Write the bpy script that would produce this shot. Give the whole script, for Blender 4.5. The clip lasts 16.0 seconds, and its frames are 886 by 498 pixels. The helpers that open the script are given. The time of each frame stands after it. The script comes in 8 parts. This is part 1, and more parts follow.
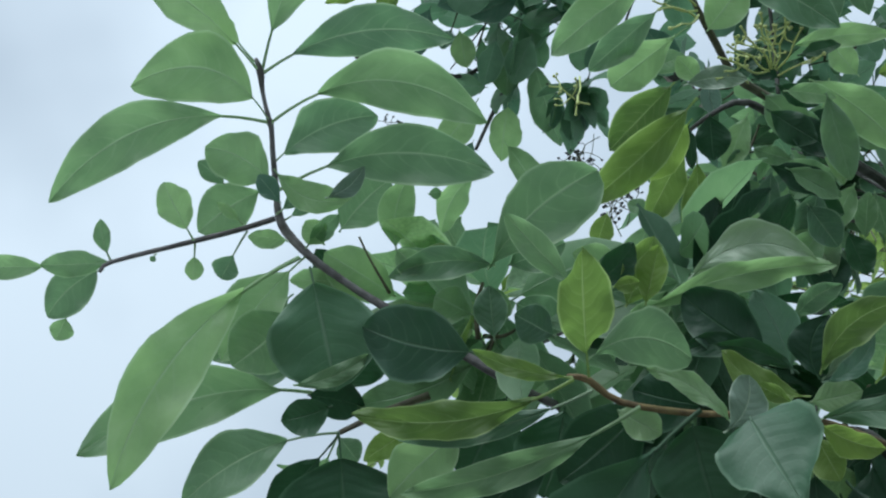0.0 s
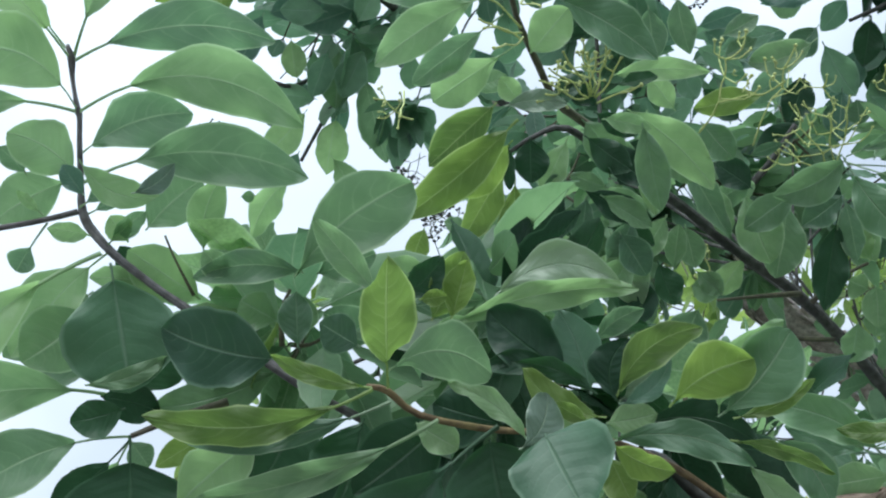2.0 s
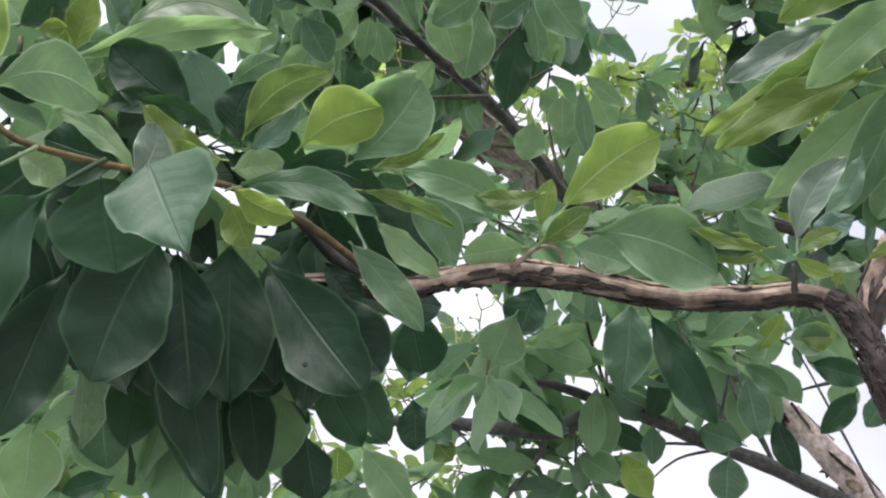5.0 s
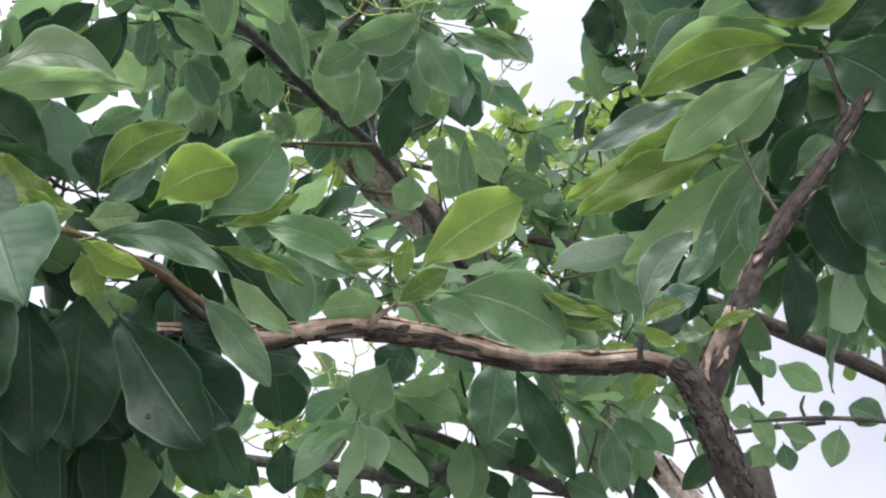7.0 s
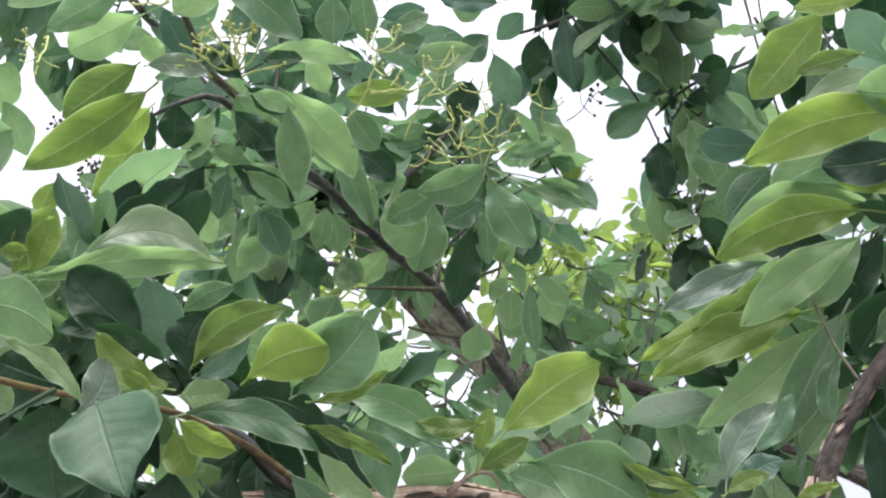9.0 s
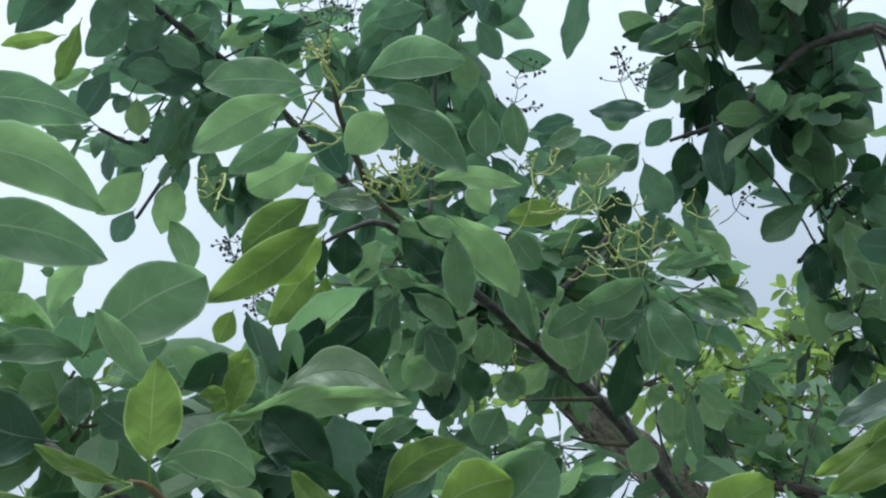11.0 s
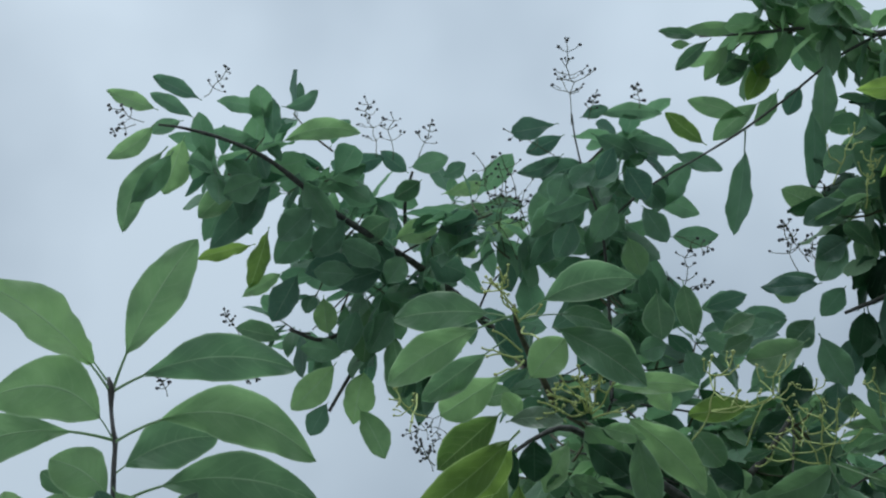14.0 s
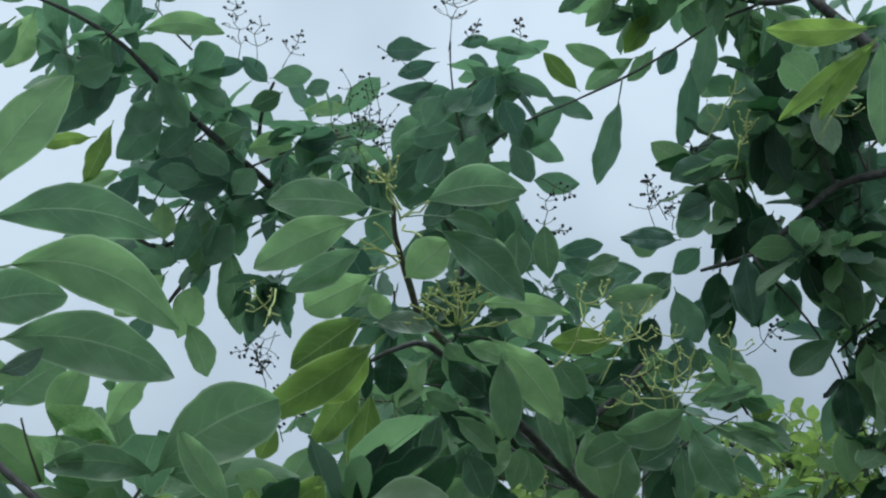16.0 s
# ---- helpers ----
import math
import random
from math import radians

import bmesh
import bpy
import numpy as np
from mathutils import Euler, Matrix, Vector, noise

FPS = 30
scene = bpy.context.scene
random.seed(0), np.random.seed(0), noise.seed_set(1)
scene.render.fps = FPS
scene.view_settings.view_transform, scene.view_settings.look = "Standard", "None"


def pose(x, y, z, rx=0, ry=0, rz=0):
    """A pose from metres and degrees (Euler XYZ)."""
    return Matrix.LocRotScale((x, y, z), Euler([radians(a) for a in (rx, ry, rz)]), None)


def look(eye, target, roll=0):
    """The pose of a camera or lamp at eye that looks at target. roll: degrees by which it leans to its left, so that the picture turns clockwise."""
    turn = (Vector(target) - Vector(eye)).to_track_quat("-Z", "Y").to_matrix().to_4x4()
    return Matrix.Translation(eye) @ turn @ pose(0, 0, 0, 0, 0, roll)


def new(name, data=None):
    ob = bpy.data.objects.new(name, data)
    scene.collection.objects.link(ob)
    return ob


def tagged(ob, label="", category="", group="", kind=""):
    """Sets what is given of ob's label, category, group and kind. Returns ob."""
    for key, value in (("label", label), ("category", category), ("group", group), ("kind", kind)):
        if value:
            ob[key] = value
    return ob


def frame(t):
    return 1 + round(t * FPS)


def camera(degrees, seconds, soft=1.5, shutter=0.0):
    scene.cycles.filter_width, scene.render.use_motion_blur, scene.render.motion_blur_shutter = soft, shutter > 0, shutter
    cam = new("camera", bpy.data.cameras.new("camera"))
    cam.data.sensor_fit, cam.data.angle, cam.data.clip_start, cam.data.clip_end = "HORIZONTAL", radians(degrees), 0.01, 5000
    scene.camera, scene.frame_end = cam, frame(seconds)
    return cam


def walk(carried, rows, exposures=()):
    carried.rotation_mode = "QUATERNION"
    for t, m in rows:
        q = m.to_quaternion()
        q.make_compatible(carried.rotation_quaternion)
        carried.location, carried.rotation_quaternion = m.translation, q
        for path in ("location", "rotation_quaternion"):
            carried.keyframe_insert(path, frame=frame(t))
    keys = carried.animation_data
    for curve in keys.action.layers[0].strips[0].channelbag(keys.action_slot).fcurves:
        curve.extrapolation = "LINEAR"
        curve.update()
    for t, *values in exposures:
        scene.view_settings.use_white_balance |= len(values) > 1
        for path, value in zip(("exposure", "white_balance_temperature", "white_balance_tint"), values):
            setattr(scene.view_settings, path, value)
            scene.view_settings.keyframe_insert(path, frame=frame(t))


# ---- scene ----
cam = camera(37.32, 16.0, soft=2.2)
PATH = [
    (0.0, pose(0.0000, -0.0000, 1.6000, 122.000, -0.000, 0.000)),
    (0.5, pose(0.0006, 0.0030, 1.6022, 122.488, -0.119, -0.223)),
    (1.0, pose(0.0031, -0.0011, 1.6042, 122.956, -0.200, -0.555)),
    (1.5, pose(0.0092, 0.0017, 1.6030, 123.177, 0.055, -2.822)),
    (2.0, pose(0.0113, 0.0111, 1.5999, 122.773, 1.278, -8.075)),
    (2.5, pose(0.0157, 0.0214, 1.5923, 121.573, 1.625, -10.712)),
    (3.0, pose(0.0248, 0.0235, 1.5840, 120.466, 2.067, -12.058)),
    (3.5, pose(0.0381, 0.0310, 1.5758, 118.763, 2.265, -13.458)),
    (4.0, pose(0.0486, 0.0363, 1.5707, 117.729, 2.651, -14.299)),
    (4.5, pose(0.0673, 0.0430, 1.5647, 116.498, 3.567, -16.643)),
    (5.0, pose(0.0851, 0.0440, 1.5607, 115.836, 3.919, -18.793)),
    (7.5, pose(0.1102, 0.0032, 1.5706, 117.743, 3.268, -23.644)),
    (8.0, pose(0.0969, -0.0009, 1.5811, 119.129, 3.169, -23.642)),
    (8.5, pose(0.0844, -0.0053, 1.5875, 120.244, 2.970, -23.277)),
    (9.0, pose(0.0767, -0.0020, 1.5991, 121.414, 2.317, -21.939)),
    (9.5, pose(0.0732, -0.0113, 1.6020, 122.615, 2.025, -19.708)),
    (12.0, pose(0.0275, -0.0468, 1.6172, 127.146, -0.348, -14.578)),
    (12.5, pose(0.0264, -0.0623, 1.6196, 128.280, -0.450, -13.498)),
    (13.0, pose(0.0249, -0.0819, 1.6196, 128.715, -0.485, -11.749)),
    (13.5, pose(0.0186, -0.0992, 1.6209, 129.841, -0.935, -8.978)),
    (14.0, pose(0.0204, -0.1143, 1.6265, 131.020, -0.823, -7.407)),
    (14.5, pose(0.0226, -0.1143, 1.6240, 131.450, -0.680, -7.021)),
    (15.0, pose(0.0271, -0.1104, 1.6221, 131.569, -0.903, -7.049)),
    (15.5, pose(0.0169, -0.0907, 1.6219, 131.637, -1.051, -9.429)),
    (16.0, pose(-0.0146, -0.0282, 1.6181, 129.758, -0.904, -18.203)),
]
EXPOSURES = [(0.0, 0.32, 5900, 4), (1.5, 0.32, 5900, 4), (2.0, 0.75, 6000, 8), (2.5, 1.00, 6200, 13), (3.5, 1.20, 6500, 23), (5.0, 1.10, 6650, 22), (8.0, 1.20, 6700, 20), (9.0, 1.30, 6700, 20), (9.5, 1.15, 6600, 18), (12.0, 0.27, 5800, 4), (13.0, 0.17, 5800, 4), (14.0, -0.15, 5900, 5), (15.5, -0.15, 5900, 5), (16.0, 0.05, 5850, 4)]
walk(cam, PATH, EXPOSURES)

# ---- sky, sun ----
world = bpy.data.worlds.new("sky")
scene.world = world
world.use_nodes = True
wn, wl = world.node_tree.nodes, world.node_tree.links
wn.clear()
w_out = wn.new("ShaderNodeOutputWorld")
w_bg = wn.new("ShaderNodeBackground")
w_sky = wn.new("ShaderNodeTexSky")
w_sky.sky_type, w_sky.sun_disc = "NISHITA", False
w_sky.sun_elevation, w_sky.sun_rotation = radians(58), radians(-35)
w_bg.inputs["Strength"].default_value = 0.10
w_co = wn.new("ShaderNodeTexCoord")
w_no = wn.new("ShaderNodeTexNoise")
w_no.inputs["Scale"].default_value, w_no.inputs["Detail"].default_value = 2.3, 4.0
w_no.inputs["Roughness"].default_value = 0.48
w_ra = wn.new("ShaderNodeValToRGB")
w_ra.color_ramp.elements[0].position, w_ra.color_ramp.elements[0].color = 0.39, (4.3, 4.82, 5.4, 1)
w_ra.color_ramp.elements[1].position, w_ra.color_ramp.elements[1].color = 0.61, (6.9, 7.5, 8.05, 1)
w_mx = wn.new("ShaderNodeMix")
w_mx.data_type = "RGBA"
w_mx.inputs["Factor"].default_value = 0.93
wl.new(w_co.outputs["Generated"], w_no.inputs["Vector"])
wl.new(w_no.outputs["Fac"], w_ra.inputs["Fac"])
wl.new(w_sky.outputs["Color"], w_mx.inputs["A"])
wl.new(w_ra.outputs["Color"], w_mx.inputs["B"])
# an overcast sky is brightest overhead and darkest at the horizon
w_sp = wn.new("ShaderNodeSeparateXYZ")
wl.new(w_co.outputs["Generated"], w_sp.inputs[0])
w_up = wn.new("ShaderNodeMath")
w_up.operation, w_up.use_clamp = "MAXIMUM", False
w_up.inputs[1].default_value = 0.0
wl.new(w_sp.outputs[2], w_up.inputs[0])
w_gr = wn.new("ShaderNodeMath")
w_gr.operation = "MULTIPLY_ADD"
w_gr.inputs[1].default_value, w_gr.inputs[2].default_value = 0.56, 0.64
wl.new(w_up.outputs[0], w_gr.inputs[0])
w_vm = wn.new("ShaderNodeVectorMath")
w_vm.operation = "SCALE"
wl.new(w_mx.outputs["Result"], w_vm.inputs[0])
wl.new(w_gr.outputs[0], w_vm.inputs["Scale"])
wl.new(w_vm.outputs[0], w_bg.inputs["Color"])
wl.new(w_bg.outputs["Background"], w_out.inputs["Surface"])

sun = new("sun", bpy.data.lights.new("sun", "SUN"))
sun.data.energy, sun.data.angle, sun.data.color = 1.9, radians(60), (1.0, 0.97, 0.92)
sun.matrix_world = look((0, 0, 9), (3.4, 6.6, 0))


# ---- materials ----
def nodes(name):
    m = bpy.data.materials.new(name)
    m.use_nodes = True
    t = m.node_tree
    t.nodes.clear()
    out = t.nodes.new("ShaderNodeOutputMaterial")
    return m, t.nodes, t.links, out


def math_node(n, l, op, a, b=None, clamp=False):
    k = n.new("ShaderNodeMath")
    k.operation, k.use_clamp = op, clamp
    for i, v in enumerate((a, b)):
        if v is None:
            continue
        if isinstance(v, (int, float)):
            k.inputs[i].default_value = v
        else:
            l.new(v, k.inputs[i])
    return k.outputs[0]


def mix_colour(n, l, fac, a, b, blend="MIX"):
    k = n.new("ShaderNodeMix")
    k.data_type, k.blend_type = "RGBA", blend
    for key, v in (("Factor", fac), ("A", a), ("B", b)):
        if isinstance(v, (int, float)):
            k.inputs[key].default_value = v
        elif isinstance(v, tuple):
            k.inputs[key].default_value = (*v, 1)
        else:
            l.new(v, k.inputs[key])
    return k.outputs["Result"]


def leaf_material(name, blade, vein, through_colour, rough, gloss, clear=0.42, island=False):
    """A leaf: blade with midrib and arching side veins, mottling, fine relief, and light that passes through."""
    m, n, l, out = nodes(name)
    uv = n.new("ShaderNodeUVMap")
    sep = n.new("ShaderNodeSeparateXYZ")
    l.new(uv.outputs["UV"], sep.inputs[0])
    across = math_node(n, l, "MULTIPLY", math_node(n, l, "ABSOLUTE", math_node(n, l, "SUBTRACT", sep.outputs[0], 0.5)), 2.0)
    rib = math_node(n, l, "SUBTRACT", 1.0, math_node(n, l, "DIVIDE", across, 0.055), True)
    arch = math_node(n, l, "POWER", across, 1.35)
    ph = math_node(n, l, "MULTIPLY", math_node(n, l, "SUBTRACT", sep.outputs[1], math_node(n, l, "MULTIPLY", arch, 0.27)), 7.5)
    wob = n.new("ShaderNodeTexNoise")
    wob.inputs["Scale"].default_value, wob.inputs["Detail"].default_value = 5.0, 1.0
    l.new(uv.outputs["UV"], wob.inputs["Vector"])
    ph = math_node(n, l, "ADD", ph, math_node(n, l, "MULTIPLY", wob.outputs["Fac"], 0.6))
    fr = math_node(n, l, "ABSOLUTE", math_node(n, l, "SUBTRACT", math_node(n, l, "FRACT", ph), 0.5))
    side = math_node(n, l, "SUBTRACT", 1.0, math_node(n, l, "DIVIDE", fr, 0.085), True)
    side = math_node(n, l, "MULTIPLY", side, math_node(n, l, "SUBTRACT", 1.0, math_node(n, l, "POWER", across, 1.6), True))
    veins = math_node(n, l, "MAXIMUM", rib, math_node(n, l, "MULTIPLY", side, 0.30))
    rim = math_node(n, l, "MULTIPLY", math_node(n, l, "SUBTRACT", across, 0.90, True), 14.0, True)
    co = n.new("ShaderNodeTexCoord")
    mott = n.new("ShaderNodeTexNoise")
    mott.inputs["Scale"].default_value, mott.inputs["Detail"].default_value = 38.0, 5.0
    l.new(co.outputs["Object"], mott.inputs["Vector"])
    fine = n.new("ShaderNodeTexNoise")
    fine.inputs["Scale"].default_value, fine.inputs["Detail"].default_value = 420.0, 2.0
    l.new(co.outputs["Object"], fine.inputs["Vector"])
    if island:
        rnd = n.new("ShaderNodeNewGeometry").outputs["Random Per Island"]
    else:
        rnd = n.new("ShaderNodeObjectInfo").outputs["Random"]
    ramp = n.new("ShaderNodeValToRGB")
    ramp.color_ramp.elements[0].position, ramp.color_ramp.elements[0].color = 0.0, (0.62, 0.68, 0.70, 1)
    ramp.color_ramp.elements[1].position, ramp.color_ramp.elements[1].color = 1.0, (1.50, 1.40, 1.15, 1)
    l.new(rnd, ramp.inputs["Fac"])
    mr = n.new("ShaderNodeValToRGB")
    mr.color_ramp.elements[0].position, mr.color_ramp.elements[0].color = 0.3, (0.78, 0.82, 0.78, 1)
    mr.color_ramp.elements[1].position, mr.color_ramp.elements[1].color = 0.72, (1.16, 1.12, 1.1, 1)
    l.new(mott.outputs["Fac"], mr.inputs["Fac"])
    spot = n.new("ShaderNodeTexVoronoi")
    spot.inputs["Scale"].default_value = 55.0
    l.new(co.outputs["Object"], spot.inputs["Vector"])
    dots = math_node(n, l, "LESS_THAN", spot.outputs["Distance"], 0.045)
    sc = n.new("ShaderNodeSeparateColor")
    l.new(spot.outputs["Color"], sc.inputs[0])
    dots = math_node(n, l, "MULTIPLY", dots, math_node(n, l, "GREATER_THAN", sc.outputs[0], 0.72))
    wet = n.new("ShaderNodeTexVoronoi")
    wet.inputs["Scale"].default_value = 75.0
    l.new(co.outputs["Object"], wet.inputs["Vector"])
    wc = n.new("ShaderNodeSeparateColor")
    l.new(wet.outputs["Color"], wc.inputs[0])
    size = math_node(n, l, "MULTIPLY", math_node(n, l, "SUBTRACT", wc.outputs[1], 0.70, True), 0.42)
    drop = math_node(n, l, "MULTIPLY", math_node(n, l, "SUBTRACT", size, wet.outputs["Distance"], True), 14.0, True)
    base = mix_colour(n, l, 1.0, mix_colour(n, l, 1.0, blade, ramp.outputs["Color"], "MULTIPLY"), mr.outputs["Color"], "MULTIPLY")
    base = mix_colour(n, l, veins, base, vein)
    pale = tuple(min(0.6, 1.35 * c) for c in vein)
    base = mix_colour(n, l, math_node(n, l, "MULTIPLY", rim, 0.6), base, pale)
    base = mix_colour(n, l, math_node(n, l, "MULTIPLY", dots, 0.6), base, (0.09, 0.06, 0.03))
    tr = mix_colour(n, l, 1.0, mix_colour(n, l, 1.0, through_colour, ramp.outputs["Color"], "MULTIPLY"), mr.outputs["Color"], "MULTIPLY")
    tr = mix_colour(n, l, math_node(n, l, "MULTIPLY", veins, 0.6), tr, tuple(min(0.8, 1.7 * c) for c in vein))
    tr = mix_colour(n, l, math_node(n, l, "MULTIPLY", rim, 0.5), tr, tuple(min(0.8, 2.0 * c) for c in vein))
    bs = n.new("ShaderNodeBsdfPrincipled")
    l.new(base, bs.inputs["Base Color"])
    ro = math_node(n, l, "ADD", rough - 0.10, math_node(n, l, "MULTIPLY", mott.outputs["Fac"], 0.2))
    ro = math_node(n, l, "SUBTRACT", ro, math_node(n, l, "MULTIPLY", drop, 0.25), True)
    l.new(ro, bs.inputs["Roughness"])
    bs.inputs["Specular IOR Level"].default_value = gloss
    ts = n.new("ShaderNodeBsdfTranslucent")
    l.new(tr, ts.inputs["Color"])
    pillow = math_node(n, l, "MULTIPLY", math_node(n, l, "MULTIPLY", fr, 0.4), math_node(n, l, "SUBTRACT", 1.0, math_node(n, l, "POWER", across, 2.0), True))
    h = math_node(n, l, "ADD", math_node(n, l, "ADD", pillow, math_node(n, l, "MULTIPLY", rib, -0.8)), math_node(n, l, "MULTIPLY", fine.outputs["Fac"], 0.16))
    h = math_node(n, l, "ADD", h, math_node(n, l, "POWER", drop, 0.5))
    bump = n.new("ShaderNodeBump")
    bump.inputs["Strength"].default_value, bump.inputs["Distance"].default_value = 0.55, 0.0018
    l.new(h, bump.inputs["Height"])
    l.new(bump.outputs[0], bs.inputs["Normal"])
    l.new(bump.outputs[0], ts.inputs["Normal"])
    mx = n.new("ShaderNodeMixShader")
    mx.inputs[0].default_value = clear
    l.new(bs.outputs[0], mx.inputs[1])
    l.new(ts.outputs[0], mx.inputs[2])
    l.new(mx.outputs[0], out.inputs["Surface"])
    return m


LEAF = {
    # underside of a grown leaf, young leaf, dark upper side with shade painted in, waxy upper side, pale upper side
    # with sky sheen painted in, old leathery leaf, underside with bluish haze painted in
    0: leaf_material("leaf_underside", (0.170, 0.277, 0.172), (0.30, 0.41, 0.25), (0.320, 0.560, 0.268), 0.42, 0.5, 0.48),
    1: leaf_material("leaf_young", (0.126, 0.206, 0.060), (0.31, 0.41, 0.17), (0.258, 0.425, 0.102), 0.40, 0.5, 0.52),
    2: leaf_material("leaf_upper_shaded", (0.022, 0.064, 0.038), (0.055, 0.115, 0.062), (0.036, 0.125, 0.045), 0.46, 0.40, 0.24),
    3: leaf_material("leaf_upper_waxy", (0.093, 0.186, 0.117), (0.23, 0.33, 0.21), (0.157, 0.336, 0.146), 0.44, 0.50, 0.28),
    # paled so that the sky's sheen on upper sides is in the colour
    5: leaf_material("leaf_upper_sheen", (0.200, 0.290, 0.235), (0.34, 0.44, 0.32), (0.22, 0.36, 0.20), 0.36, 0.85, 0.28),
    4: leaf_material("leaf_leathery", (0.104, 0.186, 0.126), (0.20, 0.30, 0.19), (0.214, 0.407, 0.190), 0.38, 0.55, 0.42),
    # lighter and bluer: lens haze over far leaves is put into this colour
    6: leaf_material("leaf_hazed", (0.118, 0.220, 0.179), (0.21, 0.31, 0.23), (0.196, 0.392, 0.241), 0.42, 0.5, 0.42),
    7: leaf_material("leaf_upper_mature", (0.054, 0.124, 0.086), (0.15, 0.24, 0.16), (0.085, 0.21, 0.10), 0.44, 0.50, 0.28),
}
# joined leaves with the same lens haze in their colour
HAZED_FOLIAGE = leaf_material("hazed_foliage", (0.112, 0.213, 0.168), (0.20, 0.30, 0.21), (0.196, 0.403, 0.230), 0.42, 0.5, 0.44, True)
FOLIAGE = leaf_material("foliage", (0.125, 0.223, 0.150), (0.20, 0.30, 0.18), (0.254, 0.474, 0.238), 0.40, 0.5, 0.46, True)
FAR_FOLIAGE = leaf_material("far_foliage", (0.14, 0.24, 0.08), (0.22, 0.32, 0.14), (0.36, 0.54, 0.15), 0.42, 0.5, 0.52, True)


def bark_material(name, low, high, streak, rough, scale, relief):
    m, n, l, out = nodes(name)
    co = n.new("ShaderNodeTexCoord")
    uv = n.new("ShaderNodeUVMap")
    mp = n.new("ShaderNodeMapping")
    mp.inputs["Scale"].default_value = (2.0 * scale, 26.0 * scale, 1.0)
    l.new(uv.outputs["UV"], mp.inputs["Vector"])
    a = n.new("ShaderNodeTexNoise")
    a.inputs["Scale"].default_value, a.inputs["Detail"].default_value, a.inputs["Distortion"].default_value = 1.0, 6.0, 0.8
    l.new(mp.outputs[0], a.inputs["Vector"])
    b = n.new("ShaderNodeTexNoise")
    b.inputs["Scale"].default_value, b.inputs["Detail"].default_value = 160.0, 5.0
    l.new(co.outputs["Object"], b.inputs["Vector"])
    c = n.new("ShaderNodeTexNoise")
    c.inputs["Scale"].default_value, c.inputs["Detail"].default_value = 22.0, 3.0
    l.new(co.outputs["Object"], c.inputs["Vector"])
    r = n.new("ShaderNodeValToRGB")
    r.color_ramp.elements[0].position, r.color_ramp.elements[0].color = 0.32, (*low, 1)
    r.color_ramp.elements[1].position, r.color_ramp.elements[1].color = 0.66, (*high, 1)
    l.new(a.outputs["Fac"], r.inputs["Fac"])
    f = math_node(n, l, "MULTIPLY", math_node(n, l, "SUBTRACT", c.outputs["Fac"], 0.5, True), 4.0, True)
    base = mix_colour(n, l, f, r.outputs["Color"], streak)
    sp = n.new("ShaderNodeValToRGB")
    sp.color_ramp.elements[0].position, sp.color_ramp.elements[0].color = 0.35, (0.62, 0.6, 0.58, 1)
    sp.color_ramp.elements[1].position, sp.color_ramp.elements[1].color = 0.65, (1.25, 1.25, 1.25, 1)
    l.new(b.outputs["Fac"], sp.inputs["Fac"])
    base = mix_colour(n, l, 1.0, base, sp.outputs["Color"], "MULTIPLY")
    bs = n.new("ShaderNodeBsdfPrincipled")
    bs.inputs["Roughness"].default_value = rough
    l.new(base, bs.inputs["Base Color"])
    bump = n.new("ShaderNodeBump")
    bump.inputs["Strength"].default_value, bump.inputs["Distance"].default_value = relief, 0.003
    l.new(math_node(n, l, "ADD", a.outputs["Fac"], math_node(n, l, "MULTIPLY", b.outputs["Fac"], 0.5)), bump.inputs["Height"])
    l.new(bump.outputs[0], bs.inputs["Normal"])
    l.new(bs.outputs[0], out.inputs["Surface"])
    return m


BARK = {
    "peel": bark_material("bark_peeling", (0.17, 0.120, 0.092), (0.46, 0.370, 0.300), (0.16, 0.115, 0.085), 0.7, 1.0, 0.5),
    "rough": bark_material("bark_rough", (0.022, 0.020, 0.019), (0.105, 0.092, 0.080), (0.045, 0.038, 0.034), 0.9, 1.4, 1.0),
    "grey": bark_material("bark_grey", (0.034, 0.037, 0.036), (0.105, 0.108, 0.098), (0.055, 0.066, 0.052), 0.8, 1.0, 0.7),
    "pink": bark_material("bark_pinkish", (0.36, 0.30, 0.275), (0.62, 0.54, 0.50), (0.40, 0.335, 0.305), 0.8, 0.8, 0.6),
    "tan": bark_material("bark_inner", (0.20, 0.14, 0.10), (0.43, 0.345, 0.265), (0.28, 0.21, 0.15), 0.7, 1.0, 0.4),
    "brown": bark_material("twig_brown", (0.095, 0.06, 0.028), (0.23, 0.16, 0.075), (0.14, 0.12, 0.04), 0.6, 1.0, 0.4),
    "slate": bark_material("twig_slate", (0.075, 0.072, 0.078), (0.17, 0.165, 0.17), (0.11, 0.10, 0.10), 0.65, 1.0, 0.5),
    "green": bark_material("twig_green", (0.05, 0.055, 0.03), (0.12, 0.12, 0.065), (0.07, 0.06, 0.04), 0.6, 1.0, 0.4),
}


def plain_material(name, low, high, rough, scale):
    m, n, l, out = nodes(name)
    co = n.new("ShaderNodeTexCoord")
    a = n.new("ShaderNodeTexNoise")
    a.inputs["Scale"].default_value, a.inputs["Detail"].default_value = scale, 6.0
    l.new(co.outputs["Object"], a.inputs["Vector"])
    bs = n.new("ShaderNodeBsdfPrincipled")
    bs.inputs["Roughness"].default_value = rough
    l.new(mix_colour(n, l, a.outputs["Fac"], low, high), bs.inputs["Base Color"])
    l.new(bs.outputs[0], out.inputs["Surface"])
    return m


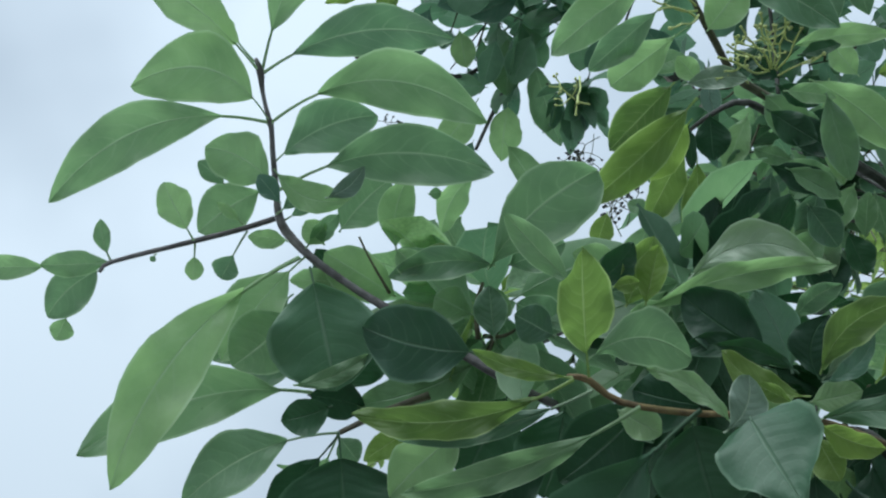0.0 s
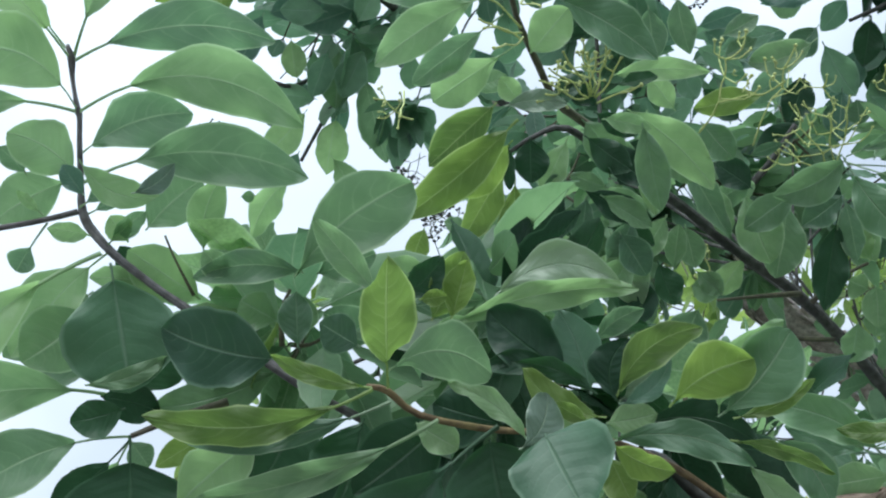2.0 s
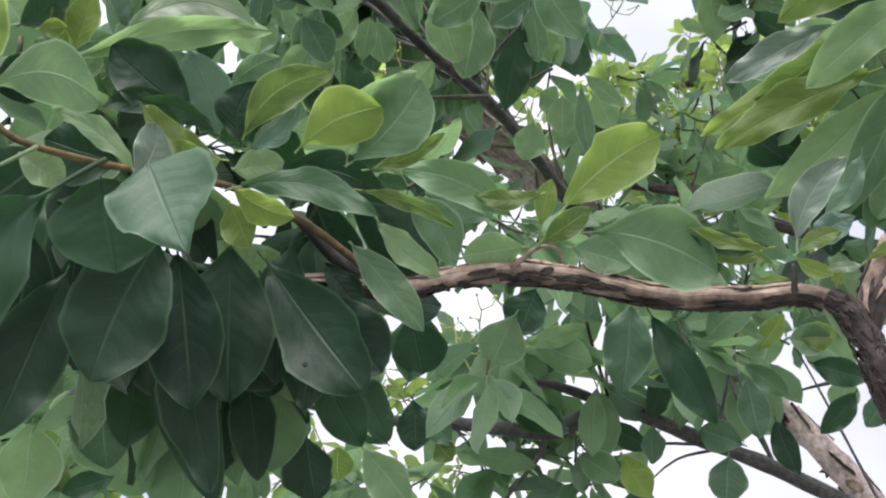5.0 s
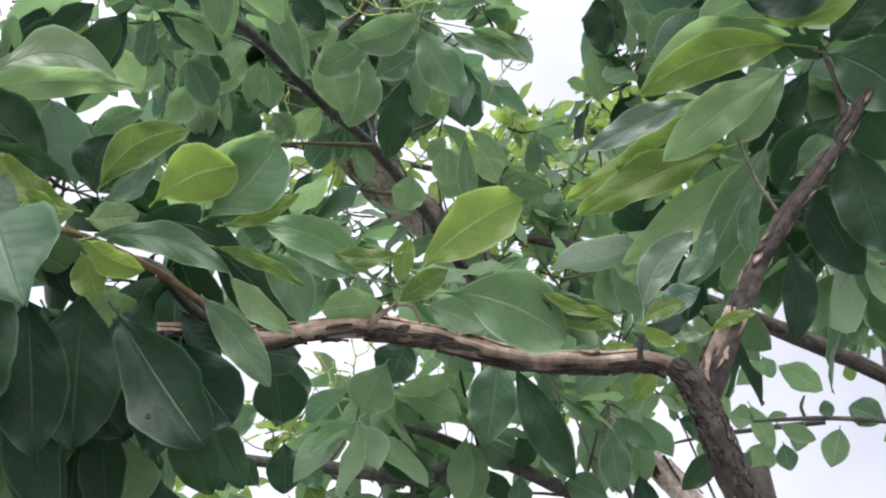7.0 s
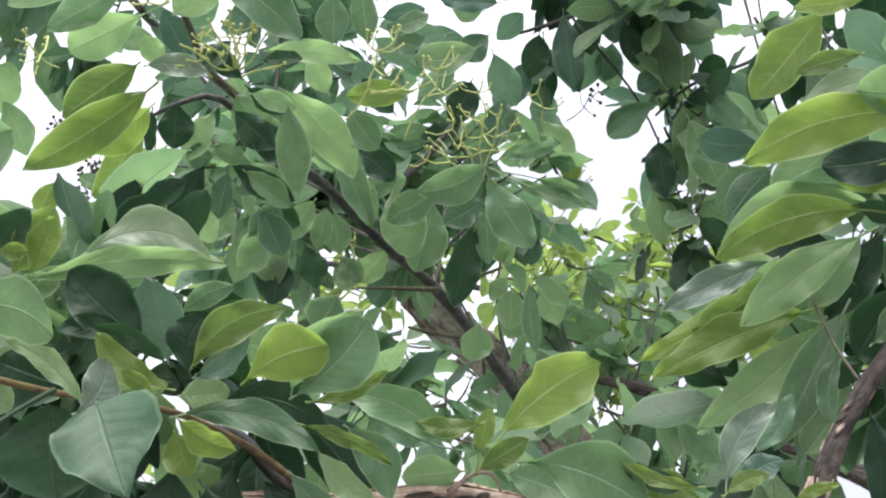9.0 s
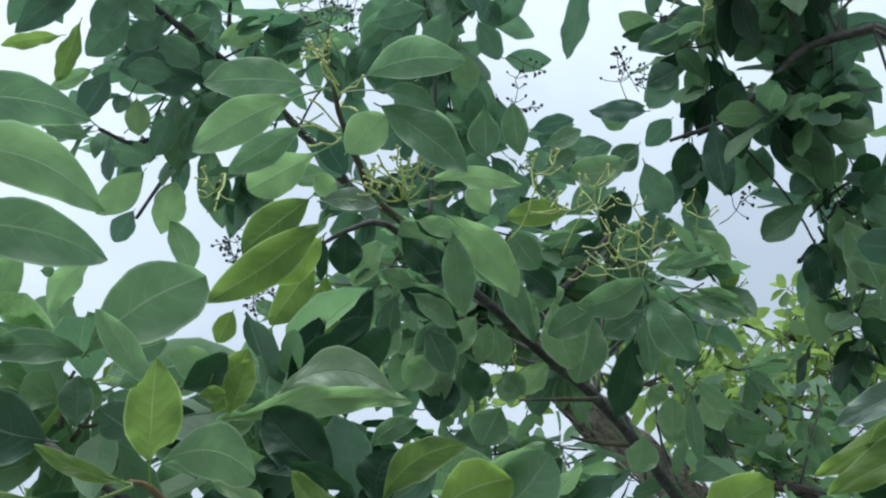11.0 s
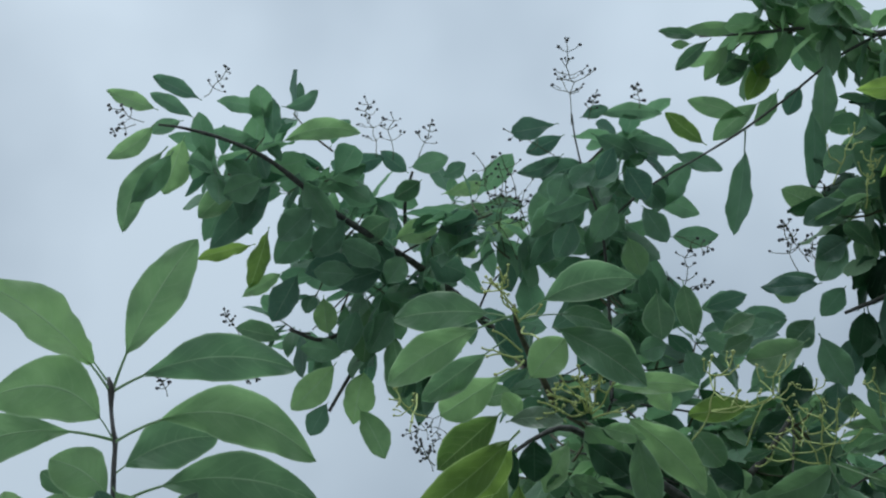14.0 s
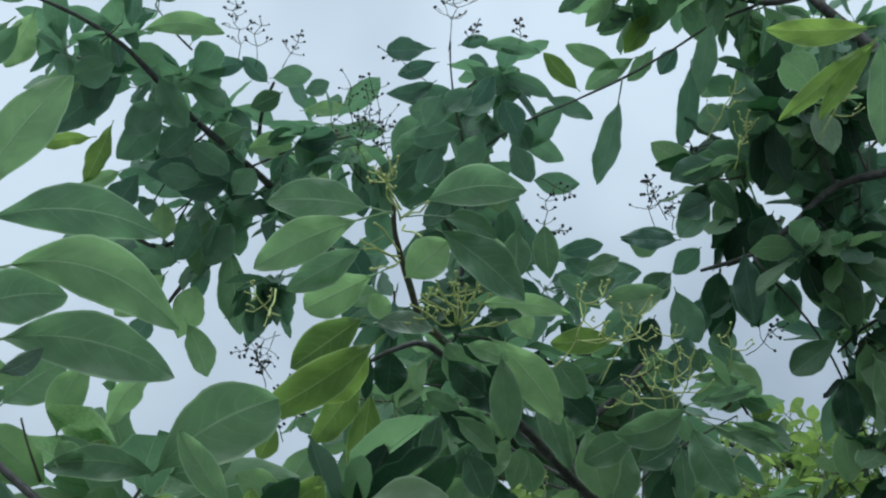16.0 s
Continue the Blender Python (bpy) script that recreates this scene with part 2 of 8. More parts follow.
STALK = plain_material("flower_stalk", (0.40, 0.49, 0.15), (0.58, 0.65, 0.25), 0.5, 60)
STALK_DARK = plain_material("fruit_stalk", (0.045, 0.06, 0.03), (0.10, 0.11, 0.05), 0.6, 60)
BERRY = plain_material("berry_skin", (0.008, 0.012, 0.014), (0.03, 0.035, 0.035), 0.35, 90)
KNOB = plain_material("flower_bud", (0.38, 0.46, 0.14), (0.52, 0.56, 0.22), 0.5, 90)
# for the unseen ground; grey enough to bounce light onto leaf undersides
BOUNCE_GROUND = plain_material("grey_bounce_ground", (0.14, 0.138, 0.13), (0.22, 0.215, 0.205), 0.9, 3.0)


# ---- builders ----
def mesh_of(name, verts, faces, uvs=None, material=None, smooth=True):
    me = bpy.data.meshes.new(name)
    me.from_pydata(verts, [], faces)
    if uvs is not None:
        lay = me.uv_layers.new(name="UVMap")
        idx = np.zeros(len(me.loops), dtype=np.int32)
        me.loops.foreach_get("vertex_index", idx)
        lay.data.foreach_set("uv", np.asarray(uvs, dtype=np.float32)[idx].ravel())
    if smooth:
        me.polygons.foreach_set("use_smooth", [True] * len(me.polygons))
    if material:
        me.materials.append(material)
    me.update()
    return me


def under(name, me, parent):
    ob = new(name, me)
    ob.parent = parent
    return ob


def smooth_path(pts, step=0.012, most=90):
    """A Catmull-Rom line through points (x, y, z, radius)."""
    p = np.array(pts, dtype=float)
    if len(p) == 2:
        p = np.array([p[0], p[0] * 0.5 + p[1] * 0.5, p[1]])
    q = np.vstack([2 * p[0] - p[1], p, 2 * p[-1] - p[-2]])
    out = []
    for i in range(1, len(q) - 2):
        k = int(min(14, max(3, np.linalg.norm(q[i + 1, :3] - q[i, :3]) / step)))
        for u in np.arange(k) / k:
            a, b, c, d = q[i - 1], q[i], q[i + 1], q[i + 2]
            out.append(0.5 * (2 * b + (c - a) * u + (2 * a - 5 * b + 4 * c - d) * u * u + (3 * b - a - 3 * c + d) * u ** 3))
    out.append(p[-1])
    out = np.array(out)
    out[:, 3] = np.maximum(out[:, 3], 0.0004)
    return out


def tube(pts, sides=8, lump=0.0, seed=0, step=0.012):
    """Verts, faces and uvs of a rounded, slightly uneven stem along a line."""
    path = smooth_path(pts, step)
    rng = np.random.RandomState(seed)
    verts, faces, uvs = [], [], []
    up = Vector((0.31, 0.2, 0.93))
    run = 0.0
    for i, (x, y, z, r) in enumerate(path):
        a, b = path[max(0, i - 1), :3], path[min(len(path) - 1, i + 1), :3]
        t = Vector(b - a).normalized()
        side = t.cross(up)
        side = side.normalized() if side.length > 1e-4 else Vector((1, 0, 0))
        nor = side.cross(t)
        if i:
            run += float(np.linalg.norm(path[i, :3] - path[i - 1, :3]))
        for k in range(sides):
            g = 2 * math.pi * k / sides
            rr = r * (1 + lump * (rng.rand() - 0.5) + 0.5 * lump * math.sin(run * 95 + 2 * g))
            v = Vector((x, y, z)) + side * (math.cos(g) * rr) + nor * (math.sin(g) * rr)
            verts.append(v)
            uvs.append((k / sides, run))
    n = len(path)
    for i in range(n - 1):
        for k in range(sides):
            j = (k + 1) % sides
            faces.append((i * sides + k, i * sides + j, (i + 1) * sides + j, (i + 1) * sides + k))
    faces.append(tuple(range(sides - 1, -1, -1)))
    faces.append(tuple((n - 1) * sides + k for k in range(sides)))
    return verts, faces, uvs


def tree_of(label, foot):
    ob = new("tree")
    ob.empty_display_size = 0.1
    ob.location = foot
    return tagged(ob, label, "tree")


SEED = [0]


def branch(tree, name, bark, pts, sides=9, lump=0.12, label=""):
    """A limb or twig of a tree along points (x, y, z, radius)."""
    SEED[0] += 1
    v, f, uv = tube(pts, sides, lump, SEED[0])
    o = tree.location
    ob = under(name, mesh_of(name, [p - o for p in v], f, uv, BARK[bark]), tree)
    if label:
        ob["label"] = label
    return ob


def strips(limb, pts, count, seed, bark, name="bark_strip", long=(0.02, 0.06), wide=(0.5, 1.3), lift=0.35, arc=(0.0, 6.28)):
    """Loose strips of bark that lie along a limb with their edges curling off it."""
    r = random.Random(seed)
    path = smooth_path(pts)
    run = np.concatenate([[0.0], np.cumsum(np.linalg.norm(np.diff(path[:, :3], axis=0), axis=1))])
    gap = 0.0022
    at = np.arange(0.0, run[-1], gap)
    path = np.stack([np.interp(at, run, path[:, c]) for c in range(4)], axis=1)
    o = limb.parent.location
    n = len(path)
    for _ in range(count):
        k = max(4, int(r.uniform(*long) / gap))
        i0 = r.randrange(1, max(2, n - k - 2))
        g0, gw, sk = r.uniform(*arc), r.uniform(*wide), r.uniform(-0.5, 0.5)
        near, far = r.uniform(0.15, 0.5), r.uniform(0.5, 0.9)
        verts, faces, uvs = [], [], []
        for i in range(k + 1):
            q = min(n - 1, i0 + i)
            t = Vector(path[min(n - 1, q + 1), :3] - path[max(0, q - 1), :3]).normalized()
            side = t.cross(Vector((0.31, 0.2, 0.93))).normalized()
            nor = side.cross(t)
            s = i / k
            taper = min(1.0, 0.12 + s / near, 0.12 + (1 - s) / (1 - far)) * (0.7 + 0.45 * r.random())
            for j in range(5):
                u = j / 4 - 0.5
                g = g0 + sk * s + gw * u * taper
                rr = path[q, 3] * (1.05 + lift * (2 * u) ** 2 * (0.3 + 0.7 * abs(2 * s - 1)) * (1 if u > 0 else 0.25))
                verts.append(Vector(path[q, :3]) + side * (math.cos(g) * rr) + nor * (math.sin(g) * rr) - o)
                uvs.append((g / 6.28, i * gap + g0))
        for i in range(k):
            for j in range(4):
                b = i * 5 + j
                faces.append((b, b + 1, b + 6, b + 5))
        ob = under(name, mesh_of(name, verts, faces, uvs, BARK[bark]), limb)
        thick = ob.modifiers.new("thickness", "SOLIDIFY")
        thick.thickness = 0.0006


SHAPE = {"e": (0.52, 0.85, 0.70), "o": (0.62, 0.92, 0.54), "r": (0.52, 0.70, 0.64), "a": (0.48, 0.80, 0.80), "h": (0.36, 0.52, 0.98), "p": (0.54, 0.84, 0.70)}


def leaf_mesh(length, width, stem, bend, fold, curl, wave, shape, tone, along=16, halves=4, seed=0):
    """A leaf from its foot at the origin along +y: stalk, then a folded, curled, slightly wavy blade."""
    rng = np.random.RandomState(seed)
    peak, low_power, tip_power = SHAPE[shape]
    a = math.log(0.5) / math.log(peak)
    ph, ph2 = rng.rand() * 6.28, rng.rand() * 6.28
    lop = 1 + 0.16 * (rng.rand() - 0.5)
    twist = 0.9 * (rng.rand() - 0.5)
    lip, lip2 = 0.5 * (rng.rand() - 0.3), 0.5 * (rng.rand() - 0.3)
    fold *= 0.6
    verts, faces, uvs = [], [], []
    blade = length * (1 - stem)
    foot = length * stem

    def centre(y):
        s = y / length
        return -bend * length * 4 * s * (1 - s), -curl * length * s * s

    row = 2 * halves + 1
    for i in range(along + 1):
        s = 0.55 * i / along + 0.45 * (0.5 - 0.5 * math.cos(math.pi * i / along))
        y = foot + blade * s
        half = 0.5 * width * max(0.0, math.sin(math.pi * s ** a)) ** (low_power + (tip_power - low_power) * s)
        if i == along:
            half = 0.012 * width
        if i == 0:
            half = 0.02 * width
        cx, cz = centre(y)
        for k in range(-halves, halves + 1):
            u = k / halves
            ripple = wave * blade * (0.030 * math.sin(6.28 * 2.1 * s + ph + (1.3 if u > 0 else 0)) + 0.014 * math.sin(6.28 * 4.3 * s + ph2 - u)) * u * u
            hh = half * (lop if u > 0 else 2 - lop) * (1 + 0.011 * wave * math.sin(15 * s + ph2 + 2 * u) + 0.008 * wave * math.sin(33 * s + ph))
            spread = math.cos(min(1.2, abs(fold) * 1.0))
            verts.append((cx + u * hh * spread, y, cz + fold * abs(u) * hh * 0.9 - 0.22 * fold * u * u * hh + ripple + (lip if u > 0 else lip2) * abs(u) ** 5 * hh + twist * u * hh * (s - 0.45) - 0.006 * length * (abs(k) == 0)))
            uvs.append((0.5 + 0.5 * u, s))
    for i in range(along):
        for k in range(row - 1):
            b = i * row + k
            faces.append((b, b + 1, b + row + 1, b + row))
    if stem > 0.01:
        r = max(0.0007, 0.0085 * length)
        base = len(verts)
        for i in range(4):
            y = foot * i / 3 + (0.02 * blade if i == 3 else 0)
            cx, cz = centre(y)
            rr = r * (1.25 - 0.12 * i)
            for g in (0.5, 2.6, 4.7):
                verts.append((cx + rr * math.cos(g), y, cz + rr * math.sin(g) - 0.006 * length))
                uvs.append((0.5, 0.02))
        for i in range(3):
            for k in range(3):
                j = (k + 1) % 3
                b = base + 3 * i
                faces.append((b + k, b + j, b + 3 + j, b + 3 + k))
    return verts, faces, uvs


def leaf_frame(foot, tip, roll):
    """Axes of a leaf from foot to tip: at roll 0 its face looks up as far as it can."""
    y = (tip - foot).normalized()
    ref = Vector((0, 0, 1)) if abs(y.z) < 0.97 else Vector((0, -1, 0))
    z = (ref - y * ref.dot(y)).normalized()
    x = y.cross(z)
    turn = Matrix.Rotation(radians(roll), 3, y)
    x, z = turn @ x, turn @ z
    return Matrix((x, y, z)).transposed()


def leaf(limb, foot, tip, width, roll, tone=0, bend=0.0, fold=0.12, curl=0.05, stem=0.12, shape="e", wave=1.5):
    """One leaf, grown from its foot on a limb to its tip."""
    SEED[0] += 1
    foot, tip = Vector(foot), Vector(tip)
    length = (tip - foot).length
    f = leaf_frame(foot, tip, roll)
    tilt = Matrix.Rotation(math.atan(curl), 3, "X")
    v, fa, uv = leaf_mesh(length, width, stem, bend, fold, curl, wave, shape, tone, seed=SEED[0])
    ob = under("leaf", mesh_of("leaf", v, fa, uv, LEAF[tone]), limb)
    ob.matrix_local = Matrix.Translation(foot - limb.parent.location) @ (f @ tilt).to_4x4()
    return ob


VARIANTS = {}


def shared_leaf(tone, k):
    """A leaf one metre long, to be scaled: twelve shapes a tone."""
    if (tone, k) not in VARIANTS:
        r = random.Random(k)
        v, f, uv = leaf_mesh(1.0, 0.38 + 0.12 * r.random(), 0.16, 0.16 * (r.random() - 0.5), 0.05 + 0.5 * r.random(), 0.35 * (r.random() - 0.2),
                             1.0, "apaoep"[k % 6], tone, 9, 2, k)
        VARIANTS[tone, k] = mesh_of("leaf", v, f, uv, LEAF[tone])
    return VARIANTS[tone, k]


def scatter(seed, centre, radius, count, size, droop):
    """Feet, tips and rolls of leaves that hang on short twigs inside an uneven clump; also the twigs."""
    r = random.Random(seed)
    c = Vector(centre)
    twigs, spots = [], []

    def inside(k):
        v = Vector((r.gauss(0, 1), r.gauss(0, 1), r.gauss(0, 1))).normalized()
        return c + v * radius * k * r.random() ** 0.4

    for _ in range(max(2, count // 6)):
        twigs.append((inside(0.45), inside(1.0)))
    turn = [r.random() * 6.28 for _ in twigs]
    for i in range(count):
        k = i % len(twigs)
        a, b = twigs[k]
        axis = (b - a).normalized()
        if i % 5 < 3:
            # whorled round the end of the twig
            foot = a.lerp(b, 0.88 + 0.12 * r.random())
            side = axis.orthogonal().normalized()
            side = Matrix.Rotation(turn[k] + 2.4 * (i // len(twigs)), 3, axis) @ side
            d = side * r.uniform(0.6, 1.0) + axis * r.uniform(0.2, 0.8) + Vector((0, 0, -droop * r.uniform(0.3, 1.2)))
        else:
            foot = a.lerp(b, r.random())
            d = Vector((r.gauss(0, 0.8), r.gauss(0, 0.5), r.gauss(-droop, 0.6))) + axis * 0.4
        spots.append((foot, foot + d.normalized() * size * (0.6 + 0.6 * r.random()), r.gauss(0, 45)))
    return twigs, spots


def clump(limb, seed, centre, radius, count, size=0.085, tones=(0, 0, 2), droop=0.5, single=True):
    """A clump of leaves on a limb: leaf by leaf, or joined where the leaves are too many to tell apart."""
    o = limb.parent.location
    twigs, spots = scatter(seed, centre, radius, count, size, droop)
    r = random.Random(seed + 1)
    c = Vector(centre)
    root = min((v.co + o for v in limb.data.vertices), key=lambda p: (p - c).length)
    if limb.name.startswith("bough") and 0.12 < (root - c).length < 0.32:
        # the side shoot that carries the clump
        mid = root.lerp(c, 0.5) + Vector((r.gauss(0, 0.05), r.gauss(0, 0.05), 0.06)) * (root - c).length
        v, f, uv = tube([(*root, 0.0018), (*mid, 0.0014), (*c, 0.0009)], 6, 0.12, seed, 0.02)
        under("twig", mesh_of("twig", [p - o for p in v], f, uv, BARK["grey"]), limb)
    for a, b in twigs:
        mid = a.lerp(b, 0.5) + Vector((0, 0, -0.08 * radius))
        v, f, uv = tube([(*a, 0.0017), (*mid, 0.0014), (*b, 0.0008)], 5, 0.1, seed, 0.05)
        under("twig", mesh_of("twig", [p - o for p in v], f, uv, BARK["green"]), limb)
    if single:
        for foot, tip, roll in spots:
            ob = under("leaf", shared_leaf(r.choice(tones), r.randrange(12)), limb)
            s = (tip - foot).length
            ob.matrix_local = Matrix.Translation(foot - o) @ leaf_frame(foot, tip, roll).to_4x4() @ Matrix.Scale(s, 4)
        return
    verts, faces, uvs = [], [], []
    for foot, tip, roll in spots:
        s = (tip - foot).length
        v, f, uv = leaf_mesh(s, s * (0.38 + 0.13 * r.random()), 0.14, 0.14 * (r.random() - 0.5), 0.05 + 0.5 * r.random(), 0.3 * (r.random() - 0.2), 0.8,
                             r.choice("eoapp"), 0, 6, 1, r.randrange(9999))
        fr = leaf_frame(foot, tip, roll)
        k = len(verts)
        verts += [fr @ Vector(p) + foot - o for p in v]
        faces += [tuple(q + k for q in g) for g in f]
        uvs += uv
    tagged(under("foliage", mesh_of("foliage", verts, faces, uvs, FAR_FOLIAGE if limb.get("far") else HAZED_FOLIAGE if limb.get("pale") else FOLIAGE), limb), kind="stuff")


def ball(name, radius, material):
    bm = bmesh.new()
    bmesh.ops.create_icosphere(bm, subdivisions=1, radius=radius)
    for v in bm.verts:
        v.co.y *= 1.25
    me = bpy.data.meshes.new(name)
    bm.to_mesh(me)
    bm.free()
    me.polygons.foreach_set("use_smooth", [True] * len(me.polygons))
    me.materials.append(material)
    return me


BERRY_MESH = ball("berry", 0.0019, BERRY)
BUD_MESH = ball("flower_bud", 0.0013, KNOB)


def panicle(tree, foot, tip, arms, ripe, seed):
    """An open flower or fruit stalk: a slightly zigzag axis with paired, forking arms that end in berries or buds."""
    r = random.Random(seed)
    foot, tip = Vector(foot), Vector(tip)
    o = tree.location
    tip = foot.lerp(tip, 1.12 if ripe else 1.3)
    ax = (tip - foot).normalized()
    length = (tip - foot).length
    thick = 0.0007 if ripe else 0.0009
    verts, faces, uvs, ends = [], [], [], []

    def stalk(a, b, w, sag=0.10):
        mid = a.lerp(b, 0.5) + Vector((r.gauss(0, 1), r.gauss(0, 1), r.gauss(0, 1) - 0.6)) * (b - a).length * sag
        v, f, uv = tube([(*a, w), (*mid, w * 0.85), (*b, w * 0.75)], 5, 0.0, seed, 0.01)
        k = len(verts)
        verts.extend(p - o for p in v)
        faces.extend(tuple(q + k for q in g) for g in f)
        uvs.extend(uv)

    count = max(1, arms)
    side = ax.orthogonal().normalized()
    side = Matrix.Rotation(r.random() * 6.28, 3, ax) @ side
    line = [foot]
    for i in range(count):
        s = (0.30 + 0.62 * (i + 0.5) / count) if arms else 0.6
        line.append(foot.lerp(tip, s) + Vector((r.gauss(0, 1), r.gauss(0, 1), r.gauss(0, 1))) * length * 0.035)
    line.append(tip)
    for a, b in zip(line, line[1:]):
        stalk(a, b, thick, 0.05)
    ends.append(tip)
    for i, a in enumerate(line[1:-1] if arms else []):
        side = Matrix.Rotation(1.57 + r.gauss(0, 0.3), 3, ax) @ side
        reach = length * ((0.34 - 0.20 * (i + 0.5) / count) if ripe else (0.46 - 0.30 * (i + 0.5) / count))
        for turn in ((1, -1) if ripe or r.random() < 0.6 else (r.choice((1, -1)),)):
            d = (side * turn * r.uniform(0.8, 1.1) + ax * (r.uniform(0.25, 0.5) if ripe else r.uniform(0.45, 0.8)) + Vector((0, 0, r.gauss(0, 0.15)))).normalized()
            b = a + d * reach * r.uniform(0.65, 1.15)
            bow = a.lerp(b, 0.5) + (side * turn * 0.16 - ax * 0.12) * reach * (0.35 if ripe else 1.0)
            stalk(a, bow, thick * 0.8, 0.04)
            stalk(bow, b, thick * 0.75, 0.04)
            ends.append(b)
            if r.random() < (0.40 if ripe else 0.55):
                across = d.cross(ax).normalized()
                e = a.lerp(b, r.uniform(0.5, 0.7))
                for fork in ((1, -1) if ripe and r.random() < 0.3 else (r.choice((1, -1)),)):
                    g = (d * 0.7 + across * fork * 0.8 + ax * 0.3).normalized()
                    h = e + g * reach * r.uniform(0.3, 0.5)
                    stalk(e, h, thick * 0.65)
                    ends.append(h)
    ob = under("fruit_panicle" if ripe else "flower_panicle", mesh_of("panicle", verts, faces, uvs, STALK_DARK if ripe else STALK), tree)
    ob["label"] = "thin stalk with small dark berries" if ripe else "yellow-green bare flower stalk"
    for e in ends:
        b = under("berry" if ripe else "flower_bud", BERRY_MESH if ripe else BUD_MESH, ob)
        b.matrix_local = Matrix.Translation(e - o) @ Matrix.Rotation(r.random() * 6, 4, (r.random(), r.random(), 1)) @ Matrix.Scale(0.75 + 0.5 * r.random(), 4)
    return ob


# ---- ground ----
# ground out of view, added under the trees to send light back up
bm = bmesh.new()
bmesh.ops.create_grid(bm, x_segments=90, y_segments=90, size=1.0)
for v in bm.verts:
    x, y = v.co.x, v.co.y
    d = math.hypot(x, y)
    v.co.x, v.co.y = x * (6 + 1200 * d ** 4), y * (6 + 1200 * d ** 4)
    v.co.z = 0.02 * noise.noise(Vector((v.co.x * 0.4, v.co.y * 0.4, 0))) - 0.03
me = bpy.data.meshes.new("ground")
bm.to_mesh(me)
bm.free()
me.materials.append(BOUNCE_GROUND)
tagged(new("ground", me), "unseen ground under the trees, grey to bounce light upward", "ground", kind="structure")


# ---- near tree ----
near = tree_of("broad-leaved tree with a peeling reddish brown limb, growing from the ground", (0.86, 0.8, 0.0))
near_trunk = branch(near, "trunk", "rough", [(0.598, 0.641, 1.795, 0.0098), (0.648, 0.661, 1.465, 0.018), (0.820, 0.770, 0.6, 0.04), (0.860, 0.800, -0.06, 0.055)], 14, 0.2, "dark rough bark")
stem = branch(near, "twig", "slate", [(-0.119, 0.643, 2.145, 0.0009), (-0.117, 0.647, 2.140, 0.0022), (-0.116, 0.651, 2.136, 0.0022), (-0.115, 0.657, 2.128, 0.0015), (-0.111, 0.662, 2.113, 0.0017), (-0.110, 0.665, 2.110, 0.0024), (-0.109, 0.667, 2.106, 0.0017), (-0.108, 0.677, 2.091, 0.0017), (-0.106, 0.689, 2.073, 0.0020), (-0.105, 0.696, 2.063, 0.0027), (-0.100, 0.702, 2.052, 0.0031), (-0.084, 0.705, 2.035, 0.0026), (-0.065, 0.710, 2.022, 0.0026), (-0.046, 0.714, 2.010, 0.0026), (-0.008, 0.709, 1.982, 0.0029), (0.022, 0.701, 1.957, 0.0029), (0.049, 0.708, 1.943, 0.0026), (0.102, 0.733, 1.929, 0.0026)], 8, 0.10)
side_twig = branch(near, "twig", "slate", [(-0.107, 0.698, 2.059, 0.0022), (-0.127, 0.699, 2.052, 0.0018), (-0.156, 0.689, 2.036, 0.0018), (-0.200, 0.677, 2.014, 0.0014), (-0.207, 0.678, 2.007, 0.0010)], 7, 0.1)
dead_twig = branch(near, "twig", "green", [(-0.033, 0.705, 2.008, 0.0013), (-0.045, 0.693, 2.025, 0.0007), (-0.052, 0.685, 2.037, 0.0007)], 6, 0.1)
bare_twig = branch(near, "twig", "green", [(0.021, 0.694, 1.970, 0.0020), (0.020, 0.684, 1.988, 0.0014), (0.024, 0.678, 2.000, 0.0010)], 6, 0.1)
leaf(stem, (-0.117, 0.641, 2.134), (-0.197, 0.568, 2.158), 0.038, -115, 0, -0.08, 0.30, -0.03, 0.18, "e")
leaf(stem, (-0.120, 0.646, 2.144), (-0.147, 0.620, 2.166), 0.011, -122, 0, -0.00, 0.15, 0.00, 0.35, "e")
leaf(stem, (-0.115, 0.648, 2.139), (-0.069, 0.581, 2.223), 0.035, 169, 0, 0.05, 0.33, 0.03, 0.22, "e")
leaf(stem, (-0.116, 0.653, 2.140), (0.006, 0.671, 2.185), 0.035, 128, 0, 0.12, 0.20, 0.06, 0.17, "e")
leaf(stem, (-0.108, 0.646, 2.098), (-0.188, 0.619, 2.103), 0.046, -127, 0, -0.25, 0.36, 0.09, 0.15, "r")
leaf(stem, (-0.110, 0.655, 2.103), (-0.238, 0.657, 2.044), 0.036, -128, 0, -0.16, 0.20, -0.04, 0.18, "e")
leaf(stem, (-0.106, 0.647, 2.097), (0.027, 0.633, 2.086), 0.040, 127, 0, 0.19, 0.38, -0.01, 0.22, "e")
leaf(stem, (-0.105, 0.681, 2.068), (0.032, 0.675, 2.079), 0.040, 125, 0, 0.13, 0.22, 0.01, 0.24, "e")
leaf(stem, (-0.109, 0.694, 2.101), (-0.043, 0.683, 2.130), 0.037, 114, 0, 0.10, 0.41, 0.04, 0.10, "e")
leaf(stem, (-0.104, 0.659, 2.070), (-0.056, 0.667, 2.053), 0.020, 116, 0, -0.18, 0.25, 0.02, 0.06, "e")
leaf(stem, (-0.072, 0.663, 2.051), (-0.048, 0.652, 2.067), 0.013, 147, 5, -0.12, 0.25, 0.02, 0.06, "e")
leaf(stem, (-0.030, 0.718, 2.047), (-0.022, 0.692, 2.087), 0.025, 178, 0, 0.10, 0.25, 0.02, 0.06, "e")
